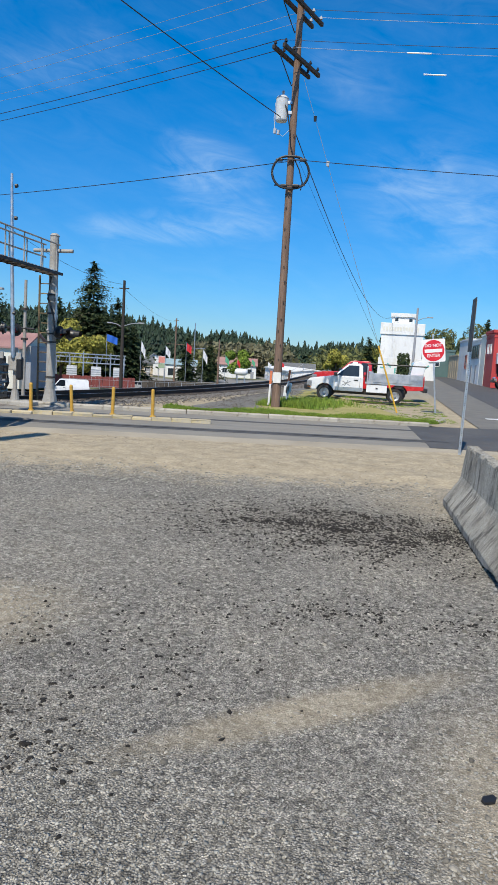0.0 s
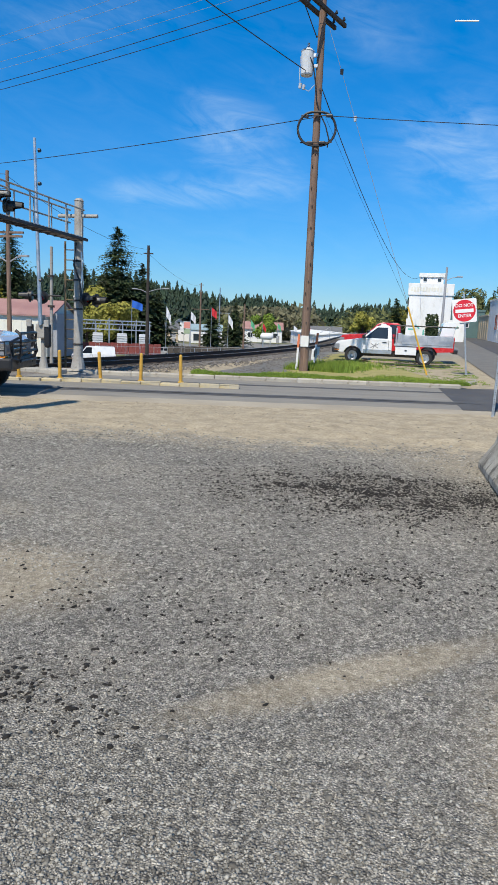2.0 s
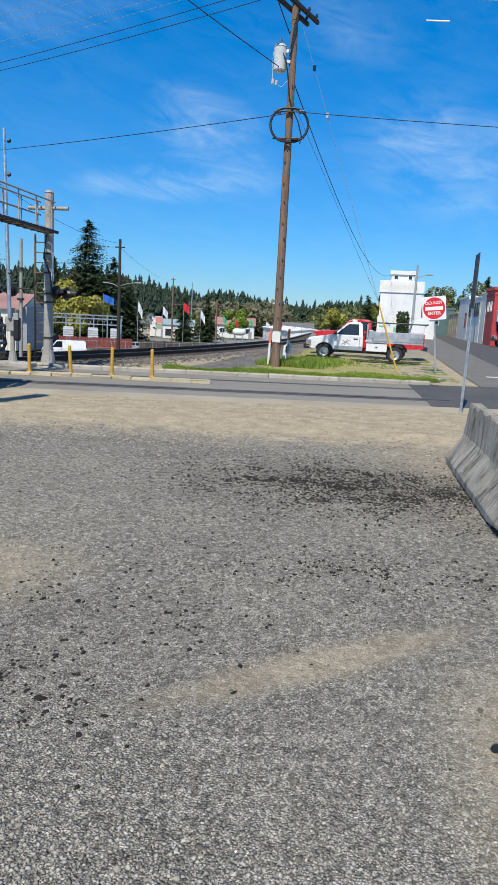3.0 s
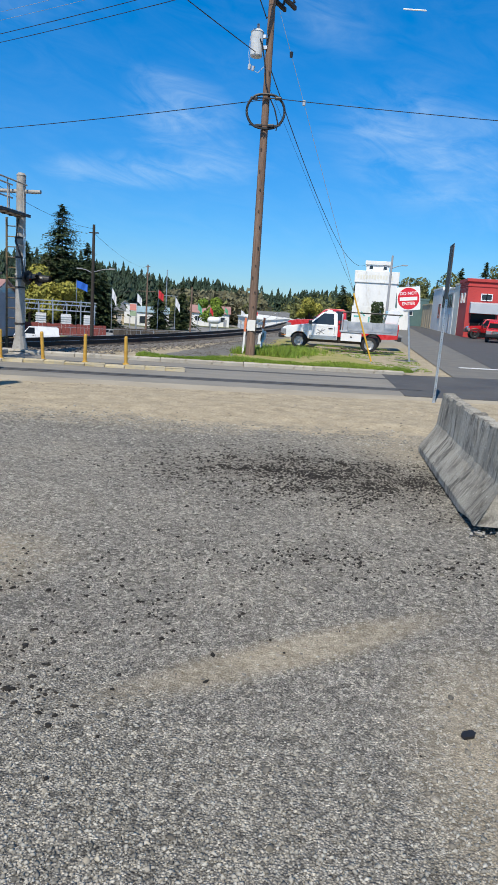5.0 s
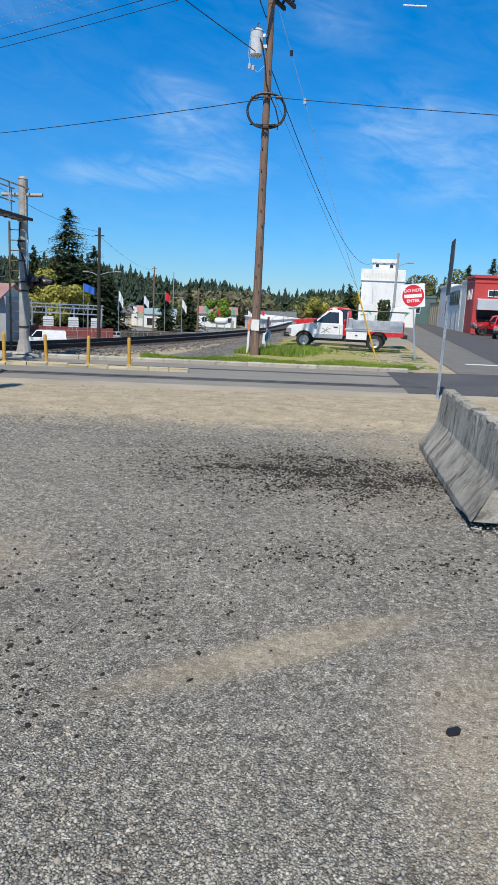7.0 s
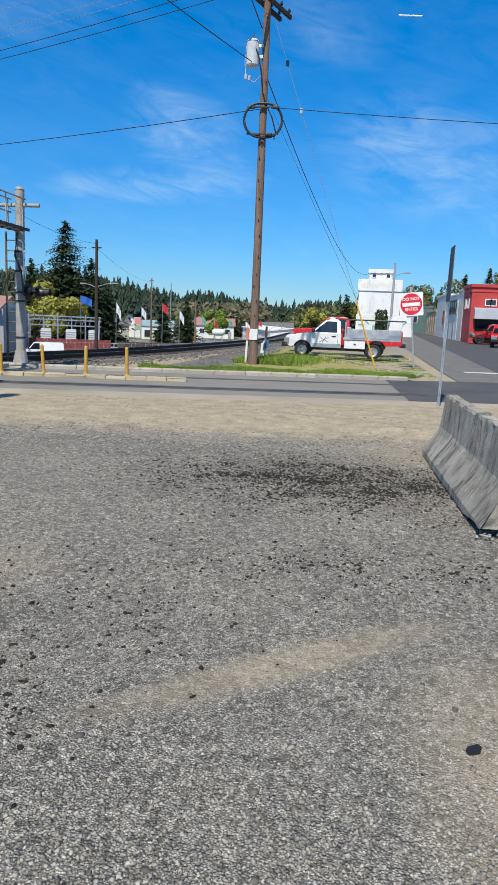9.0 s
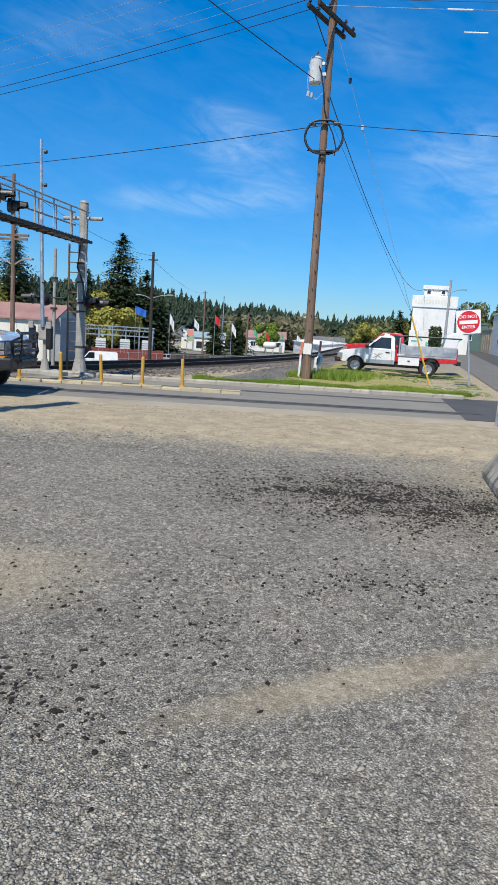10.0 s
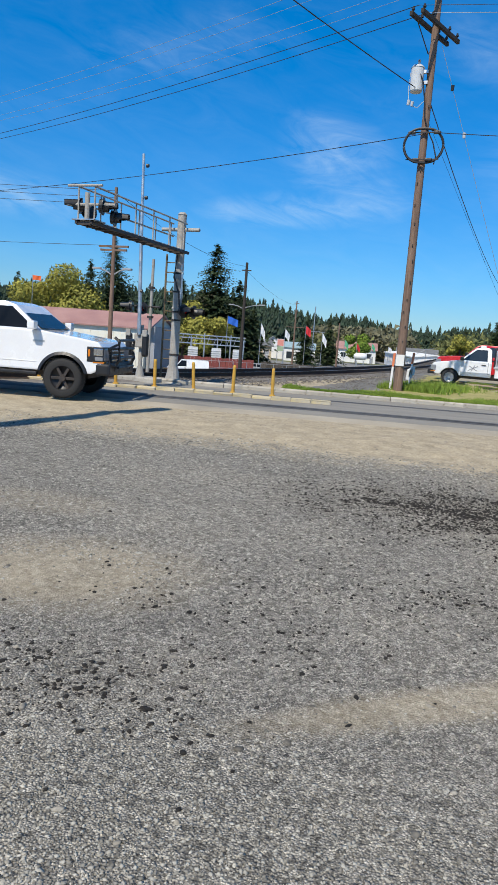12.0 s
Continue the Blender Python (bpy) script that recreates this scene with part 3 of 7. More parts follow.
def yellow_post(m):
    root = thing("bollard", m, "slim worn yellow marker post on the island", "bollard", "yellow posts on the island")
    bm = B()
    tube(bm, (0, 0, 0), (0, 0, 0.70), 0.047, 0.045, 12)
    part("post", bm, yellow_paint, root, smooth=False)
    bm = B()
    tube(bm, (0, 0, 0.70), (0, 0, 0.73), 0.045, 0.028, 12)
    part("cap", bm, yellow_paint, root)
    bm = B()
    tube(bm, (0, 0, -0.02), (0, 0, 0.02), 0.085, 0.075, 12)
    part("base", bm, yellow_paint, root)
    return root


for i in range(7):
    p = (-5.38 - 1.03 * i, 17.28 - 0.29 * i)
    tilt = (0.6, 2.5, -1.5, 1.0, -2.0, 0.5, 1.5)[i]
    m = pose(p[0], p[1], 0.085, 0, tilt - 2.0, 20 * i)
    if i == 0:
        post_one = yellow_post(m)
    else:
        copy_thing(post_one, m)


# ---- railway ----
def build_track():
    bed = B()
    rows = []
    ys = [2 + 1.2 * i for i in range(90)]
    for y in ys:
        x = track_x(y)
        nx = (track_x(y + 0.5) - track_x(y - 0.5))
        n = Vector((1, -nx, 0)).normalized()
        c = Vector((x, y, 0)) - n * 0.75
        low = land(c.x - 3.5, c.y - 0) - 0.1
        rows.append([bed.verts.new(c + n * o + Vector((0, 0, z))) for o, z in ((-3.2, min(low, -0.05)), (-1.6, 0.03), (0, 0.05), (1.35, 0.03), (2.6, -0.05))])
    for a, b in zip(rows, rows[1:]):
        for j in range(4):
            bed.faces.new((a[j], a[j + 1], b[j + 1], b[j]))
    tagged(part("track_bed", bed, ballast_mat), "brown stone ballast bed under the rails", "track bed", "", "structure")
    root = thing("railway_track", Matrix.Identity(4), "railway track with dark rusty rails on wooden ties", "railway track", "", "structure")
    for side in (0.0, -1.5):
        bm, top = B(), B()
        prof = [(-0.07, 0.05), (0.07, 0.05), (0.07, 0.065), (0.012, 0.085), (0.012, 0.18), (0.036, 0.19), (0.036, 0.222), (-0.036, 0.222), (-0.036, 0.19), (-0.012, 0.18), (-0.012, 0.085), (-0.07, 0.065)]
        last = lasttop = None
        for y in ys:
            n = Vector((1, -(track_x(y + 0.5) - track_x(y - 0.5)), 0)).normalized()
            c = Vector((track_x(y), y, 0)) + n * side
            ring = [bm.verts.new(c + n * a + Vector((0, 0, z))) for a, z in prof]
            rt = [top.verts.new(c + n * a + Vector((0, 0, 0.225))) for a in (-0.028, 0.028)]
            if last:
                for j in range(len(prof)):
                    bm.faces.new((last[j], last[(j + 1) % len(prof)], ring[(j + 1) % len(prof)], ring[j]))
                top.faces.new((lasttop[0], lasttop[1], rt[1], rt[0]))
            last, lasttop = ring, rt
        bmesh.ops.recalc_face_normals(bm, faces=bm.faces)
        rail = part("rail", bm, rail_steel, root)
        part("rail_head", top, rail_shine, rail)
    bm = B()
    box(bm, (-1.3, -0.11, -0.06), (1.3, 0.11, 0.06), 0.012)
    me = bpy.data.meshes.new("tie")
    bm.to_mesh(me)
    bm.free()
    me.materials.append(tie_wood)
    y = 21.0
    while y < 90:
        o = new("tie", me)
        o.parent = root
        dx = track_x(y + 0.5) - track_x(y - 0.5)
        n = Vector((1, -dx, 0)).normalized()
        o.matrix_basis = Matrix.Translation(Vector((track_x(y), y, 0.0)) - n * 0.75) @ Matrix.Rotation(math.atan2(-dx, 1), 4, "Z")
        y += 0.56
    # loose stones on the shoulder of the bed
    rnd = np.random.RandomState(5)
    c = []
    for _ in range(7000):
        y = 20 + 40 * rnd.rand() ** 1.6
        c.append((track_x(y) + rnd.uniform(-2.6, 2.6), y, 0.03 + rnd.uniform(-0.02, 0.02)))
    stones("ballast_stones", np.array(c), 0.025, 0.06, ballast_mat, "loose brown and grey ballast stones along the rails", "ballast", 6)


OCT_V = np.array([(0, 0, -1), (1, 0, 0), (0, 1, 0), (-1, 0, 0), (0, -1, 0), (0, 0, 1)], float)
OCT_F = np.array([(0, 2, 1), (0, 3, 2), (0, 4, 3), (0, 1, 4), (5, 1, 2), (5, 2, 3), (5, 3, 4), (5, 4, 1)])


def lump_shape():
    bm = bmesh.new()
    bmesh.ops.create_icosphere(bm, subdivisions=1, radius=1.0)
    v = np.array([tuple(k.co) for k in bm.verts])
    f = np.array([[k.index for k in q.verts] for q in bm.faces])
    bm.free()
    return v, f


LUMP_V, LUMP_F = lump_shape()


def stones(name, centres, small, large, mat, label, category, seed, flat=0.6, power=2.0, lumps=False):
    """Loose angular stones: jittered lumps of eight or twenty faces."""
    base, tri = (LUMP_V, LUMP_F) if lumps else (OCT_V, OCT_F)
    k = len(base)
    r = np.random.RandomState(seed)
    n = len(centres)
    v = base[None] * (1 + r.uniform(-0.35, 0.35, (n, k, 3))) + r.uniform(-0.25, 0.25, (n, k, 3))
    size = small + (large - small) * r.rand(n) ** power
    v *= size[:, None, None] * np.stack([r.uniform(0.75, 1.35, n), r.uniform(0.6, 1.0, n), r.uniform(flat * 0.6, flat, n)], 1)[:, None, :]
    a = r.uniform(0, 6.283, n)
    ca, sa = np.cos(a)[:, None], np.sin(a)[:, None]
    x, y = v[..., 0] * ca - v[..., 1] * sa, v[..., 0] * sa + v[..., 1] * ca
    v = np.stack([x, y, v[..., 2]], -1) + centres[:, None, :]
    f = (tri[None] + k * np.arange(n)[:, None, None]).reshape(-1, 3)
    return raw_mesh(name, v, f, mat, label, category)


build_track()
rr = np.random.RandomState(21)
loose = []
while len(loose) < 3200:
    x, y = rr.uniform(-9.5, -3.2), rr.uniform(20.6, 40)
    if track_x(y) + 1.8 < x and x < -3.4 + 0.4 * rr.randn():
        loose.append((x, y, 0.115 - 0.17 * smooth(-4.0, -6.5, x) + 0.01))
stones("shoulder_stones", np.array(loose), 0.012, 0.04, ballast_mat, "loose brown stones on the packed gravel", "gravel", 22)


# ---- concrete barrier ----
def build_barrier():
    a = Vector((1.475, 8.62, 0))
    d = Vector((0.115, -3.62, 0))
    root = thing("concrete_barrier", Matrix.Translation(a) @ Matrix.Rotation(math.atan2(d.y, d.x), 4, "Z"), "weathered grey concrete road barrier with dark streaks and a chipped end", "barrier")
    bm = B()
    length, half = d.length, 0.30
    prof = [(0.0, 0.0), (0.0, 0.075), (0.17, 0.33), (0.20, 0.40), (0.235, 0.78), (0.25, 0.81), (0.36, 0.81), (0.375, 0.78), (0.40, 0.40), (0.43, 0.33), (0.60, 0.075), (0.60, 0.0)]
    n, rings = 72, []
    for i in range(n + 1):
        x = length * i / n
        ring = []
        for j, (b, z) in enumerate(prof):
            k = Vector((x, b, z))
            rough = 0.022 if 0.7 < z else 0.009
            k.y += rough * noise.noise(Vector((x * 6, j * 3.1, 1)))
            k.z += rough * noise.noise(Vector((x * 9, j * 2.3, 4))) + (0.012 * noise.noise(Vector((x * 27, j, 8))) if z > 0.7 else 0)
            if z == 0 and length - x < 0.75:
                k.z += 0.055 * smooth(0.75, 0.2, length - x)
            if i == n:
                k.x += 0.09 * noise.noise(Vector((j * 1.7, z * 5, 2)))
            ring.append(bm.verts.new(k))
        rings.append(ring)
    for p, q in zip(rings, rings[1:]):
        for j in range(len(prof)):
            bm.faces.new((p[j], p[(j + 1) % len(prof)], q[(j + 1) % len(prof)], q[j]))
    bm.faces.new(rings[0])
    bm.faces.new(rings[-1][::-1])
    bmesh.ops.recalc_face_normals(bm, faces=bm.faces)
    part("body", bm, barrier_mat, root)
    rnd = np.random.RandomState(9)
    c = np.stack([rnd.uniform(length - 0.12, length + 0.14, 70), rnd.uniform(-0.1, 0.5, 70), rnd.uniform(0.0, 0.02, 70)], 1)
    o = stones("broken_concrete", c, 0.008, 0.03, concrete, "broken pale concrete bits at the barrier end", "rubble", 8)
    o.matrix_world = root.matrix_world


def barrier_material():
    """Concrete with black water streaks that run down from the top, and pale chips."""
    m, nt, p = material("streaked_barrier_concrete")
    c = node(nt, "ShaderNodeTexCoord")
    mp = node(nt, "ShaderNodeMapping")
    mp.inputs["Scale"].default_value = (3.6, 0.9, 0.8)
    nt.links.new(c.outputs["Object"], mp.inputs[0])
    streak, fine = noise_tex(nt, mp.outputs[0], 2.6, 9, 0.72, 0.7), noise_tex(nt, c.outputs["Object"], 70, 4)
    wide, chips = noise_tex(nt, c.outputs["Object"], 2.0, 5), noise_tex(nt, c.outputs["Object"], 16, 6, 0.7)
    col = mix(nt, ramp(nt, wide, [(0.35, 0.0), (0.65, 1.0)]), (0.31, 0.29, 0.245), (0.47, 0.445, 0.385))
    col = mix(nt, 1.0, col, ramp(nt, fine, [(0.3, 0.66), (0.7, 1.22)]), "MULTIPLY")
    col = mix(nt, calc(nt, "MULTIPLY", ramp(nt, streak, [(0.475, 0.0), (0.58, 0.88)]), ramp(nt, noise_tex(nt, c.outputs["Object"], 3.5, 3), [(0.38, 0.2), (0.55, 1.0)])), col, (0.09, 0.082, 0.07))
    col = mix(nt, ramp(nt, chips, [(0.62, 0.0), (0.67, 0.85)]), col, (0.60, 0.57, 0.50))
    nt.links.new(col, p.inputs["Base Color"])
    p.inputs["Roughness"].default_value = 0.92
    bump(nt, p, calc(nt, "ADD", chips, calc(nt, "MULTIPLY", fine, 0.5)), 1.0, 0.02)
    return m


barrier_mat = barrier_material()
build_barrier()


# ---- poles and wires ----
def sag_line(a, b, drop, n=24):
    a, b = Vector(a), Vector(b)
    return [a.lerp(b, i / n) - Vector((0, 0, drop * 4 * (i / n) * (1 - i / n))) for i in range(n + 1)]


def wire(a, b, drop, r, mat, label):
    bm = B()
    sweep(bm, sag_line(a, b, drop), r, 5)
    return tagged(part("overhead_wire", bm, mat), label, "wire", "overhead wires")


POLE = Vector((-2.98, 24.0, 0))
ARM_D = Vector((0.34, 0.94, 0)).normalized()


def build_pole():
    root = thing("utility_pole", pose(POLE.x, POLE.y, 0.08), "tall weathered brown wooden utility pole with dark crossarms", "utility pole")
    bm = B()
    lathe_rings = []
    for z in np.linspace(-0.4, 14.5, 40):
        rad = 0.152 - 0.0034 * z + 0.012 * math.exp(-max(0.0, z))
        lathe_rings.append([bm.verts.new((rad * math.cos(a) * (1 + 0.05 * noise.noise(Vector((a, z * 0.4, 3)))), rad * math.sin(a), z)) for a in (2 * math.pi * k / 16 for k in range(16))])
    for u, v in zip(lathe_rings, lathe_rings[1:]):
        for k in range(16):
            bm.faces.new((u[k], u[(k + 1) % 16], v[(k + 1) % 16], v[k]))
    bm.faces.new(lathe_rings[-1])
    part("pole", bm, pole_wood, root, smooth=True)

    def off(z):
        return Vector((0, 0, 0))
    side = Vector((-ARM_D.y, ARM_D.x, 0))
    for z in (13.45, 11.75):
        for k in (-1, 1):
            c = off(z) + side * 0.19 * k + Vector((0, 0, z))
            m = Matrix.Translation(c) @ Matrix.Rotation(math.atan2(ARM_D.y, ARM_D.x), 4, "Z")
            bm = B()
            box(bm, (-1.35, -0.05, -0.065), (1.35, 0.05, 0.065), 0.01, m)
            arm = part("crossarm", bm, arm_wood, root)
            for a in (-1.22, -0.62, 0.62, 1.22):
                bm = B()
                b0 = c + ARM_D * a
                tube(bm, b0 + Vector((0, 0, 0.065)), b0 + Vector((0, 0, 0.16)), 0.018, 0.018, 6)
                tube(bm, b0 + Vector((0, 0, 0.13)), b0 + Vector((0, 0, 0.18)), 0.055, 0.05, 10)
                tube(bm, b0 + Vector((0, 0, 0.18)), b0 + Vector((0, 0, 0.23)), 0.035, 0.03, 10)
                part("insulator", bm, porcelain if z > 12 else black_paint, arm)
        for a in (-0.75, 0.75):
            bm = B()
            tube(bm, off(z) + side * 0.24 + ARM_D * a + Vector((0, 0, z - 0.06)), off(z) + side * 0.17 + Vector((0, 0, z - 0.75)), 0.017, 0.017, 6)
            part("brace", bm, dark_steel, root)
    # transformer on the side away from the street
    tc = Vector((-0.41, -0.10, 0.1))
    tr = B()
    tube(tr, tc + Vector((0, 0, 9.72)), tc + Vector((0, 0, 10.42)), 0.205, 0.21, 20)
    tube(tr, tc + Vector((0, 0, 10.42)), tc + Vector((0, 0, 10.50)), 0.225, 0.15, 20)
    tube(tr, tc + Vector((0, 0, 9.68)), tc + Vector((0, 0, 9.72)), 0.18, 0.205, 20)
    can = part("transformer", tr, transformer_grey, root, "light grey transformer can")
    bm = B()
    for k in range(5):
        tube(bm, tc + Vector((0.02, 0, 10.5 + 0.04 * k)), tc + Vector((0.02, 0, 10.53 + 0.04 * k)), 0.05, 0.03, 8)
    part("bushing", bm, porcelain, can)
    for z in (9.92, 10.25):
        bm = B()
        box(bm, (-0.28, -0.14, z + 0.1), (-0.06, -0.05, z + 0.2))
        part("bracket", bm, galvanized, can)
    bm = B()
    tube(bm, (-0.62, -0.1, 9.4), (-0.60, -0.1, 9.55), 0.05, 0.06, 8)
    tube(bm, (-0.50, -0.1, 9.36), (-0.48, -0.1, 9.5), 0.045, 0.055, 8)
    sweep(bm, [(-0.63, -0.1, 10.4), (-0.66, -0.1, 9.9), (-0.61, -0.1, 9.5)], 0.012, 5)
    sweep(bm, [(-0.52, -0.1, 9.4), (-0.32, -0.1, 9.3), (-0.12, -0.1, 9.5)], 0.012, 5)
    part("cutout", bm, porcelain, root)
    bm = B()
    sweep(bm, [(-0.36, -0.26, 10.4), (-0.2, -0.24, 10.1), (-0.10, -0.19, 9.6), (-0.03, -0.17, 9.0), (0.10, -0.17, 8.6), (0.32, -0.18, 8.2), (0.46, -0.2, 7.75), (0.42, -0.2, 7.5)], 0.024, 6)
    part("riser_cable", bm, cable_black, root)
    # storage loop of black cable
    bm = B()
    u = Vector((0.97, 0.12, 0))
    loop = []
    for i in range(36):
        a = 2 * math.pi * i / 36
        ca, sa = math.cos(a), math.sin(a)
        k = 0.86 + 0.14 * abs(sa)
        loop.append(Vector((0.04, -0.24, 8.08)) + u * (0.64 * math.copysign(abs(ca) ** 0.7, ca)) + Vector((0, 0, 0.53 * sa * k)))
    sweep(bm, loop, 0.042, 7, True)
    ring = part("cable_loop", bm, cable_black, root, "black cable coiled on a ring bracket")
    for z in (8.5, 7.66):
        bm = B()
        box(bm, (-0.50, -0.23, z - 0.016), (0.56, -0.19, z + 0.016))
        part("loop_bracket", bm, dark_steel, ring)
        for sx in ((-0.36, 0.44) if z > 8 else (-0.16, 0.24)):
            bm = B()
            box(bm, (sx - 0.11, -0.31, z - 0.07), (sx + 0.11, -0.21, z + 0.02), 0.02)
            part("clamp", bm, black_paint, ring)
    bm = B()
    box(bm, (-0.13, -0.175, 0.9), (0.15, -0.160, 1.28), 0.004)
    part("notice", bm, paper, root, "white paper notice stapled to the pole")
    for z in (1.7, 2.2, 2.7, 3.1, 3.7, 4.4, 4.9, 5.6, 6.2, 6.9, 7.3, 9.3):
        bm = B()
        dx = 0.07 * math.sin(z * 9)
        box(bm, (dx - 0.018, -0.168, z), (dx + 0.018, -0.118, z + 0.06))
        part("tag", bm, dark_steel, root)


build_pole()
tops = []
for z in (13.68, 11.98):
    for a in (-1.22, -0.62, 0.62, 1.22):
        tops.append((POLE + Vector((0, 0, z + 0.08)) + ARM_D * a, z))
for k, (p, z) in enumerate(tops):
    upper = z > 13
    left = p + Vector((-47, 16.5, -0.4 if upper else -0.6))
    right = p + Vector((46, 1.0, 0.9))
    bright = upper
    if upper or k % 4 in (0, 1):
        wire(p, left, 0.9, 0.007 if bright else 0.012, wire_bright if bright else cable_black, "thin bare wire between poles" if bright else "thin dark wire between poles")
        wire(p, right, 0.9, 0.008, wire_bright if k % 2 else cable_black, "thin wire between poles over the street")
for k in (1, 5, 7):
    p, z = tops[k]
    line = sag_line(p, p + Vector((46, 1.0, 0.9)), 0.9)
    bm = B()
    tube(bm, line[2], line[2].lerp(line[3], 0.4), 0.026, 0.026, 8)
    tagged(part("wire_sleeve", bm, sign_white), "short white sleeve on an overhead wire", "wire sleeve")
wire(POLE + Vector((-0.1, 0, 8.58)), (-52, 38, 9.3), 0.9, 0.014, cable_black, "thick black communication cable between poles")
wire(POLE + Vector((-0.1, 0, 8.66)), (44, 30.5, 9.6), 0.7, 0.013, cable_black, "black communication cable over the street")
wire(POLE + Vector((-0.28, 0.05, 9.95)), (-11.4, 3.0, 11.3), 0.3, 0.015, cable_black, "heavy black service cable")
wire(POLE + Vector((0.1, 0, 9.5)), (2.0, 93.5, 8.3), 2.2, 0.018, cable_black, "black service drop to the white building")
for k in (0, 1):
    a, b = POLE + Vector((0.26 - 0.14 * k, 0, 11.3 - 2.4 * k)), Vector((0.47, 26.1, 2.6))
    wire(a, b, 0.02, 0.008 - 0.003 * k, wire_bright if k == 0 else cable_black, "steel guy wire bracing the pole")
for k in (0.14, 0.30):
    bm = B()
    c = (POLE + Vector((0.26, 0, 11.3))).lerp(Vector((0.47, 26.1, 2.6)), k)
    tube(bm, c - Vector((0, 0, 0.08)), c + Vector((0, 0, 0.08)), 0.05, 0.06, 8)
    tagged(part("guy_insulator", bm, porcelain if k > 0.2 else black_paint), "small strain insulator on the guy wire", "insulator")


def build_guy_guard():
    root = thing("guy_guard", pose(0, 0, 0), "slanted bright yellow plastic guard round the guy wire", "guy guard")
    bm = B()
    tube(bm, (1.36, 26.55, 0.06), (0.47, 26.1, 2.55), 0.034, 0.03, 10)
    part("sleeve", bm, guard_yellow, root)
    bm = B()
    tube(bm, (1.40, 26.57, -0.05), (1.36, 26.55, 0.07), 0.022, 0.022, 8)
    part("anchor_rod", bm, galvanized, root)


build_guy_guard()


def marker(x, y, h, lean, orange_from, label):
    root = thing("marker_post", pose(x, y, 0.08, 0, lean, 0), label, "marker post")
    bm = B()
    box(bm, (-0.036, -0.012, 0), (0.036, 0.012, h), 0.006)
    part("post", bm, white_paint, root)
    bm = B()
    box(bm, (-0.041, -0.018, orange_from), (0.041, 0.018, h + 0.02), 0.006)
    part("top", bm, orange_mark, root)
    return root


marker(-3.28, 24.25, 1.30, 2, 0.85, "white and orange utility marker post beside the pole")
m2 = marker(-2.86, 25.9, 1.35, 4, 0.95, "leaning white and orange marker post with torn flagging")
bm = B()
for k in range(3):
    box(bm, (-0.14 + 0.07 * k, -0.03, 0.35 + 0.1 * k), (0.02 + 0.06 * k, 0.03, 0.75 + 0.06 * k), 0.02)
part("torn_flagging", bm, paper, m2)


# ---- crossing signal gantry ----
def flasher(bm_parts, root, p, way):
    """A round black signal head with backing and hood, facing the way."""
    w = Vector(way).normalized()
    bm = B()
    tube(bm, p, p + w * 0.09, 0.16, 0.16, 16)
    head = part("signal_head", bm, black_paint, root)
    bm = B()
    tube(bm, p + w * 0.08, p + w * 0.1, 0.205, 0.205, 20)
    part("backing", bm, black_paint, head)
    bm = B()
    tube(bm, p + w * 0.1, p + w * 0.42, 0.125, 0.115, 16, False)
    for v in list(bm.verts):
        if v.co.z < p.z - 0.06 and (v.co - p).dot(w) > 0.2:
            v.co -= w * 0.2
    part("hood", bm, black_paint, head)
    bm = B()
    tube(bm, p + w * 0.1, p + w * 0.13, 0.105, 0.09, 16)
    part("lens", bm, lamp_red, head)


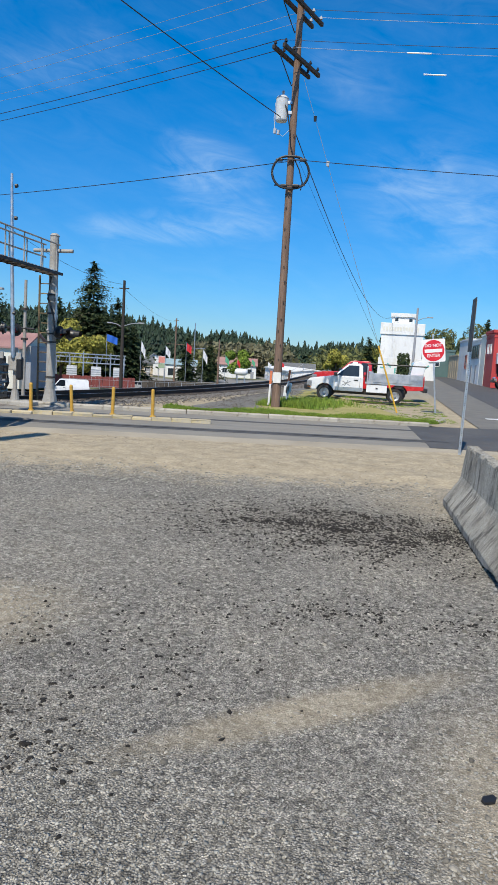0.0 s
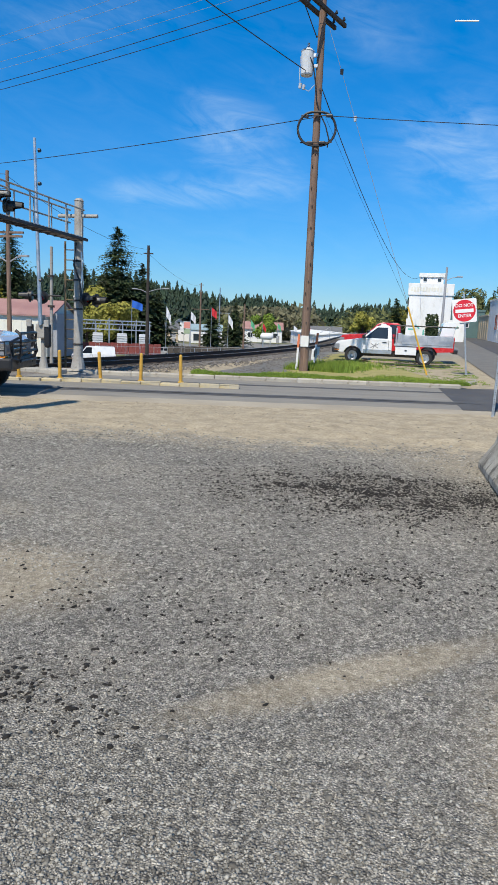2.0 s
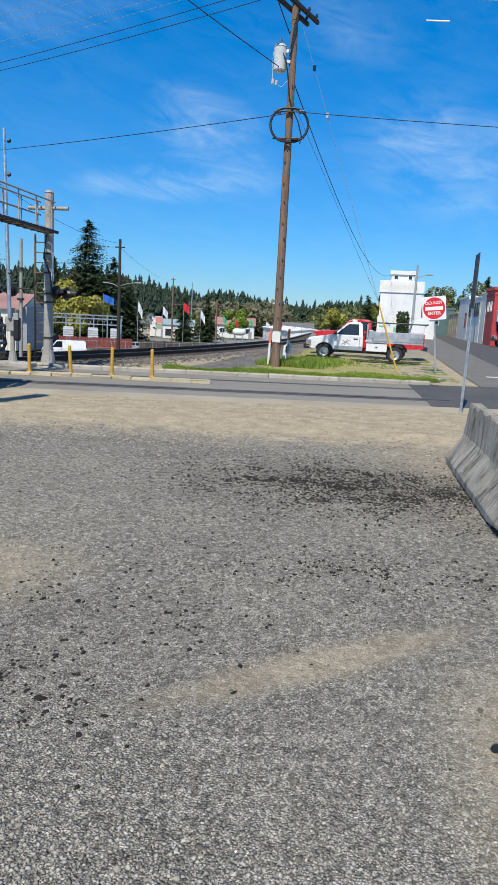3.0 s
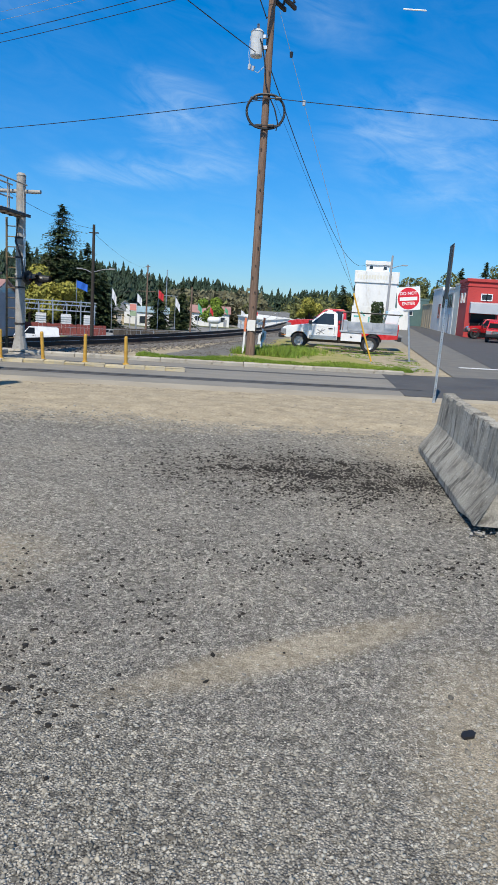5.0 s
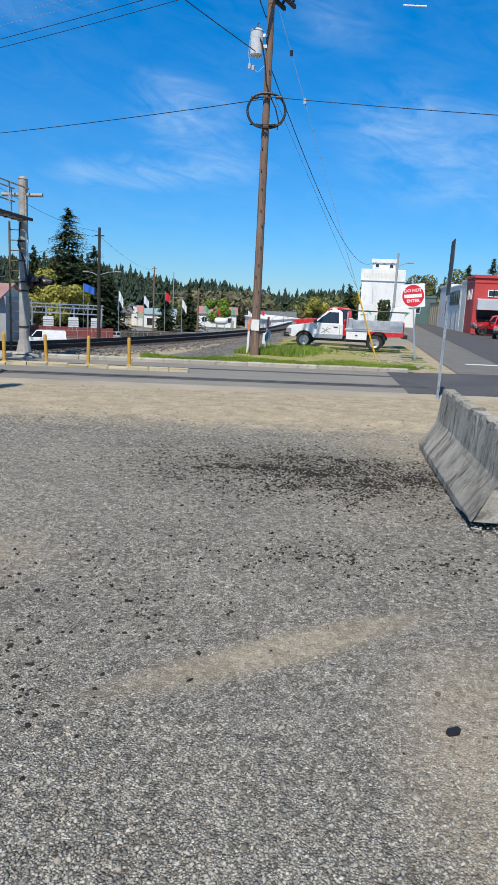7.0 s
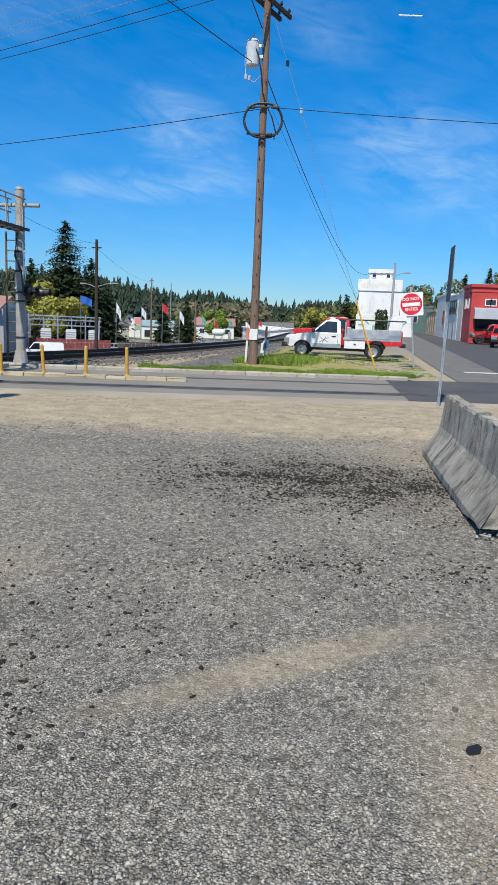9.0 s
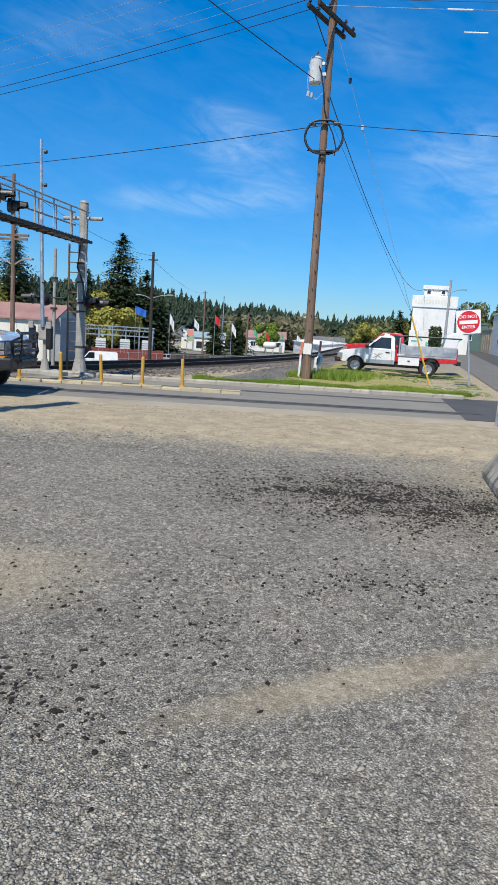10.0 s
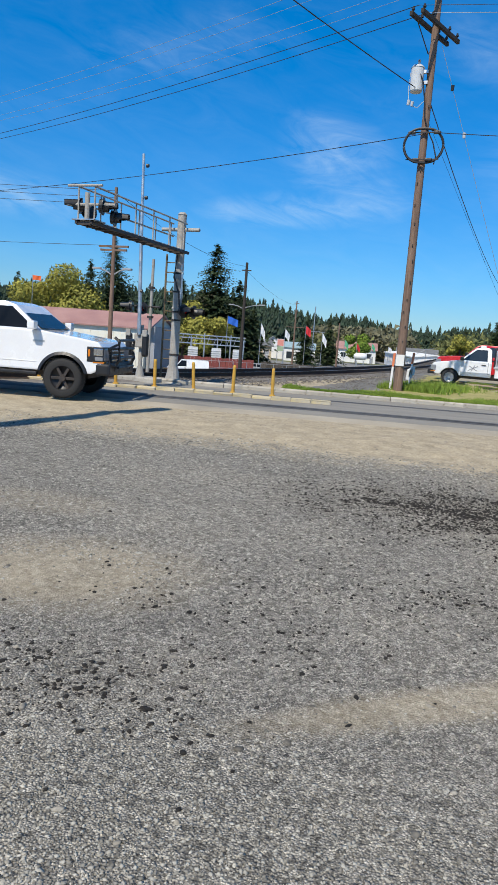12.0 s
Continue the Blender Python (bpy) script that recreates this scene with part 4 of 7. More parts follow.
def build_gantry():
    g = Vector((-9.25, 19.12, 0))
    root = thing("crossing_signal_gantry", Matrix.Translation(g), "grey steel railway crossing gantry with black signal lamps", "signal gantry")
    bm = B()
    tube(bm, (0, 0, 0.5), (0.03, 0, 5.05), 0.138, 0.13, 18)
    mast = part("mast", bm, steel_paint, root, smooth=False)
    bm = B()
    tube(bm, (0.03, 0, 5.05), (0.03, 0, 5.12), 0.145, 0.09, 18)
    part("cap", bm, steel_paint, mast)
    bm = B()
    tube(bm, (0, 0, 0.02), (0, 0, 0.5), 0.25, 0.15, 12)
    part("base_shroud", bm, steel_paint, root)
    bm = B()
    box(bm, (-0.5, -0.5, -0.12), (0.5, 0.5, 0.05), 0.03)
    part("footing", bm, concrete, root)
    for z in (0.85, 1.9, 2.15, 2.75, 3.3, 3.9):
        bm = B()
        tube(bm, (0, 0, z), (0, 0, z + 0.05), 0.155, 0.155, 18)
        part("band", bm, dark_steel, mast)
    # cantilever walkway towards the road
    end = -5.25
    bm = B()
    for x in (-0.2, 0.2):
        box(bm, (x - 0.03, end, 3.92), (x + 0.03, 0.2, 4.0), 0.008)
    for k in range(13):
        y = end + 0.02 + k * 0.41
        box(bm, (-0.2, y, 3.9), (0.2, y + 0.05, 3.96))
    deck = part("arm", bm, dark_steel, root)
    bm = B()
    box(bm, (-0.3, end - 0.03, 4.005), (0.3, end + 0.5, 4.03))
    for k in range(23):
        box(bm, (-0.22, end + 0.5 + k * 0.2, 4.003), (0.22, end + 0.62 + k * 0.2, 4.02))
    part("walkway_grating", bm, galvanized, deck)
    for x in (-0.22, 0.22):
        for z in (4.78, 4.42) if x < 0 else (4.78,):
            bm = B()
            tube(bm, (x, end + 0.1, z), (x, -0.05, z), 0.024, 0.024, 8)
            part("handrail", bm, steel_paint, deck)
        for k in range(6):
            y = end + 0.12 + k * 0.98
            bm = B()
            tube(bm, (x, y, 4.0), (x, y, 4.78), 0.02, 0.02, 8)
            part("rail_post", bm, steel_paint, deck)
    bm = B()
    tube(bm, (-0.5, end + 0.1, 4.8), (0.42, end + 0.1, 4.8), 0.03, 0.03, 8)
    part("end_rail", bm, steel_paint, deck)
    bm = B()
    tube(bm, (-0.62, 0.0, 4.62), (0.62, 0.0, 4.62), 0.055, 0.055, 12)
    part("top_crossbar", bm, steel_paint, mast)
    # lamps at the end of the arm
    bm = B()
    tube(bm, (0, end + 0.15, 3.95), (0, end + 0.15, 4.65), 0.06, 0.06, 10)
    tube(bm, (-0.55, end + 0.15, 4.38), (0.75, end + 0.15, 4.38), 0.03, 0.03, 8)
    part("lamp_bracket", bm, steel_paint, deck)
    flasher(None, root, Vector((-0.24, end + 0.32, 4.40)), (-0.75, -0.55, -0.06))
    flasher(None, root, Vector((-0.20, end + 0.62, 4.30)), (-0.8, 0.5, -0.06))
    flasher(None, root, Vector((0.30, end + 0.2, 4.36)), (0.92, 0.35, -0.05))
    flasher(None, root, Vector((0.45, end + 0.50, 4.16)), (0.9, 0.25, -0.05))
    # lamps and crossbuck on the mast
    bm = B()
    tube(bm, (-0.1, -0.1, 2.28), (0.75, -0.12, 2.22), 0.035, 0.035, 8)
    part("lamp_crossarm", bm, steel_paint, mast)
    flasher(None, root, Vector((0.26, -0.18, 2.22)), (0.85, -0.25, -0.05))
    flasher(None, root, Vector((0.46, 0.1, 2.2)), (0.9, 0.0, -0.03))
    for a in (-48, 48):
        bm = B()
        m = Matrix.Translation((0.22, -0.18, 3.05)) @ Matrix.Rotation(radians(111), 4, "Z") @ Matrix.Rotation(radians(a), 4, "Y")
        box(bm, (-0.6, -0.008, -0.11), (0.6, 0.008, 0.11), 0.004, m)
        part("crossbuck_board", bm, sign_white, mast)
    bm = B()
    sweep(bm, [(0.02, -0.17, 3.85), (-0.03, -0.22, 3.2), (0.16, -0.2, 2.7), (0.18, -0.18, 2.3)], 0.03, 6)
    part("conduit", bm, cable_black, mast)
    # ladder on the far side
    lx = -0.52
    bm = B()
    for dx in (-0.17, 0.17):
        tube(bm, (lx + dx, 0.55, 0.1), (lx + dx, 0.55, 3.95), 0.034, 0.034, 8)
    ladder = part("ladder", bm, ladder_paint, root, "rust-stained yellow ladder")
    for k in range(12):
        bm = B()
        tube(bm, (lx - 0.17, 0.55, 0.4 + 0.3 * k), (lx + 0.17, 0.55, 0.4 + 0.3 * k), 0.016, 0.016, 6)
        part("rung", bm, ladder_paint, ladder)


build_gantry()


def build_gate():
    """Raised crossing gate with its mechanism and the signal mast behind."""
    root = thing("crossing_gate", pose(-10.12, 18.6, 0.0), "raised white crossing gate arm on a grey mechanism", "crossing gate")
    bm = B()
    box(bm, (-0.55, -0.45, -0.1), (0.75, 0.45, 0.14), 0.03)
    part("footing", bm, concrete, root)
    bm = B()
    tube(bm, (0, 0, 0.12), (0, 0, 0.45), 0.14, 0.09, 12)
    tube(bm, (0, 0, 0.45), (0, 0, 1.7), 0.065, 0.065, 12)
    part("stand", bm, steel_paint, root)
    bm = B()
    box(bm, (-0.16, -0.18, 1.02), (0.16, 0.18, 1.45), 0.04)
    part("mechanism_box", bm, steel_paint, root)
    for sx in (-0.36, 0.34):
        bm = B()
        box(bm, (sx * 0.8 - 0.09, -0.34, 0.75), (sx * 0.8 + 0.09, -0.14, 1.45), 0.08)
        part("counterweight", bm, black_paint, root)
        bm = B()
        box(bm, (sx * 0.8 - 0.07, -0.36, 1.36), (sx * 0.8 + 0.09, -0.3, 1.56), 0.02)
        part("cover_plate", bm, steel_paint, root)
    bm = B()
    pts = [(0.02, -0.2, 1.4), (-0.02, -0.2, 2.8), (-0.07, -0.19, 4.4), (-0.14, -0.16, 6.65)]
    sweep(bm, pts, [0.06, 0.055, 0.05, 0.038], 8)
    arm = part("gate_arm", bm, galvanized, root)
    for z in (2.7, 4.1, 5.4, 6.3):
        bm = B()
        tube(bm, (0.0, -0.2, z), (0.07, -0.2, z), 0.06, 0.05, 8)
        part("arm_lamp", bm, black_paint, arm)
    root = thing("signal_mast", pose(-10.75, 20.3, 0.0), "slim grey crossing signal mast with black lamps", "signal mast")
    bm = B()
    tube(bm, (0, 0, -0.02), (0.02, 0, 3.85), 0.06, 0.045, 12)
    part("mast", bm, steel_paint, root)
    for z in (1.95, 2.9):
        bm = B()
        tube(bm, (0, 0, z), (0, 0, z + 0.07), 0.11, 0.11, 10)
        part("clamp", bm, dark_steel, root)
    bm = B()
    tube(bm, (-0.9, -0.02, 2.32), (0.35, -0.02, 2.32), 0.035, 0.035, 8)
    part("crossarm", bm, black_paint, root)
    flasher(None, root, Vector((-0.62, -0.06, 2.30)), (-0.9, -0.25, -0.05))
    flasher(None, root, Vector((-0.25, -0.06, 2.26)), (0.2, -0.9, -0.05))


build_gate()


# ---- signs ----
def text(body, size, loc, mat, parent, m):
    cu = bpy.data.curves.new("lettering", "FONT")
    cu.body, cu.size, cu.align_x, cu.align_y, cu.extrude, cu.offset = body, size, "CENTER", "CENTER", 0.002, size * 0.018
    cu.materials.append(mat)
    ob = new("lettering", cu)
    ob.parent = parent
    ob.matrix_basis = m @ Matrix.Translation(loc) @ Matrix.Rotation(radians(90), 4, "X")
    return ob


def build_no_entry():
    root = thing("road_sign", pose(2.92, 28.2, 0.08, 0, -6.4, -6), "white square do not enter sign on a steel post", "road sign")
    bm = B()
    box(bm, (-0.03, 0.0, -0.05), (0.03, 0.05, 3.12), 0.006)
    part("post", bm, galvanized, root)
    z, h = 2.47, 0.455
    bm = B()
    out = []
    for cx, cz, a0 in ((h - 0.05, h - 0.05, 0), (-h + 0.05, h - 0.05, 90), (-h + 0.05, -h + 0.05, 180), (h - 0.05, -h + 0.05, 270)):
        out += [(cx + 0.05 * math.cos(radians(a0 + b)), z + cz + 0.05 * math.sin(radians(a0 + b))) for b in (0, 30, 60, 90)]
    prism(bm, out, 1, -0.006, 0.0)
    plate = part("plate", bm, sign_white, root)
    bm = B()
    prism(bm, [(0.42 * math.cos(2 * math.pi * i / 48), z + 0.42 * math.sin(2 * math.pi * i / 48)) for i in range(48)], 1, -0.012, -0.008)
    part("red_disc", bm, sign_red, plate)
    bm = B()
    box(bm, (-0.34, -0.018, z - 0.075), (0.34, -0.014, z + 0.06))
    part("white_bar", bm, sign_white, plate)
    m = Matrix.Translation((0, -0.016, z))
    text("DO NOT", 0.168, (0, 0, 0.20), sign_white, plate, m)
    text("ENTER", 0.168, (0, 0, -0.20), sign_white, plate, m)
    # a second plate behind, seen from its back
    bm = B()
    c = [(0.44 * math.cos(radians(22.5 + 45 * i)), z - 0.1 + 0.44 * math.sin(radians(22.5 + 45 * i))) for i in range(8)]
    prism(bm, c, 1, 0.055, 0.06)
    part("rear_plate", bm, aluminium, root)


build_no_entry()


def build_tall_post():
    root = thing("sign_post", pose(2.37, 14.75, 0.0, 0, 0.8, 0), "tall galvanized sign post with a dark sign seen edge-on", "sign post")
    bm = B()
    box(bm, (-0.027, -0.027, -0.1), (0.027, 0.027, 3.3), 0.004)
    post = part("post", bm, galvanized, root)
    bm = B()
    for k in range(42):
        tube(bm, (0, -0.0285, 0.15 + 0.05 * k), (0, -0.0275, 0.15 + 0.05 * k), 0.008, 0.008, 6)
    tagged(part("holes", bm, black_paint, post), kind="stuff")
    bm = B()
    box(bm, (-0.03, -0.32, 2.2), (-0.012, 0.32, 3.32), 0.004)
    m = Matrix.Rotation(radians(-1.0), 4, "Z")
    bmesh.ops.transform(bm, matrix=Matrix.Translation((0, 0, 0)) @ m, verts=bm.verts)
    part("sign_panel", bm, dark_steel, root, "dark back of a narrow sign panel")


build_tall_post()


# ---- vehicles ----
def lathe(bm, prof, c, n=28):
    """Turns (radius, offset along y) round the y axis at c."""
    rings = []
    for i in range(n):
        a = 2 * math.pi * i / n
        rings.append([bm.verts.new((c[0] + r * math.cos(a), c[1] + o, c[2] + r * math.sin(a))) for r, o in prof])
    for i in range(n):
        u, v = rings[i], rings[(i + 1) % n]
        for j in range(len(prof) - 1):
            bm.faces.new((u[j], u[j + 1], v[j + 1], v[j]))
    bmesh.ops.recalc_face_normals(bm, faces=bm.faces)
    return bm


def wheel(root, x, y, r, w, rim_mat, spokes, out):
    """out: 1 or -1, the side to which the rim faces."""
    c = (x, y, r)
    bm = B()
    lathe(bm, [(r * 0.62, -w * 0.42), (r * 0.9, -w * 0.5), (r * 0.985, -w * 0.4), (r, -w * 0.2), (r, w * 0.2), (r * 0.985, w * 0.4), (r * 0.9, w * 0.5), (r * 0.62, w * 0.42)], c, 36)
    wh = part("wheel", bm, rubber, root, smooth=True)
    bm = B()
    for k in range(36):
        a = 2 * math.pi * k / 36
        m = Matrix.Translation(c) @ Matrix.Rotation(a, 4, "Y")
        box(bm, (r * 0.985, -w * 0.46, -r * 0.05), (r * 1.012, w * 0.46, r * 0.035), 0, m)
    tagged(part("tread", bm, rubber, wh), kind="stuff")
    bm = B()
    f = w * 0.36 * out
    lathe(bm, [(r * 0.63, f + 0.02 * out), (r * 0.60, f), (r * 0.55, f - 0.05 * out), (r * 0.05, f - 0.07 * out)], c, 30)
    part("rim", bm, rim_mat if not spokes else black_paint, wh, smooth=True)
    if spokes:
        for k in range(spokes):
            m = Matrix.Translation(c) @ Matrix.Rotation(2 * math.pi * k / spokes, 4, "Y")
            bm = B()
            box(bm, (r * 0.1, min(f - 0.03 * out, f), -r * 0.07), (r * 0.6, max(f - 0.03 * out, f), r * 0.07), 0.008, m)
            part("spoke", bm, rim_mat, wh)
    bm = B()
    tube(bm, (x, y + f - 0.03 * out, r), (x, y + f + 0.03 * out, r), r * 0.2, r * 0.15, 14)
    part("hub", bm, rim_mat, wh)
    return wh


def arch(cx, cz, r, floor, n=10):
    """Points of a wheel arch, front to back, down to the floor height."""
    a0 = math.asin(max(-1, min(1, (floor - cz) / r)))
    return [(cx + r * math.cos(a0 + (math.pi - 2 * a0) * i / n), cz + r * math.sin(a0 + (math.pi - 2 * a0) * i / n)) for i in range(n + 1)]


def soften(bm, amount):
    es = [e for e in bm.edges if len(e.link_faces) == 2 and e.calc_face_angle(0) > 0.5]
    bmesh.ops.bevel(bm, geom=es, offset=amount, segments=2, profile=0.6, affect="EDGES", clamp_overlap=True)


def vehicle(name, m, label, category, P):
    """A motor vehicle with its front axle at the origin, driving along +x.
    P: wb, r, half, belt, hood, roof, floor, nose, cowl, wind, back (rear of the cab), tail, paint, bed, doors, rim, spokes."""
    root = thing(name, m, label, category)
    wb, r, hw, belt, floor = P["wb"], P["r"], P["half"], P["belt"], P["floor"]
    ar = r * 1.2
    end = P["back"] if P["bed"] in ("box", "flat") else P["tail"]
    # front body: nose, hood, doors
    out = [(P["nose"], floor + 0.12), (P["nose"] + 0.02, P["hood"] - 0.22), (P["nose"] - 0.1, P["hood"] - 0.06), (P["nose"] - 0.5, P["hood"]), (P["cowl"], belt + 0.02), (end, belt), (end, floor)]
    if P["bed"] == "none":
        out += arch(-wb, r, ar, floor)[::-1]
    out += arch(0, r, ar, floor)[::-1]
    out.append((P["nose"] - 0.25, floor))
    bm = B()
    prism(bm, out, 1, -hw, hw)
    soften(bm, 0.035)
    part("body", bm, P["paint"], root)
    # cab with its glass leaning inwards
    inn = hw * 0.165
    side = [(P["back"] + 0.02, belt - 0.02), (P["back"] + 0.06, P["roof"] - 0.10), (P["back"] + 0.2, P["roof"]), (P["wind"] - 0.25, P["roof"]), (P["wind"], P["roof"] - 0.07), (P["cowl"] + 0.05, belt - 0.02)]

    def y_at(z):
        return hw - 0.03 - inn * (z - belt) / (P["roof"] - belt)
    bm = B()
    u, v = [bm.verts.new((x, -y_at(z), z)) for x, z in side], [bm.verts.new((x, y_at(z), z)) for x, z in side]
    bm.faces.new(u)
    bm.faces.new(v[::-1])
    for i in range(len(side)):
        bm.faces.new((u[i], v[i], v[(i + 1) % len(side)], u[(i + 1) % len(side)]))
    bmesh.ops.recalc_face_normals(bm, faces=bm.faces)
    soften(bm, 0.03)
    cab = part("cab", bm, P["paint"], root)
    lo, hi = belt + 0.04, P["roof"] - 0.11
    slope = (P["cowl"] + 0.05 - P["wind"]) / (P["roof"] - 0.07 - belt)

    def front(z):
        return P["wind"] + slope * (P["roof"] - 0.07 - z) - 0.12
    posts = [P["back"] + 0.16] + P["doors"] + [None]
    for sgn in (-1, 1):
        for a, b in zip(posts, posts[1:]):
            if P.get("blank") and b is not None:
                continue
            a2 = a + 0.05
            quad = [(a2, lo), (a2 + 0.03, hi), ((b - 0.05, hi) if b is not None else (front(hi), hi)), ((b - 0.05, lo) if b is not None else (front(lo), lo))]
            bm = B()
            q0 = [bm.verts.new((x, sgn * (y_at(z) + 0.006), z)) for x, z in quad]
            q1 = [bm.verts.new((x, sgn * (y_at(z) - 0.01), z)) for x, z in quad]
            bm.faces.new(q0)
            for i in range(4):
                bm.faces.new((q0[i], q0[(i + 1) % 4], q1[(i + 1) % 4], q1[i]))
            bmesh.ops.recalc_face_normals(bm, faces=bm.faces)
            part("side_window", bm, P.get("glass", glass_dark), cab)
            # shut line, handle
            bm = B()
            box(bm, (a - 0.006, sgn * (hw - 0.003), floor + 0.1), (a + 0.006, sgn * (hw + 0.004), belt - 0.02))
            part("door_gap", bm, black_paint, root)
            bm = B()
            box(bm, (a + 0.1, sgn * (hw - 0.01), belt - 0.17), (a + 0.3, sgn * (hw + 0.025), belt - 0.12), 0.01)
            part("door_handle", bm, P["paint"] if P.get("body_handles") else black_paint, root)
        bm = B()
        mx = front(lo) + 0.02
        box(bm, (mx - 0.08, sgn * (hw + 0.03), belt + 0.02), (mx + 0.08, sgn * (hw + 0.25), belt + 0.20), 0.03)
        mir = part("mirror", bm, P.get("mirror", black_paint), root)
        bm = B()
        box(bm, (mx - 0.05, sgn * (hw - 0.05), belt + 0.03), (mx + 0.03, sgn * (hw + 0.08), belt + 0.07), 0.01)
        part("mirror_arm", bm, black_paint, mir)
    for x0, z0, x1, z1, nm in ((P["wind"] + 0.015, P["roof"] - 0.12, P["cowl"] - 0.02, belt + 0.05, "windscreen"), (P["back"] + 0.055, P["roof"] - 0.16, P["back"] + 0.018, belt + 0.1, "rear_window")):
        dx = 0.03 if nm == "windscreen" else -0.03
        bm = B()
        c = [(x0 + dx, -y_at(z0) + 0.1, z0), (x0 + dx, y_at(z0) - 0.1, z0), (x1 + dx, y_at(z1) - 0.08, z1), (x1 + dx, -y_at(z1) + 0.08, z1)]
        f0 = [bm.verts.new(k) for k in c]
        f1 = [bm.verts.new((k[0] - dx, k[1], k[2])) for k in c]
        bm.faces.new(f0)
        for i in range(4):
            bm.faces.new((f0[i], f0[(i + 1) % 4], f1[(i + 1) % 4], f1[i]))
        bmesh.ops.recalc_face_normals(bm, faces=bm.faces)
        part(nm, bm, P.get("glass", glass_dark), cab)
    # nose
    nz = P["hood"]
    bm = B()
    box(bm, (P["nose"] - 0.05, -hw * 0.5, nz - 0.52), (P["nose"] + 0.05, hw * 0.5, nz - 0.17), 0.02)
    grille = part("grille", bm, P.get("grille", black_paint), root)
    for k in range(3):
        bm = B()
        box(bm, (P["nose"] + 0.045, -hw * 0.48, nz - 0.46 + 0.1 * k), (P["nose"] + 0.07, hw * 0.48, nz - 0.42 + 0.1 * k), 0.006)
        part("grille_bar", bm, P.get("bars", chrome), grille)
    for sgn in (-1, 1):
        bm = B()
        box(bm, (P["nose"] - 0.22, sgn * hw * 0.55, nz - 0.46), (P["nose"] + 0.035, sgn * (hw + 0.008), nz - 0.18), 0.03)
        lamp = part("headlight", bm, lamp_clear, root)
        bm = B()
        box(bm, (P["nose"] - 0.2, sgn * hw * 0.8, nz - 0.5), (P["nose"] + 0.03, sgn * (hw + 0.01), nz - 0.46), 0.008)
        part("indicator", bm, amber, lamp)
        bm = B()
        lathe_out = []
        for rr in (ar * 1.0, ar + 0.07):
            lathe_out.append(arch(0, r, rr, floor - 0.02, 14))
        for cx in (0, -wb) if P["bed"] != "flat" else (0,):
            if P.get("flares"):
                bm2 = B()
                a0, a1 = arch(cx, r, ar - 0.01, floor, 16), arch(cx, r, ar + 0.055, floor, 16)
                va, vb = [bm2.verts.new((x, sgn * (hw + 0.035), z)) for x, z in a0], [bm2.verts.new((x, sgn * (hw + 0.003), z)) for x, z in a1]
                vc = [bm2.verts.new((x, sgn * (hw - 0.12), z)) for x, z in a0]
                for i in range(16):
                    bm2.faces.new((va[i], va[i + 1], vb[i + 1], vb[i]))
                    bm2.faces.new((va[i], va[i + 1], vc[i + 1], vc[i]))
                part("wheel_flare", bm2, black_paint, root)
        bm.free()
    bm = B()
    box(bm, (P["nose"] - 0.15, -hw - 0.01, floor - 0.02), (P["nose"] + 0.16, hw + 0.01, floor + 0.24), 0.05)
    part("front_bumper", bm, P.get("bumper", black_paint), root)
    # underside and axles
    bm = B()
    box(bm, (-wb - 0.5, -0.45, floor - 0.14), (0.4, 0.45, floor + 0.05))
    part("chassis", bm, dark_steel, root)
    for x in (0, -wb):
        bm = B()
        tube(bm, (x, -hw + 0.1, r), (x, hw - 0.1, r), 0.06, 0.06, 8)
        part("axle", bm, dark_steel, root)
        for sgn in (-1, 1):
            wheel(root, x, sgn * (hw - P.get("tw", 0.28) * 0.45), r, P.get("tw", 0.28), P["rim"], P["spokes"], sgn)
    for cx in (0, -wb):
        bm = B()
        box(bm, (cx - ar * 0.95, -hw + 0.22, floor), (cx + ar * 0.95, hw - 0.22, r + ar * 0.8))
        part("wheel_well", bm, black_paint, root)
    tail = P["tail"]
    if P["bed"] == "box":
        for sgn in (-1, 1):
            o = [(P["back"] - 0.03, floor + 0.02), (P["back"] - 0.03, belt + 0.01), (tail, belt + 0.01), (tail, floor + 0.08)] + arch(-wb, r, ar, floor + 0.02)[::-1]
            bm = B()
            prism(bm, o, 1, min(sgn * hw, sgn * (hw - 0.07)), max(sgn * hw, sgn * (hw - 0.07)))
            bmesh.ops.recalc_face_normals(bm, faces=bm.faces)
            part("bed_side", bm, P["paint"], root)
            bm = B()
            box(bm, (tail - 0.02, sgn * (hw - 0.16), belt - 0.48), (tail + 0.16, sgn * (hw + 0.006), belt - 0.08), 0.02)
            part("tail_lamp", bm, lamp_red, root)
        bm = B()
        box(bm, (tail, -hw + 0.05, floor + 0.2), (P["back"] - 0.05, hw - 0.05, floor + 0.32))
        part("bed_floor", bm, black_paint, root)
        bm = B()
        box(bm, (tail - 0.02, -hw + 0.1, floor + 0.15), (tail + 0.05, hw - 0.1, belt), 0.015)
        part("tailgate", bm, P["paint"], root)
        bm = B()
        box(bm, (tail - 0.22, -hw + 0.02, floor - 0.02), (tail + 0.02, hw - 0.02, floor + 0.2), 0.03)
        part("rear_bumper", bm, P.get("rear_bumper", chrome), root)
    return root


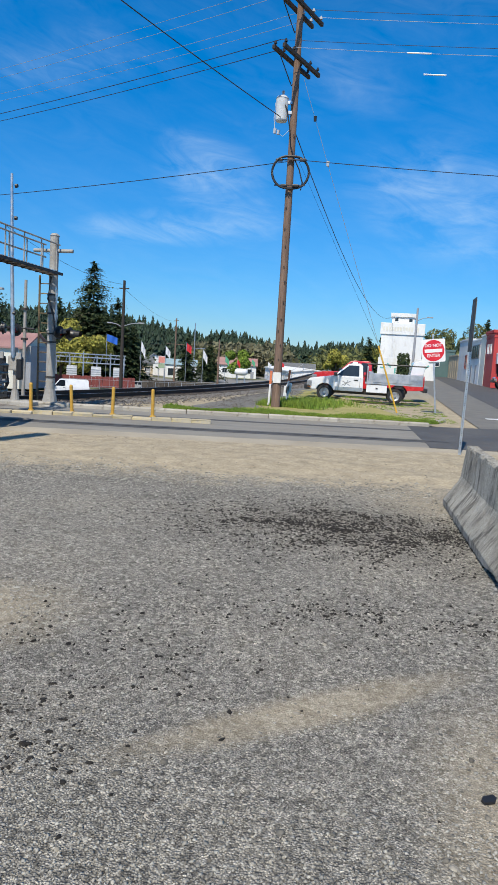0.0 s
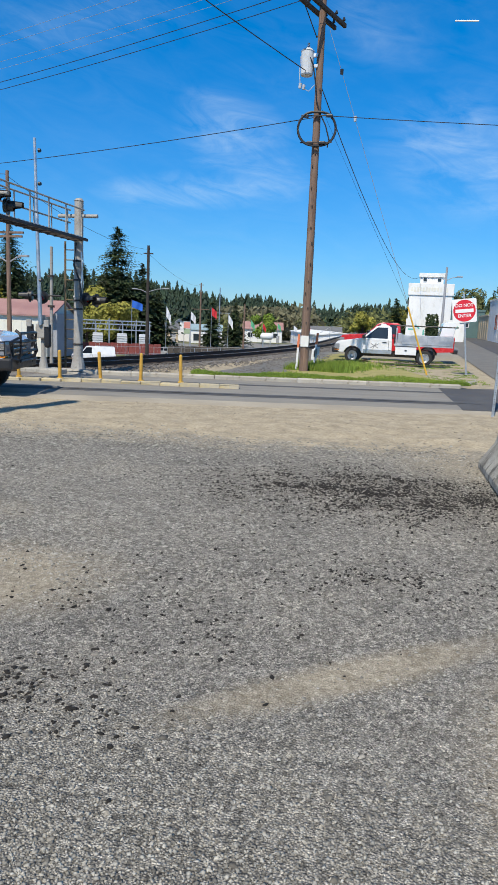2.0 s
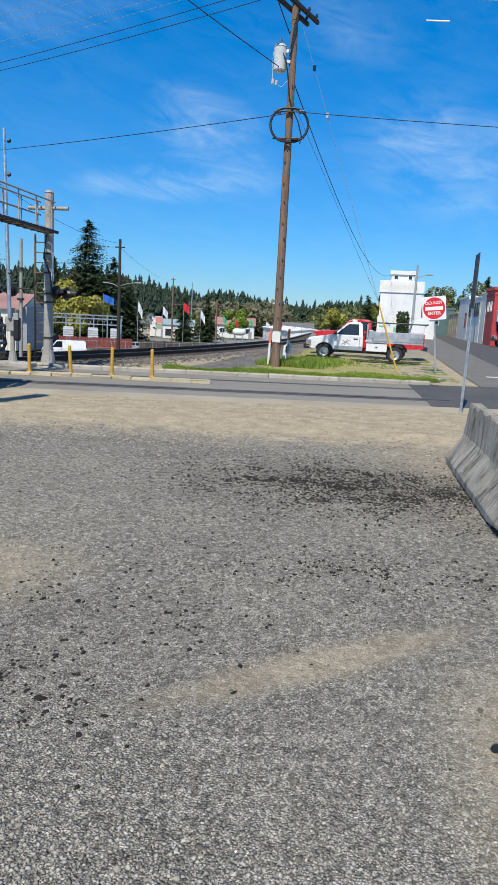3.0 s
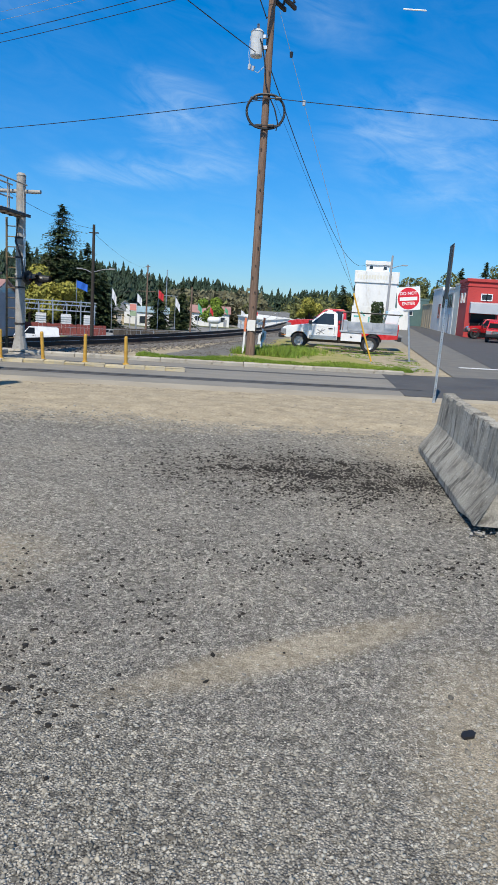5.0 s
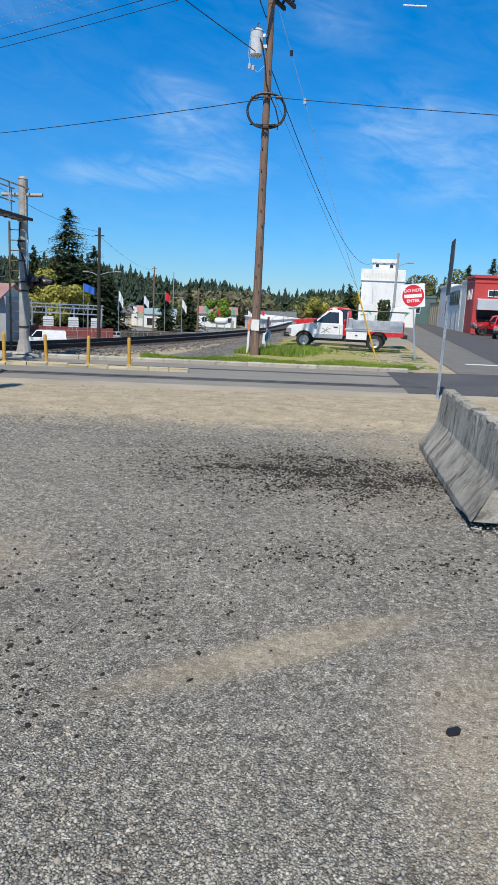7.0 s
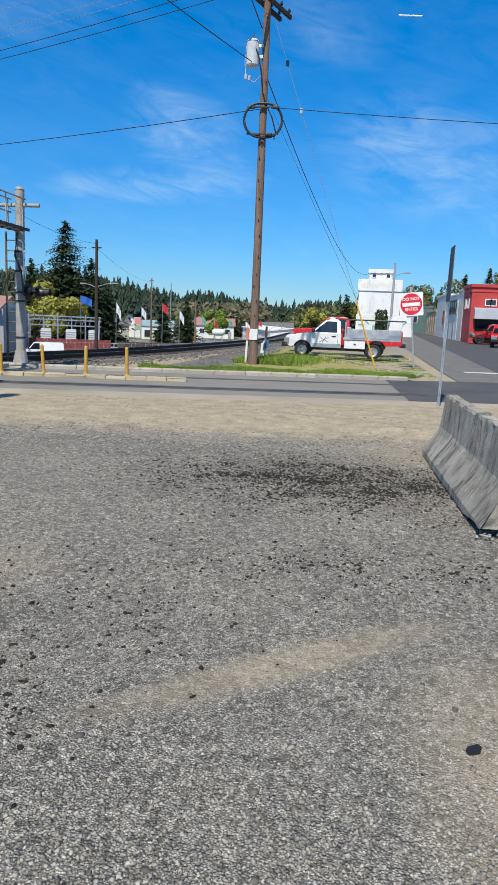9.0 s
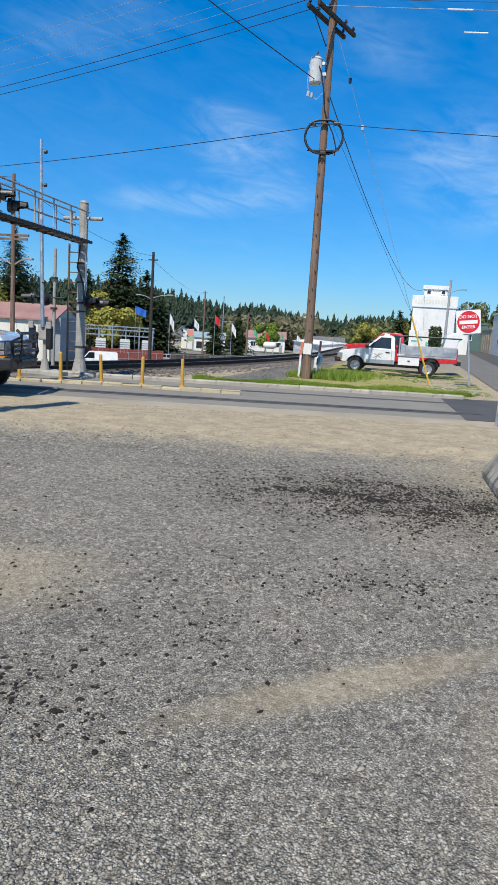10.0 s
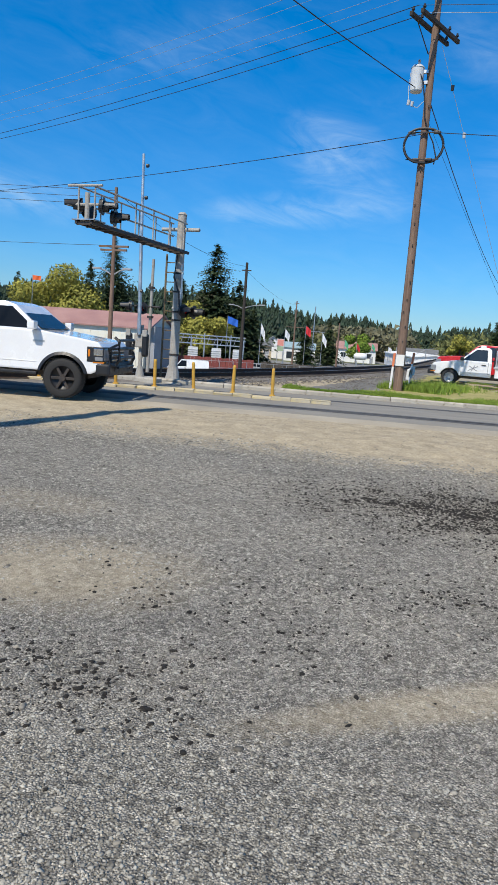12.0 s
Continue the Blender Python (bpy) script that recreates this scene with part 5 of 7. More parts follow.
# the white crew-cab pickup standing on the road
fx, fy = -8.65, 12.95
lead = vehicle("pickup_truck", Matrix.Translation((fx, fy, 0.02)) @ Matrix.Rotation(radians(14.5), 4, "Z"), "white lifted crew-cab pickup truck with a black grille guard", "pickup truck",
               dict(wb=3.6, r=0.425, half=0.99, belt=1.39, hood=1.30, roof=1.97, floor=0.56, nose=0.86, cowl=-0.52, wind=-1.12, back=-2.62, tail=-4.72, paint=truck_white, bed="box", doors=[-1.75],
                    rim=dark_steel, spokes=6, flares=True, mirror=truck_white, body_handles=True, tw=0.31, rear_bumper=truck_white))
bm = B()
for sgn in (-1, 1):
    sweep(bm, [(0.98, sgn * 0.62, 0.62), (1.12, sgn * 0.62, 0.9), (1.1, sgn * 0.62, 1.28), (1.0, sgn * 0.6, 1.36)], 0.035, 8)
    sweep(bm, [(1.06, sgn * 0.62, 0.74), (1.0, sgn * 0.93, 0.78), (0.98, sgn * 0.95, 1.12), (1.06, sgn * 0.62, 1.2)], 0.03, 8)
for z in (0.72, 0.92, 1.12, 1.3):
    tube(bm, (1.1, -0.62, z), (1.1, 0.62, z), 0.03, 0.03, 8)
part("grille_guard", bm, black_paint, lead, "black tubular grille guard")
for sgn in (-1, 1):
    # dark headlight housing that wraps round the corner, with its amber and clear chambers
    bm = B()
    box(bm, (0.52, min(sgn * 0.60, sgn * 1.004), 0.82), (0.888, max(sgn * 0.60, sgn * 1.004), 1.14), 0.02)
    housing = part("headlight_housing", bm, black_paint, lead)
    for x0, x1, z0, z1, c in ((0.55, 0.595, 0.93, 1.08, amber), (0.67, 0.87, 0.96, 1.11, chrome), (0.70, 0.87, 0.85, 0.93, lamp_clear)):
        bm = B()
        box(bm, (x0, min(sgn * 0.97, sgn * 1.012), z0), (x1, max(sgn * 0.97, sgn * 1.012), z1), 0.012)
        part("chamber", bm, c, housing)
    bm = B()
    box(bm, (0.80, min(sgn * 0.66, sgn * 0.94), 0.90), (0.897, max(sgn * 0.66, sgn * 0.94), 1.08), 0.012)
    part("reflector", bm, lamp_clear, housing)
    # silver strip between the door windows, crease along the doors, louvre behind the front arch
    bm = B()
    box(bm, (-1.80, min(sgn * 0.84, sgn * 0.93), 1.42), (-1.66, max(sgn * 0.84, sgn * 0.93), 1.84), 0.01)
    part("window_post", bm, silver_trim, lead)
    bm = B()
    box(bm, (-2.58, min(sgn * 0.985, sgn * 0.997), 0.735), (-0.56, max(sgn * 0.985, sgn * 0.997), 0.75), 0.002)
    part("door_crease", bm, old_white, lead)
    bm = B()
    box(bm, (-0.66, min(sgn * 0.985, sgn * 0.996), 1.16), (-0.40, max(sgn * 0.985, sgn * 0.996), 1.20), 0.003)
    part("fender_badge", bm, silver_trim, lead)
for sgn in (-1, 1):
    bm = B()
    box(bm, (-2.5, sgn * 0.9, 0.46), (-0.55, sgn * 1.04, 0.53), 0.02)
    part("step_bar", bm, black_paint, lead)
for sgn in (-1, 1):
    for k, c in enumerate((lamp_red, silver_trim)):
        bm = B()
        box(bm, (-4.4 + 0.17 * k, min(sgn * 0.992, sgn * 0.996), 1.14), (-4.25 + 0.17 * k, max(sgn * 0.992, sgn * 0.996), 1.22))
        part("badge", bm, c, lead)


def build_bike():
    """A blue dirt bike lying along the bed."""
    m = Matrix.Translation((fx, fy, 0.0)) @ Matrix.Rotation(radians(14.5), 4, "Z") @ Matrix.Translation((-3.7, -0.2, 0.9))
    root = thing("dirt_bike", m, "blue and black dirt bike strapped in the truck bed", "motorbike")
    for x in (-0.66, 0.66):
        bm = B()
        lathe(bm, [(0.24, -0.04), (0.31, -0.05), (0.33, 0), (0.31, 0.05), (0.24, 0.04)], (x, 0, 0.33), 24)
        part("wheel", bm, rubber, root, smooth=True)
    for nm, pts, w in (("rear_fender", [(-0.95, 0.72), (-0.35, 0.66), (-0.2, 0.6), (-0.5, 0.55), (-0.9, 0.66)], 0.07), ("tank", [(-0.05, 0.55), (0.1, 0.82), (0.35, 0.84), (0.5, 0.6), (0.2, 0.45)], 0.12), ("front_fender", [(0.45, 0.7), (0.8, 0.66), (1.05, 0.55), (0.75, 0.72), (0.5, 0.76)], 0.07)):
        bm = B()
        prism(bm, pts, 1, -w, w)
        soften(bm, 0.02)
        part(nm, bm, blue_plastic, root)
    bm = B()
    prism(bm, [(-0.75, 0.70), (-0.3, 0.66), (0.05, 0.78), (0.02, 0.84), (-0.35, 0.75), (-0.75, 0.77)], 1, -0.09, 0.09)
    part("seat", bm, black_paint, root)
    bm = B()
    sweep(bm, [(0.66, 0.1, 0.33), (0.42, 0.1, 0.88)], 0.03, 8)
    sweep(bm, [(0.36, -0.36, 0.98), (0.4, -0.15, 0.92), (0.4, 0.15, 0.92), (0.36, 0.36, 0.98)], 0.02, 8)
    part("fork_and_handlebar", bm, dark_steel, root)
    bm = B()
    box(bm, (-0.25, -0.12, 0.22), (0.25, 0.12, 0.52), 0.04)
    part("engine", bm, dark_steel, root)


build_bike()

# the old white flatbed truck on the grass and the red pickup behind it
face = Matrix.Rotation(radians(180 + 1), 4, "Z")
fm = Matrix.Translation((-1.93, 34.0, 0.045)) @ face @ Matrix.Scale(0.965, 4)
flat = vehicle("flatbed_truck", fm, "old white flatbed work truck parked on the grass", "truck",
               dict(wb=3.45, r=0.375, half=0.94, belt=1.20, hood=1.10, roof=1.88, floor=0.5, nose=0.86, cowl=-0.42, wind=-1.08, back=-1.88, tail=-1.88, paint=old_white, bed="flat", doors=[],
                    rim=silver_trim, spokes=0, glass=window_glass, tw=0.24, bumper=black_paint))
bm = B()
box(bm, (-4.75, -1.02, 0.92), (-1.98, 1.02, 1.02), 0.01)
deck = part("flatbed", bm, aluminium, flat, "dull aluminium flatbed")
for sgn in (-1, 1):
    bm = B()
    box(bm, (-4.75, sgn * 1.02 - 0.02, 1.02), (-2.35, sgn * 1.02 + 0.02, 1.45), 0.006)
    part("side_board", bm, aluminium, deck)
    for k in range(5):
        bm = B()
        box(bm, (-4.7 + 0.57 * k, sgn * 1.045 - 0.012, 1.0), (-4.66 + 0.57 * k, sgn * 1.045 + 0.012, 1.46))
        part("stake", bm, galvanized, deck)
    bm = B()
    box(bm, (-3.05, sgn * 0.62, 0.5), (-2.05, sgn * 0.98, 0.9), 0.015)
    tool = part("tool_box", bm, old_white, flat)
    bm = B()
    box(bm, (-2.6, sgn * 0.99 - 0.01, 0.68), (-2.5, sgn * 0.99 + 0.012, 0.74))
    part("latch", bm, black_paint, tool)
    bm = B()
    box(bm, (-1.85, sgn * 0.945 - 0.004, 0.5), (-0.5, sgn * 0.945 + 0.006, 0.70), 0.004)
    part("side_trim", bm, silver_trim, flat)
    wheel(flat, -3.45, sgn * 0.62, 0.375, 0.22, silver_trim, 0, sgn)
    bm = B()
    sweep(bm, [(-2.0, sgn * 0.9, 1.0), (-2.0, sgn * 0.9, 1.9), (-4.95, sgn * 0.85, 1.9)], 0.035, 6)
    part("ladder_rack", bm, black_paint, flat)
    # faded design on the door
    for a, ln in ((28, 0.5), (-30, 0.42), (62, 0.34)):
        bm = B()
        mm = Matrix.Translation((-1.05, sgn * 0.944, 0.88)) @ Matrix.Rotation(radians(a), 4, "Y")
        box(bm, (-ln / 2, -0.004, -0.018), (ln / 2, 0.004, 0.018), 0, mm)
        part("door_design", bm, wall_grey, flat)
bm = B()
box(bm, (-2.1, -0.95, 1.02), (-2.04, 0.95, 1.78), 0.01)
part("headboard", bm, aluminium, deck)
bm = B()
box(bm, (-2.34, -1.0, 1.02), (-2.12, 1.0, 1.52), 0.02)
part("crate", bm, aluminium, deck)
bm = B()
box(bm, (-1.55, -0.75, 1.85), (-1.3, 0.75, 1.96), 0.03)
part("light_bar", bm, old_white, flat)

red = vehicle("pickup_truck", Matrix.Translation((-2.05, 38.6, 0.0)) @ face, "red pickup truck with a white bed canopy parked on the grass", "pickup truck",
              dict(wb=3.75, r=0.39, half=0.97, belt=1.38, hood=1.34, roof=2.02, floor=0.54, nose=0.88, cowl=-0.5, wind=-1.08, back=-2.3, tail=-5.05, paint=red_car, bed="box", doors=[-1.65], rim=silver_trim,
                   spokes=5, glass=window_glass, tw=0.27, rear_bumper=black_paint))
bm = B()
prism(bm, [(-5.0, 1.4), (-5.1, 2.0), (-4.85, 2.22), (-4.45, 2.1), (-4.3, 1.4)], 1, -0.85, 0.85)
soften(bm, 0.05)
part("bed_canopy", bm, truck_white, red, "white curved canopy shell")

# parked cars by the red building and beyond the tracks
vehicle("suv", Matrix.Translation((12.5, 59.6, land(12.5, 60) + 0.03)) @ Matrix.Rotation(radians(-100), 4, "Z"), "red sport utility vehicle facing the junction on the street", "car",
        dict(wb=2.75, r=0.37, half=0.93, belt=1.12, hood=1.1, roof=1.78, floor=0.45, nose=0.85, cowl=-0.45, wind=-1.05, back=-3.5, tail=-3.55, paint=red_car, bed="none", doors=[-2.6, -1.7], rim=silver_trim, spokes=5))
vehicle("jeep", Matrix.Translation((11.9, 67.6, land(12.6, 68) + 0.03)) @ Matrix.Rotation(radians(178), 4, "Z"), "red off-road car parked before the red building", "car",
        dict(wb=2.5, r=0.42, half=0.88, belt=1.2, hood=1.16, roof=1.85, floor=0.6, nose=0.7, cowl=-0.5, wind=-0.85, back=-2.9, tail=-2.95, paint=red_car, bed="none", doors=[-1.7], rim=dark_steel, spokes=5, flares=True))
vehicle("van", Matrix.Translation((-36.8, 76.6, land(-35, 77) - 0.0)) @ Matrix.Rotation(radians(205), 4, "Z"), "white delivery van parked beyond the tracks", "van",
        dict(wb=3.3, r=0.36, half=0.98, belt=1.25, hood=1.25, roof=2.1, floor=0.42, nose=0.75, cowl=-0.25, wind=-0.85, back=-4.25, tail=-4.3, paint=old_white, bed="none", doors=[-1.6], rim=silver_trim, spokes=0, blank=True))
for x, y, a, mat, lab in ((-35.5, 99, 170, wall_grey, "grey"), (-52.5, 63.5, 20, roof_grey, "dark grey"), (-55.0, 69, 15, truck_white, "white")):
    vehicle("car", Matrix.Translation((x, y, land(x, y))) @ Matrix.Rotation(radians(a), 4, "Z"), lab + " car parked far off beyond the tracks", "car",
            dict(wb=2.7, r=0.33, half=0.9, belt=0.98, hood=0.95, roof=1.5, floor=0.35, nose=0.8, cowl=-0.6, wind=-1.25, back=-3.2, tail=-3.5, paint=mat, bed="none", doors=[-2.1], rim=silver_trim, spokes=0))


# ---- buildings ----
def pane(root, c, w, h, way, mat=window_glass, trim=white_paint, name="window"):
    """A framed window on a wall: centre c, facing -y turned by way degrees."""
    m = Matrix.Translation(c) @ Matrix.Rotation(radians(way), 4, "Z")
    bm = B()
    for lo, hi in (((-w / 2 - 0.08, -0.06, -h / 2 - 0.08), (-w / 2, 0.02, h / 2 + 0.08)), ((w / 2, -0.06, -h / 2 - 0.08), (w / 2 + 0.08, 0.02, h / 2 + 0.08)), ((-w / 2, -0.06, h / 2), (w / 2, 0.02, h / 2 + 0.08)), ((-w / 2, -0.06, -h / 2 - 0.08), (w / 2, 0.02, -h / 2))):
        box(bm, lo, hi, 0, m)
    fr = part(name, bm, trim, root)
    bm = B()
    box(bm, (-w / 2, -0.02, -h / 2), (w / 2, 0.015, h / 2), 0, m)
    part("pane", bm, mat, fr)
    return fr


def block(root, lo, hi, mat, name="wall", bev=0.03):
    bm = B()
    box(bm, lo, hi, bev)
    return part(name, bm, mat, root)


def gable(root, w, d, h, rise, roof, over=0.5, name="roof", wall=None):
    """A ridge roof along x over a body w wide, d deep and h high, centred on the origin."""
    bm = B()
    o = [(-d / 2 - over, h - over * rise / (d / 2)), (0, h + rise), (d / 2 + over, h - over * rise / (d / 2)), (d / 2 + over, h - over * rise / (d / 2) + 0.18), (0, h + rise + 0.2), (-d / 2 - over, h - over * rise / (d / 2) + 0.18)]
    prism(bm, o, 0, -w / 2 - over, w / 2 + over)
    part(name, bm, roof, root)
    if wall:
        for s in (-1, 1):
            bm = B()
            prism(bm, [(-d / 2, h), (0, h + rise), (d / 2, h)], 0, s * (w / 2) - 0.1, s * (w / 2) + 0.0)
            part("gable", bm, wall, root)


def house(x, y, turn, w, d, h, rise, wall, roof, label, wins=3, z=None, name="house", cat="house"):
    z = land(x, y) - 0.15 if z is None else z
    root = thing(name, pose(x, y, z, 0, 0, turn), label, cat)
    block(root, (-w / 2, -d / 2, 0), (w / 2, d / 2, h), wall)
    gable(root, w, d, h, rise, roof, 0.45, "roof", wall)
    for k in range(wins):
        pane(root, (-w / 2 + w * (k + 0.5) / wins, -d / 2 - 0.01, h * 0.55), min(1.3, w / wins * 0.5), h * 0.32, 0)
    bm = B()
    box(bm, (w * 0.5 - 1.6, -d / 2 - 0.05, 0.1), (w * 0.5 - 0.7, -d / 2 + 0.02, 2.15))
    part("door", bm, wall_grey, root)
    return root


# cream hall with a faded red roof, left beyond the tracks
hall = thing("hall", pose(-51.8, 83.5, -3.6, 0, 0, 8), "long cream metal hall with a faded red roof", "building")
block(hall, (-9.5, -5, 0), (8.6, 5, 5.1), wall_cream)
gable(hall, 18.1, 10, 5.1, 1.75, roof_red, 0.4, "roof", wall_cream)
# recess at the right end, its shade given by the grey wall colour
block(hall, (8.62, -4.2, 0), (9.7, 5, 5.4), wall_grey, "shaded_recess")
for x in (-7, -4.5):
    pane(hall, (x, -5.01, 1.7), 1.2, 1.1, 0)
for k in range(17):
    bm = B()
    box(bm, (-9.3 + 1.05 * k, -5.03, 0.1), (-9.24 + 1.05 * k, -4.99, 5.0))
    part("siding_rib", bm, wall_cream, hall)
h1 = house(-50.5, 66.5, 22, 8.5, 7, 2.3, 1.5, wall_grey, roof_grey, "small grey house with a grey shingle roof", 2)
h2 = house(-39.6, 67.5, 25, 3.0, 3.2, 1.9, 0.75, wall_grey, roof_grey, "small grey shed with a low gable roof", 1, name="shed", cat="shed")
bench = thing("barrier_rail", pose(-41.6, 63.5, land(-41.6, 63.5), 0, 0, 25), "low red guard rail by the houses", "rail")
block(bench, (-1.7, -0.1, 0.35), (1.7, 0.1, 0.75), red_fence, "rail_beam", 0.02)
for x in (-1.4, 0, 1.4):
    block(bench, (x - 0.08, -0.06, 0), (x + 0.08, 0.06, 0.4), red_fence, "rail_post", 0.01)

# low houses and shops across the yard
house(-61, 168, 20, 13, 8, 3.4, 1.3, wall_tan, roof_grey, "long tan house with a grey roof", 5)
house(-58, 181, 110, 8, 6.0, 3.3, 2.4, wall_white, roof_grey, "white gabled house with a dark roof", 2)
house(-70, 152, 24, 12, 8, 4.0, 1.6, wall_cream, roof_grey, "cream house with a shallow grey roof", 4)
house(-40, 205, 12, 11, 8, 4.0, 1.8, wall_white, roof_red, "white house with a red roof", 3)
house(-21, 190, 6, 10, 7, 3.8, 1.5, wall_white, roof_grey, "white house near the rails", 3)
shop = thing("shop", pose(-48, 172.5, -4.3, 0, 0, 15), "white flat-roofed shop with pale blue fascia", "building")
block(shop, (-3.8, -4, 0), (3.8, 4, 4.4), wall_white)
block(shop, (-4.0, -4.3, 3.6), (4.0, 4.1, 5.0), plain("pale_blue_fascia", (0.42, 0.58, 0.66), 0.6), "fascia")
for x in (-2.4, 0, 2.4):
    pane(shop, (x, -4.01, 1.8), 1.6, 1.7, 0)
store = thing("warehouse", pose(-17.0, 152, -3.0, 0, 0, -76), "long low white warehouse beside the tracks", "building")
block(store, (-26, -4, 0), (26, 4, 2.9), wall_white)
gable(store, 52, 8, 2.9, 0.5, wall_white, 0.3, "roof", wall_white)
for k in range(8):
    pane(store, (-22 + 6.2 * k, -4.01, 1.6), 2.0, 0.9, 0)

# white tower building with its parapet
tower = thing("tower_building", pose(3.55, 97.0, 0.3, 0, 0, -2), "tall white painted block with a parapet and roof cabin", "building")
block(tower, (-2.68, -2.9, 0), (2.68, 3, 5.75), wall_white)
block(tower, (-2.85, -3.05, 5.75), (2.85, 3.1, 7.25), wall_white, "parapet", 0.05)
block(tower, (-1.45, -2.6, 7.25), (1.45, 2.0, 8.05), wall_white, "roof_cabin", 0.03)
block(tower, (-1.62, -2.8, 8.05), (1.62, 2.2, 8.55), wall_white, "cabin_roof", 0.04)
for x in (-0.85, 0.95):
    pane(tower, (x, -2.61, 7.7), 0.42, 0.42, 0)
bm = B()
rnd = random.Random(12)
for k in range(14):
    x = -2.5 + 0.36 * k
    if rnd.random() < 0.75:
        box(bm, (x, -3.065, 6.2 + rnd.uniform(-0.1, 0.1)), (x + 0.25, -3.055, 6.75))
tagged(part("faded_lettering", bm, wall_cream, tower), kind="stuff")
low = thing("mural_wall", pose(3.0, 84.5, 0.3, 0, 0, -3), "low white wall with faded teal painted shapes", "wall")
block(low, (-2.4, -0.15, 0), (4.2, 0.15, 2.6), wall_white)
teal = plain("teal_mural_paint", (0.16, 0.50, 0.45), 0.7)
for k in range(8):
    bm = B()
    mm = Matrix.Translation((-1.8 + 0.72 * k, -0.16, 1.4 + 0.35 * math.sin(2.1 * k))) @ Matrix.Rotation(0.8 * k, 4, "Y")
    box(bm, (-0.32, -0.01, -0.09), (0.32, 0.005, 0.09), 0, mm)
    part("painted_shape", bm, teal, low)
gb = thing("teal_building", pose(9.9, 117, 0.5, 0, 0, 0), "dark teal building closing the street", "building")
block(gb, (-3.2, -4, 0), (2.4, 4, 4.2), wall_teal)
block(gb, (-3.3, -4.1, 4.2), (2.5, 4.1, 4.5), wall_teal, "parapet")
pane(gb, (-1.6, -4.01, 2.4), 0.8, 1.1, 0)
pane(gb, (-0.3, -4.01, 2.4), 0.8, 1.1, 0)
bm = B()
box(bm, (-2.6, -4.05, 0.1), (-1.9, -3.98, 2.0))
part("door", bm, black_paint, gb)

# the row of street fronts
FX = 11.4


def front(name, y0, y1, h, mat, label, z=0.35, depth=12.0):
    root = thing(name, pose(FX, (y0 + y1) / 2, z), label, "building")
    ln = (y1 - y0) / 2 - 0.02
    block(root, (0, -ln, -0.3), (depth, ln, h), mat)
    block(root, (-0.08, -ln, h), (depth, ln, h + 0.22), mat, "parapet")
    return root


f1 = front("tan_building", 99.5, 112.5, 3.5, wall_tan, "tan street building with plain walls")
for k in range(5):
    bm = B()
    box(bm, (-0.03, -6 + 2.6 * k, 0), (0.0, -5.9 + 2.6 * k, 3.4))
    part("pilaster", bm, wall_tan, f1)
f2 = front("white_building", 89.6, 99.4, 5.3, wall_white, "tall plain white street building")
pane(f2, (-0.01, -3.4, 2.6), 1.4, 1.6, -90, window_glass, red_fence)
f3 = front("white_shop", 79.2, 89.4, 4.9, wall_white, "white shop front with a wide dark window band")
bm = B()
box(bm, (-0.06, -4.6, 2.9), (0.0, 3.6, 4.5))
band = part("window_band", bm, wall_grey, f3)
for k in range(5):
    pane(f3, (-0.07, -3.8 + 1.65 * k, 3.7), 1.3, 1.25, -90, glass_dark, black_paint)
for y in (-2.6, 1.2):
    bm = B()
    box(bm, (-0.05, y - 0.5, 0.05), (0.0, y + 0.5, 2.2))
    part("door", bm, wall_grey, f3)
f4 = front("narrow_white_building", 75.6, 79.0, 5.2, wall_cream, "narrow pale building between two shops")
red_b = thing("red_building", pose(FX, 70.4, 0.35), "bright red two-storey corner building with a grey awning", "building")
block(red_b, (0, 0, -0.3), (13, 5.0, 5.3), wall_red)
block(red_b, (-0.15, -0.15, 5.3), (13.1, 5.05, 5.6), wall_red, "cornice")
block(red_b, (-0.06, -0.06, 4.85), (13.05, 5.02, 5.0), wall_red, "string_course")
pane(red_b, (1.55, -0.01, 3.9), 0.42, 0.5, 0)
pane(red_b, (2.05, -0.01, 3.9), 0.42, 0.5, 0)
pane(red_b, (5.6, -0.01, 3.9), 0.9, 0.6, 0)
pane(red_b, (-0.01, 1.5, 3.8), 0.6, 0.8, -90)
pane(red_b, (-0.01, 3.2, 3.8), 0.6, 0.8, -90)
bm = B()
prism(bm, [(-0.75, 2.35), (-0.7, 3.25), (0.0, 3.4), (0.0, 2.35)], 0, 0.3, 2.9)
part("awning", bm, surf("grey_blue_awning", (0.38, 0.42, 0.46), (0.46, 0.50, 0.54), 1, 20, 0.6), red_b, "grey-blue awning box")
bm = B()
box(bm, (0.5, -0.05, 0.1), (2.8, 0.02, 2.3))
part("shop_window", bm, glass_dark, red_b)


# ---- flags, far poles, substation, fence ----
def flag(x, y, zb, h, mat, fw, fh, label, turn=0, drop=0.35):
    root = thing("flagpole", pose(x, y, zb, 0, 0, turn), label, "flagpole", "flags beyond the tracks")
    bm = B()
    tube(bm, (0, 0, -0.1), (0, 0, h), 0.055, 0.035, 8)
    part("pole", bm, galvanized, root)
    bm = B()
    n = 10
    g = [[bm.verts.new((fw * i / n, 0.12 * math.sin(i * 0.9 + j * 0.4) * i / n, h - 0.1 - fh * j / 5 - drop * fh * (i / n) ** 1.3)) for j in range(6)] for i in range(n + 1)]
    for i in range(n):
        for j in range(5):
            bm.faces.new((g[i][j], g[i + 1][j], g[i + 1][j + 1], g[i][j + 1]))
    part("flag", bm, mat, root)
    return root


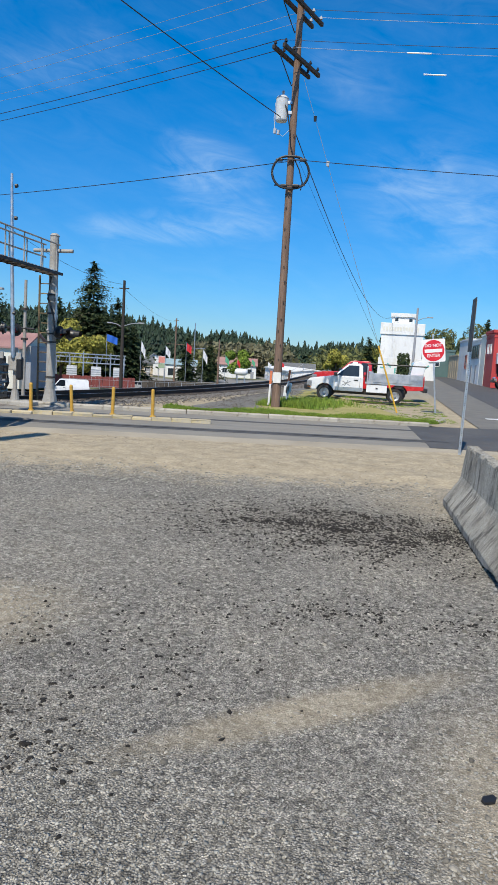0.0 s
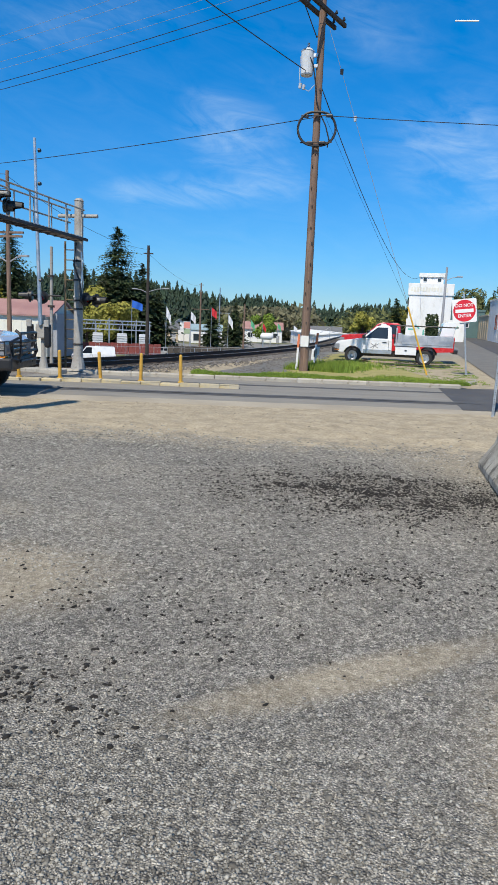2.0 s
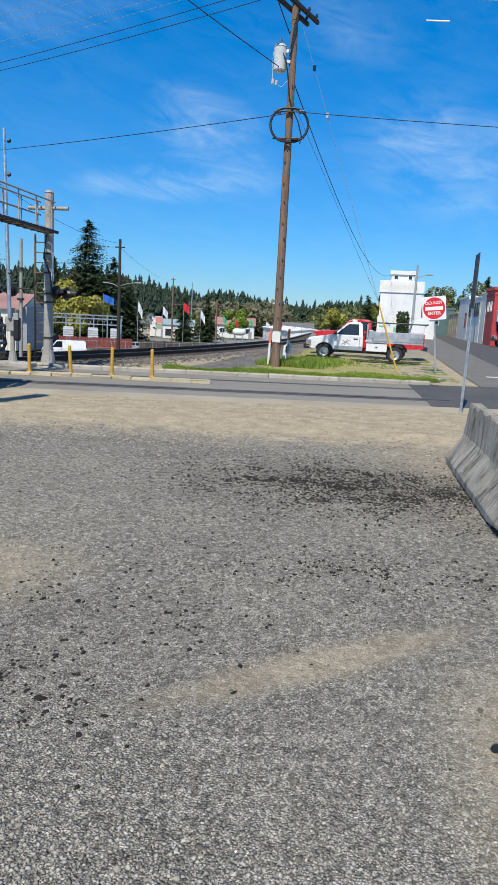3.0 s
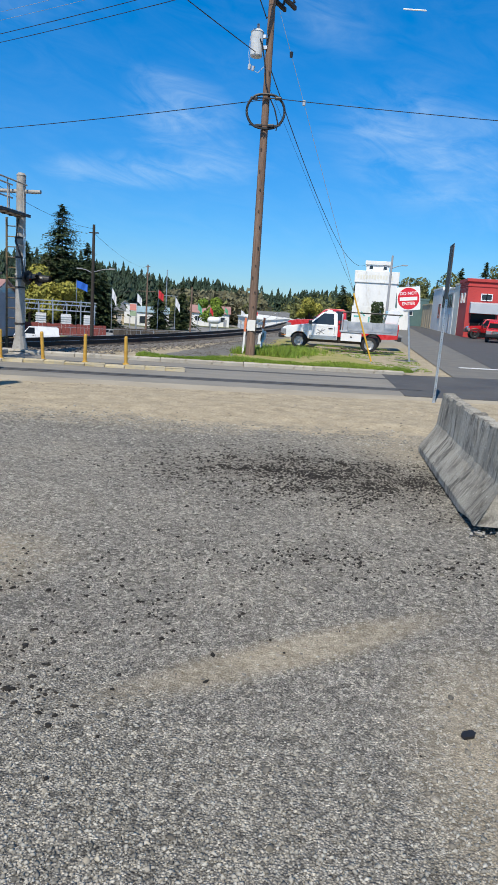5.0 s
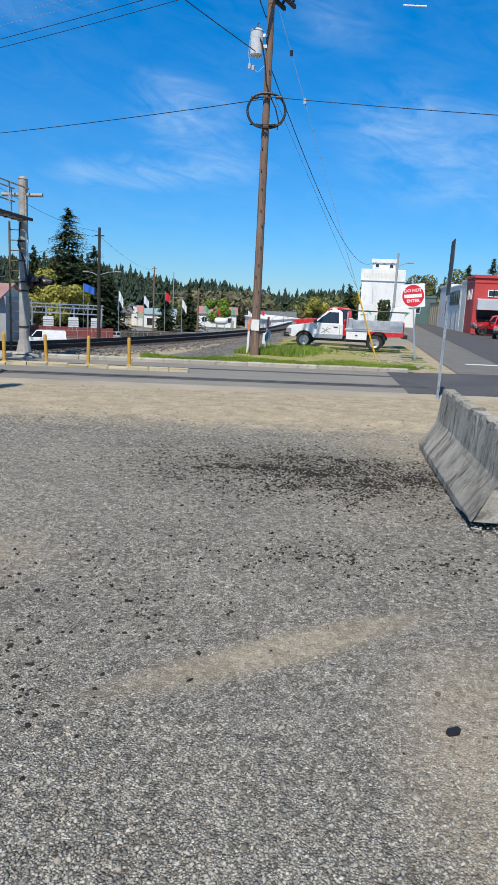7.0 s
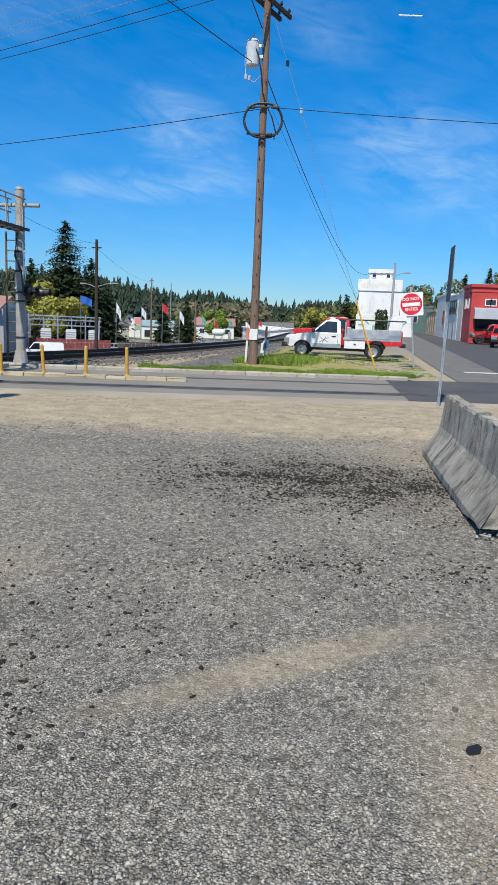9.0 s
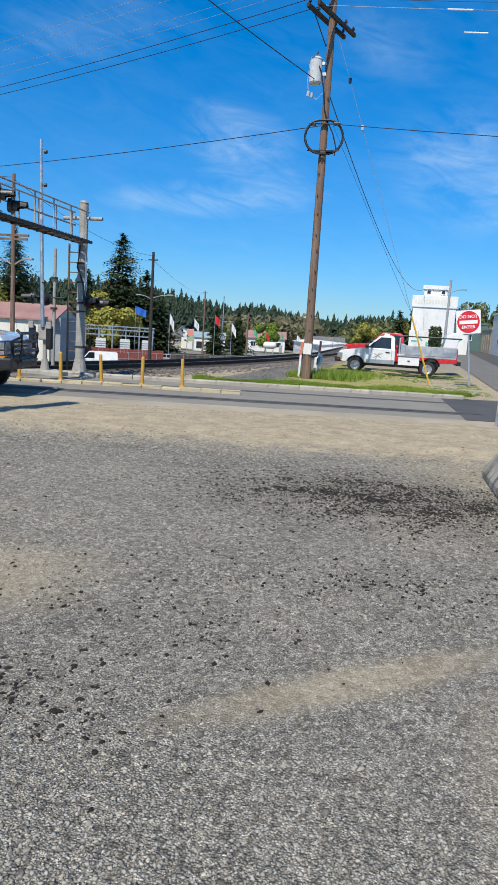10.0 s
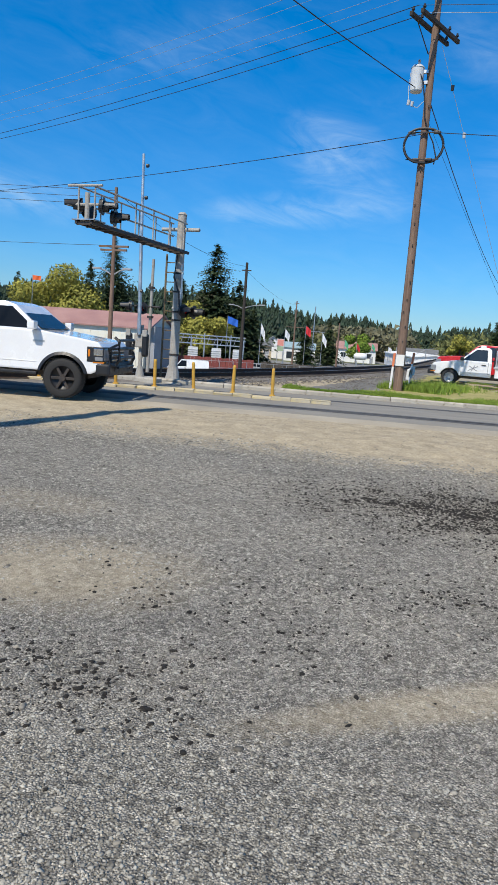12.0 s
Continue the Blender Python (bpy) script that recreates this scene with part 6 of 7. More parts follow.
flag_blue = plain("blue_flag_cloth", (0.02, 0.13, 0.55), 0.8)
flag_white = plain("white_flag_cloth", (0.75, 0.76, 0.78), 0.8)
flag_red = plain("red_flag_cloth", (0.60, 0.03, 0.04), 0.8)
flag_green = plain("green_flag_cloth", (0.12, 0.45, 0.25), 0.8)
flag_orange = plain("orange_flag_cloth", (0.80, 0.15, 0.04), 0.8)
for x, y, zb, h, mat, fw, fh, lab, dr in (
        (-40.0, 101.4, -4.0, 8.35, flag_blue, 1.9, 1.5, "tall flagpole with a blue flag", 0.5), (-35.1, 103.1, -3.9, 7.5, flag_white, 0.8, 2.0, "flagpole with a hanging white flag", 0.9),
        (-33.0, 109.1, -3.9, 7.0, flag_white, 0.9, 1.7, "flagpole with a pale flag hanging", 0.7), (-33.8, 124.5, -4.0, 8.1, flag_red, 1.1, 1.9, "flagpole with a red flag", 0.5),
        (-28.4, 115.5, -3.6, 6.5, flag_white, 0.9, 1.8, "flagpole with a drooping white flag", 0.9), (-28.9, 136.0, -3.7, 5.9, flag_green, 0.9, 1.6, "flagpole with a green flag", 0.8),
        (-28.5, 146.2, -3.6, 5.3, flag_red, 0.8, 1.5, "flagpole with a faded red flag", 0.9), (-26.0, 150.0, -3.4, 5.2, flag_green, 0.8, 1.4, "flagpole with a pale green flag", 0.7),
        (-22.8, 152.0, -3.2, 4.6, flag_white, 0.9, 1.2, "flagpole with a small white flag", 0.6), (-20.5, 156.0, -3.0, 4.6, flag_red, 0.9, 1.2, "flagpole with a small red flag", 0.5),
        (-65.4, 87.4, -4.0, 12.0, flag_orange, 1.5, 0.9, "tall flagpole with an orange flag", 0.1)):
    flag(x, y, zb, h, mat, fw * 0.85, fh * 0.72, lab, 15, dr)


def far_pole(x, y, zb, h, mat, label, arms=((0.94, 1.1),), lamp=None, r=0.16, lean=0.0):
    root = thing("street_pole", pose(x, y, zb, 0, lean, 0), label, "utility pole")
    bm = B()
    tube(bm, (0, 0, -0.1), (0, 0, h), r, r * 0.65, 10)
    part("pole", bm, mat, root)
    for f, w in arms:
        bm = B()
        box(bm, (-w, -0.06, h * f - 0.06), (w, 0.06, h * f + 0.06))
        part("crossarm", bm, mat, root)
    for s, f, w in lamp or ():
        bm = B()
        sweep(bm, [(0, 0, h * f), (s * w * 0.5, 0, h * f + 0.3), (s * w, 0, h * f + 0.4)], 0.04, 6)
        arm = part("lamp_arm", bm, wall_grey, root)
        bm = B()
        box(bm, (s * w - 0.3, -0.12, h * f + 0.34), (s * w + 0.3, 0.12, h * f + 0.46), 0.03)
        part("lamp_head", bm, wall_grey, arm)
    return root


far_pole(-25.65, 69.4, -2.3, 11.3, arm_wood, "tall dark utility pole beyond the tracks", ((0.93, 0.5),), ((-1, 0.58, 1.4), (1, 0.59, 2.0)), 0.2)
far_pole(-22.7, 37.9, -1.0, 10.8, pole_wood, "brown utility pole with crossarms and street lamps", ((0.68, 1.0), (0.66, 0.9)), ((-1, 0.52, 1.1), (1, 0.52, 1.0)), 0.15)
far_pole(-41.3, 143.2, -4.1, 13.4, pole_wood, "far utility pole with two crossarms", ((0.60, 1.9), (0.97, 0.5), (0.85, 0.4)), None, 0.2)
far_pole(-42.5, 163.5, -3.6, 13.0, galvanized, "thin far steel mast", ((0.55, 2.6),), None, 0.16)
far_pole(-26.9, 121.0, -3.4, 8.2, pole_wood, "short far wooden pole", (), None, 0.18)
far_pole(-17.5, 128.0, -2.8, 8.6, pole_wood, "short far wooden pole", (), None, 0.16)
far_pole(4.1, 74.0, 0.3, 7.65, wall_grey, "street pole with a curved lamp arm by the white block", (), ((1, 0.83, 1.3),), 0.16, 0.5)

sub = thing("substation", pose(-42.5, 98.5, -3.7, 0, 0, 22), "pale steel electrical substation frames and transformers", "substation")
for k in range(7):
    block(sub, (-6 + 2 * k, -0.1, 0), (-5.85 + 2 * k, 0.1, 4.6 + 0.5 * (k % 2)), galvanized, "column", 0.01)
    block(sub, (-6 + 2 * k, 2.9, 0), (-5.85 + 2 * k, 3.1, 4.2), galvanized, "column", 0.01)
for z in (3.4, 4.2, 4.7):
    block(sub, (-6.1, -0.12, z), (6.3, 0.12, z + 0.16), galvanized, "beam", 0.01)
for k in range(12):
    bm = B()
    tube(bm, (-5.5 + k, 0, 3.4), (-5.1 + k, 0, 4.7), 0.04, 0.04, 6)
    part("lattice_strut", bm, galvanized, sub)
for x in (-1.5, 2.0, 5.2):
    block(sub, (x - 0.7, -1.6, 0.8), (x + 0.7, -0.5, 3.0), transformer_grey, "transformer", 0.05)
    for k in range(6):
        block(sub, (x - 0.75, -1.72, 1.0 + 0.32 * k), (x + 0.75, -1.6, 1.16 + 0.32 * k), white_paint, "cooling_fin", 0.01)
fen = thing("red_fence", pose(-38.5, 92.5, -3.4, 0, 0, 22), "red painted yard fence beyond the tracks", "fence")
for k in range(24):
    block(fen, (-6 + 0.5 * k, -0.03, 0), (-5.53 + 0.5 * k, 0.03, 1.45 + (0.08 if k % 3 else 0)), red_fence, "fence_board", 0.008)
fen2 = thing("wooden_fence", pose(-26.5, 97.5, -3.4, 0, 0, 20), "dark brown yard fence beyond the tracks", "fence")
for k in range(16):
    block(fen2, (-6 + 0.8 * k, -0.03, 0), (-5.23 + 0.8 * k, 0.03, 1.35), tie_wood, "fence_board", 0.008)
net = thing("chain_link_fence", pose(0, 0, 0), "thin grey chain-link fence along the yard", "fence")
pts = [Vector((-38 + 1.55 * k, 84.5 + 1.05 * k, 0)) for k in range(20)]
for p, q in zip(pts, pts[1:]):
    zp, zq = land(p.x, p.y), land(q.x, q.y)
    bm = B()
    tube(bm, (p.x, p.y, zp - 0.1), (p.x, p.y, zp + 1.9), 0.04, 0.04, 6)
    part("fence_post", bm, galvanized, net)
    for h in (1.85, 1.0):
        bm = B()
        tube(bm, (p.x, p.y, zp + h), (q.x, q.y, zq + h), 0.025, 0.025, 5)
        part("fence_rail", bm, galvanized, net)
rock = thing("rock", pose(-22.0, 91.4, land(-22, 91.4) + 0.1), "pale rounded boulder in the yard", "rock")
bm = B()
bmesh.ops.create_icosphere(bm, subdivisions=3, radius=1.0)
for v in bm.verts:
    v.co = Vector((v.co.x * 1.15, v.co.y * 0.9, max(-0.3, v.co.z * 0.85))) * (1 + 0.12 * noise.noise(v.co * 2))
part("stone", bm, concrete, rock, smooth=True)
ps = thing("pylon_sign", pose(-43.9, 142.4, -4.0, 0, 0, 15), "pink and green shop sign on two posts", "sign")
block(ps, (-0.75, -0.1, 2.7), (0.75, 0.1, 5.3), flag_white, "panel", 0.02)
block(ps, (-0.65, -0.13, 3.9), (0.65, -0.1, 5.2), plain("pink_sign_panel", (0.75, 0.30, 0.25), 0.5), "upper_face", 0.005)
block(ps, (-0.65, -0.13, 2.8), (0.65, -0.1, 3.8), plain("green_sign_panel", (0.35, 0.45, 0.30), 0.5), "lower_face", 0.005)
for x in (-0.6, 0.6):
    block(ps, (x - 0.08, -0.08, -0.1), (x + 0.08, 0.08, 2.7), galvanized, "sign_leg", 0.01)
tank = thing("storage_tank", pose(-25.8, 137, -3.3, 0, 0, 10), "white rounded storage tank on legs", "tank")
bm = B()
sweep(bm, [(-1.3, 0, 2.4), (-1.1, 0, 2.4), (-0.8, 0, 2.4), (0.8, 0, 2.4), (1.1, 0, 2.4), (1.3, 0, 2.4)], [0.2, 0.5, 0.68, 0.68, 0.5, 0.2], 16)
part("shell", bm, white_paint, tank, smooth=True)
for x in (-0.7, 0.7):
    block(tank, (x - 0.1, -0.5, -0.1), (x + 0.1, 0.5, 1.6), galvanized, "leg", 0.01)

# distant spans beyond the tracks
for k, (a, b) in enumerate((((-22.7, 37.9, 9.6), (-75, 20, 11.5)), ((-22.7, 37.9, 9.2), (-75, 19, 10.8)), ((-22.7, 37.9, 8.8), (-75, 18, 10.2)), ((-22.7, 37.9, 6.4), (-75, 19, 7.0)),
                            ((-25.65, 69.4, 8.6), (-22.7, 37.9, 9.5)), ((-25.65, 69.4, 8.2), (-41.3, 143.2, 8.6)), ((-41.3, 143.2, 4.0), (-120, 120, 5.5)), ((-41.3, 143.2, 3.7), (-120, 118, 4.6)))):
    wire(a, b, 0.8, 0.014, cable_black, "thin dark wire between far poles")

# a pole outside the view whose shadow falls across the sand
for x, y, h, r in ((-7.5, 4.3, 10.6, 0.24),):
    root = thing("utility_pole", pose(x, y, 0.0), "weathered wooden pole beside the lot" if r > 0.1 else "slim steel pole beside the road", "utility pole")
    bm = B()
    tube(bm, (0, 0, -0.1), (0, 0, h), r, r * 0.85, 12)
    part("pole", bm, pole_wood if r > 0.1 else galvanized, root)


# ---- trees ----
def conifer(x, y, zb, h, spread, seed, mat=needle, label="tall dark green fir tree"):
    r = np.random.RandomState(seed)
    root = thing("fir_tree", pose(x, y, zb), label, "tree", "conifers beyond the tracks")
    bm = B()
    tube(bm, (0, 0, -0.3), (0, 0, h * 0.97), h * 0.018, 0.03, 8)
    part("trunk", bm, bark, root)
    V, F = [], []
    levels = int(h * 3.0)
    for i in range(levels):
        f = i / levels
        z = h * (0.08 + 0.91 * f)
        reach = spread * (1 - f) ** 0.8 * (0.75 + 0.5 * r.rand()) + 0.15
        for _ in range(15):
            a = r.uniform(0, 6.283)
            ln = reach * r.uniform(0.4, 1.08) * (1 + 0.28 * noise.noise(Vector((math.cos(a) * 1.3, math.sin(a) * 1.3, z * 0.35 + seed))))
            if r.rand() < 0.06:
                continue
            z += r.uniform(-0.35, 0.35)
            droop = ln * r.uniform(0.05, 0.45)
            ca, sa = math.cos(a), math.sin(a)
            for t in np.linspace(0.22, 1.0, 5):
                # tufts of needles along the branch
                cx, cy, cz = ca * ln * t, sa * ln * t, z - droop * t * t + 0.1 * ln * t
                for _ in range(4):
                    w = (0.30 + 0.07 * ln) * r.uniform(0.6, 1.25) * (1.2 - 0.6 * t) * (1.22 - 0.72 * f)
                    b = a + r.uniform(-1.0, 1.0)
                    d = np.array([math.cos(b), math.sin(b), r.uniform(-0.65, 0.15)]) * w * 1.5
                    s = np.array([-math.sin(b), math.cos(b), r.uniform(-0.4, 0.4)]) * w * 0.5
                    p = np.array([cx, cy, cz]) + r.uniform(-0.1, 0.1, 3)
                    k = len(V)
                    V += [p - s, p + s, p + d]
                    F.append((k, k + 1, k + 2))
    crown = raw_mesh("crown", V, F, mat, parent=root, kind="")
    return root


def broadleaf(x, y, zb, h, spread, seed, mat, label, leaf=0.45, count=2600, low=0.22, group="spring trees beyond the tracks"):
    r = np.random.RandomState(seed)
    root = thing("broadleaf_tree", pose(x, y, zb), label, "tree", group)
    bm = B()
    sweep(bm, [(0, 0, -0.3), (0.05 * h * 0.1, 0, h * 0.2), (0, 0.02 * h, h * 0.45)], [h * 0.028, h * 0.022, h * 0.014], 8)
    lobes = []
    for i in range(11):
        a, e = r.uniform(0, 6.283), r.uniform(0.0, 1.0)
        rad = spread * r.uniform(0.3, 0.75) * math.sqrt(1 - 0.55 * e)
        c = np.array([math.cos(a) * rad, math.sin(a) * rad, h * (low + 0.13 + (0.86 - low - 0.13) * e)])
        lobes.append((c, spread * r.uniform(0.28, 0.46)))
        sweep(bm, [(0, 0, h * 0.25), tuple(c * np.array([0.5, 0.5, 0.8])), tuple(c)], [h * 0.011, h * 0.007, h * 0.002], 6)
    part("trunk", bm, bark, root)
    V, F = [], []
    for _ in range(count):
        c, rad = lobes[r.randint(len(lobes))]
        d = r.normal(size=3)
        d /= np.linalg.norm(d)
        p = c + d * rad * (0.55 + 0.5 * r.rand() ** 0.6) * np.array([1, 1, 0.85])
        w = leaf * r.uniform(0.5, 1.2)
        u = r.normal(size=3)
        u -= d * np.dot(u, d) * 0.6
        u /= np.linalg.norm(u)
        v = np.cross(u, d + r.normal(size=3) * 0.4)
        v /= np.linalg.norm(v) + 1e-6
        k = len(V)
        V += [p - u * w, p + v * w * 0.6, p + u * w * 0.9, p - v * w * 0.6]
        F.append((k, k + 1, k + 2, k + 3))
    raw_mesh("crown", V, F, mat, parent=root, kind="")
    return root


conifer(-49.6, 118.9, -4.2, 21.6, 9.6, 1, label="very tall dark green fir tree behind the substation")
conifer(-46.2, 122.0, -4.2, 15.5, 7.2, 2, label="dark green fir tree beside the tallest fir")
conifer(-57.0, 121.0, -4.2, 15.0, 4.6, 3, label="dark green fir tree behind the hall")
conifer(-71.0, 119.7, -4.0, 21.5, 8.6, 4, label="tall dark green fir tree behind the cream hall")
conifer(-74.5, 117.0, -4.0, 17.0, 4.6, 5, label="tall dark green fir tree behind the cream hall")
for i, (x, y, h) in enumerate(((-104, 134, 15.5), (-99.5, 136, 14), (-108, 131, 13.0), (-112, 126, 13.5), (-88, 142, 11.0), (-62, 150, 12))):
    conifer(x, y, -3.8, h, 3.4, 20 + i, label="dark fir tree at the far edge of the yard")
conifer(-47.0, 127.0, -4.2, 12.6, 4.2, 6, label="dark fir tree in the row descending from the tallest fir")
conifer(-44.6, 126.0, -4.2, 11.0, 3.8, 7, label="dark fir tree in the row descending from the tallest fir")
broadleaf(-58.5, 134.0, -4.2, 15.0, 4.2, 70, leaf_bare, "tall pale budding tree behind the tallest fir", 0.28, 6000, 0.15)
conifer(-40.5, 150, -4.0, 10.0, 3.0, 31, label="dark fir tree among the houses")
conifer(-36.6, 155, -4.0, 9.6, 3.4, 32, label="dense dark tree among the houses")
for i, (x, y, h) in enumerate(((22, 150, 16), (26, 146, 17), (18.5, 158, 12), (31, 150, 18), (15.5, 165, 11), (35, 158, 17), (9.5, 140, 9.5), (-1.2, 132, 9.0), (7.5, 128, 10.0))):
    conifer(x, y, land(x, y) - 0.3, h * 0.74, 3.1, 40 + i, label="dark fir tree behind the street buildings")
broadleaf(-66.0, 99.5, -4.0, 14.8, 8.4, 61, leaf_spring, "large yellow-green tree in spring leaf", 0.26, 19000)
broadleaf(-73.5, 95.0, -4.0, 11.8, 6.4, 62, leaf_spring, "rounded yellow-green tree in spring leaf", 0.26, 11000)
broadleaf(-81.5, 92.0, -4.0, 9.0, 6.0, 63, leaf_spring, "low yellow-green tree in spring leaf", 0.33, 6000)
broadleaf(-44.8, 107.0, -3.9, 9.6, 5.4, 64, leaf_spring, "yellow-green tree behind the substation", 0.3, 7000)
broadleaf(-49.5, 106.0, -3.9, 10.5, 4.6, 65, leaf_spring, "yellow-green tree behind the hall", 0.3, 5500)
broadleaf(-55.0, 146.0, -4.0, 6.2, 3.0, 66, leaf_far, "small pale green tree among houses", 0.4, 1500)
broadleaf(-36.2, 185.5, -4.0, 8.2, 4.4, 67, leaf_green, "bright yellow-green tree among houses", 0.33, 4500)
broadleaf(-9.5, 178.0, -2.0, 7.6, 3.6, 68, leaf_spring, "yellow tree beyond the warehouse", 0.33, 3200)
broadleaf(-0.5, 210.0, -1.0, 9.0, 4.2, 69, leaf_spring, "yellow tree beyond the trucks", 0.33, 3200)
for i, (x, y, h) in enumerate(((13.5, 150, 9.5), (19.5, 140, 10.5), (29, 138, 12.5), (37, 145, 13), (16.5, 128, 8.0))):
    broadleaf(x, y, land(x, y) - 0.3, h, 4.0, 80 + i, leaf_far, "pale olive spring tree behind the street", 0.3, 3600, group="trees behind the street")
bush = thing("cypress_shrub", pose(3.5, 83.2, 0.3), "narrow dark green clipped cypress shrub", "shrub")
r = np.random.RandomState(7)
V, F = [], []
for _ in range(1500):
    a, z = r.uniform(0, 6.283), r.rand()
    rad = 0.62 * math.sin(math.pi * min(1, 0.25 + 0.75 * (1 - z))) ** 0.7 if z > 0.6 else 0.62
    p = np.array([math.cos(a) * rad, math.sin(a) * rad, 3.1 * z])
    u, v = r.normal(size=3) * 0.09, r.normal(size=3) * 0.09 + np.array([0, 0, 0.08])
    k = len(V)
    V += [p - u, p + u, p + v]
    F.append((k, k + 1, k + 2))
raw_mesh("foliage", V, F, needle, parent=bush, kind="")
bm = B()
tube(bm, (0, 0, -0.1), (0, 0, 2.8), 0.45, 0.2, 10)
part("stem", bm, needle, bush)


def fir_shape(r):
    """A ragged young fir of height one: tiers of drooping boughs."""
    V = []
    w = r.uniform(0.15, 0.22)
    for i in range(10):
        f = i / 10
        z, rad, st = 0.05 + 0.90 * f, w * (1 - f) ** 0.75 + 0.012, r.uniform(0, 6.283)
        for j in range(6):
            b, rr = st + j * 1.047 + r.uniform(-0.4, 0.4), rad * r.uniform(0.55, 1.4)
            V += [(0, 0, z + 0.10), (rr * math.cos(b - 0.45), rr * math.sin(b - 0.45), z - 0.09 * r.rand()), (rr * math.cos(b + 0.45), rr * math.sin(b + 0.45), z - 0.06 * r.rand())]
    return np.array(V)


def leafy_shape(r):
    """A loose spring crown of height one."""
    V = []
    for _ in range(90):
        q = r.normal(size=3)
        q /= np.linalg.norm(q)
        p = np.array([0, 0, 0.56]) + q * np.array([0.34, 0.34, 0.42]) * (0.55 + 0.5 * r.rand())
        u, v = r.normal(size=3) * 0.055, r.normal(size=3) * 0.055
        V += [p - u, p + u, p + v]
    return np.array(V)


def forest(name, count, d0, d1, a0, a1, hmin, hmax, seed, mat, label, leafy=False, tall=0.0):
    """Far wooded hills: many small trees, some of them taller than the rest."""
    r = np.random.RandomState(seed)
    shapes = [leafy_shape(r) if leafy else fir_shape(r) for _ in range(14)]
    V = []
    for _ in range(count):
        a, d = radians(r.uniform(a0, a1)), math.sqrt(r.uniform(d0 * d0, d1 * d1))
        x, y = d * math.sin(a), d * math.cos(a)
        h = r.uniform(hmin, hmax) * (r.uniform(1.15, 1.4) if r.rand() < tall else 1.0)
        b, w = r.uniform(0, 6.283), h * r.uniform(0.85, 1.2)
        v = shapes[r.randint(14)]
        cb, sb = math.cos(b) * w, math.sin(b) * w
        V.append(np.stack([x + v[:, 0] * cb - v[:, 1] * sb, y + v[:, 0] * sb + v[:, 1] * cb, land(x, y) - 0.6 + v[:, 2] * h], 1))
    V = np.concatenate(V)
    raw_mesh(name, V, np.arange(len(V)).reshape(-1, 3), mat, label, "woods")


forest("far_fir_woods", 2600, 300, 490, -46, -9, 9, 14, 101, needle_far, "dense dark fir woods on the far hills", False, 0.22)
forest("far_fir_woods", 2600, 300, 490, -9, 18, 10, 13.5, 105, needle_far, "dense even fir woods on the far ridge", False, 0.03)
forest("far_fir_woods", 420, 215, 300, -46, -15, 8, 13, 102, needle_far, "dark fir woods behind the far houses", False, 0.1)
forest("far_leafy_woods", 420, 215, 400, -46, 0, 6, 10, 103, leaf_far, "pale spring trees among the far firs", True)
forest("far_leafy_woods", 240, 225, 305, -14.5, -7.5, 8, 12.5, 106, leaf_bare, "pale grey-green budding trees on the far slope", True)
forest("far_leafy_woods", 60, 190, 330, 1, 18, 6, 10, 104, leaf_far, "pale spring trees behind the street", True)


# ---- grass ----
def grass(name, n, place, hmin, hmax, seed, label):
    r = np.random.RandomState(seed)
    V, F = [], []
    for _ in range(n):
        p = place(r)
        if p is None:
            continue
        x, y, z, k = p
        for _ in range(3):
            h = r.uniform(hmin, hmax) * k
            a = r.uniform(0, 6.283)
            w = 0.012 + 0.012 * r.rand()
            c, s = math.cos(a), math.sin(a)
            ox, oy = r.uniform(-0.05, 0.05, 2)
            lx, ly = r.uniform(-0.6, 0.6, 2) * h
            i = len(V)
            V += [(x + ox - c * w, y + oy - s * w, z), (x + ox + c * w, y + oy + s * w, z), (x + ox + lx, y + oy + ly, z + h)]
            F.append((i, i + 1, i + 2))
    raw_mesh(name, V, F, grass_mat, label, "grass")


def kerb_grass(r):
    s = r.uniform(-2.2, 6.3)
    t = ROAD_W + 0.14 + abs(r.normal()) * (0.55 + 0.3 * math.sin(s * 1.7)) + 0.1 * noise.noise(Vector((s * 3, 0, 0)))
    p = road_at(s, t)
    if p.x > 3.95 + 0.3 * math.sin(p.y * 2):
        return None
    return p.x, p.y, 0.1, 0.6 + 0.6 * noise.noise(Vector((p.x * 1.6, p.y * 1.6, 0))) + 0.3


def pole_weeds(r):
    x, y = -2.9 + r.normal() * 0.6, 24.2 + abs(r.normal()) * 2.6
    x += 0.25 * (y - 24)
    if x < -3.7 or y > 30.0:
        return None
    return x, y, 0.08, 0.7 + 0.9 * r.rand()


def lawn_tufts(r):
    x, y = r.uniform(-3.6, 3.2), r.uniform(22.5, 38)
    if noise.noise(Vector((x * 0.8, y * 0.8, 9))) < 0.0:
        return None
    return x, y, 0.07, 0.5


grass("kerb_grass", 19000, kerb_grass, 0.04, 0.12, 1, "lush green grass and weeds along the kerb")
grass("pole_weeds", 4200, pole_weeds, 0.08, 0.26, 2, "tall green weeds beside the utility pole")
grass("lawn_tufts", 7000, lawn_tufts, 0.03, 0.07, 3, "short mossy grass under the parked trucks")


# ---- loose stones and crumbs of the lot ----
def scatter(n, seed, keep=None, y0=0.75, y1=9.5, power=1.7):
    r = np.random.RandomState(seed)
    out = []
    while len(out) < n:
        y = y0 + (y1 - y0) * r.rand() ** power
        half = 0.62 * (y + 1.0) + 0.5
        x = r.uniform(-half - 0.35 * y, min(half, 2.6))
        if keep and not keep(x, y, r):
            continue
        out.append((x, y, land(x, y) + 0.001))
    return np.array(out)


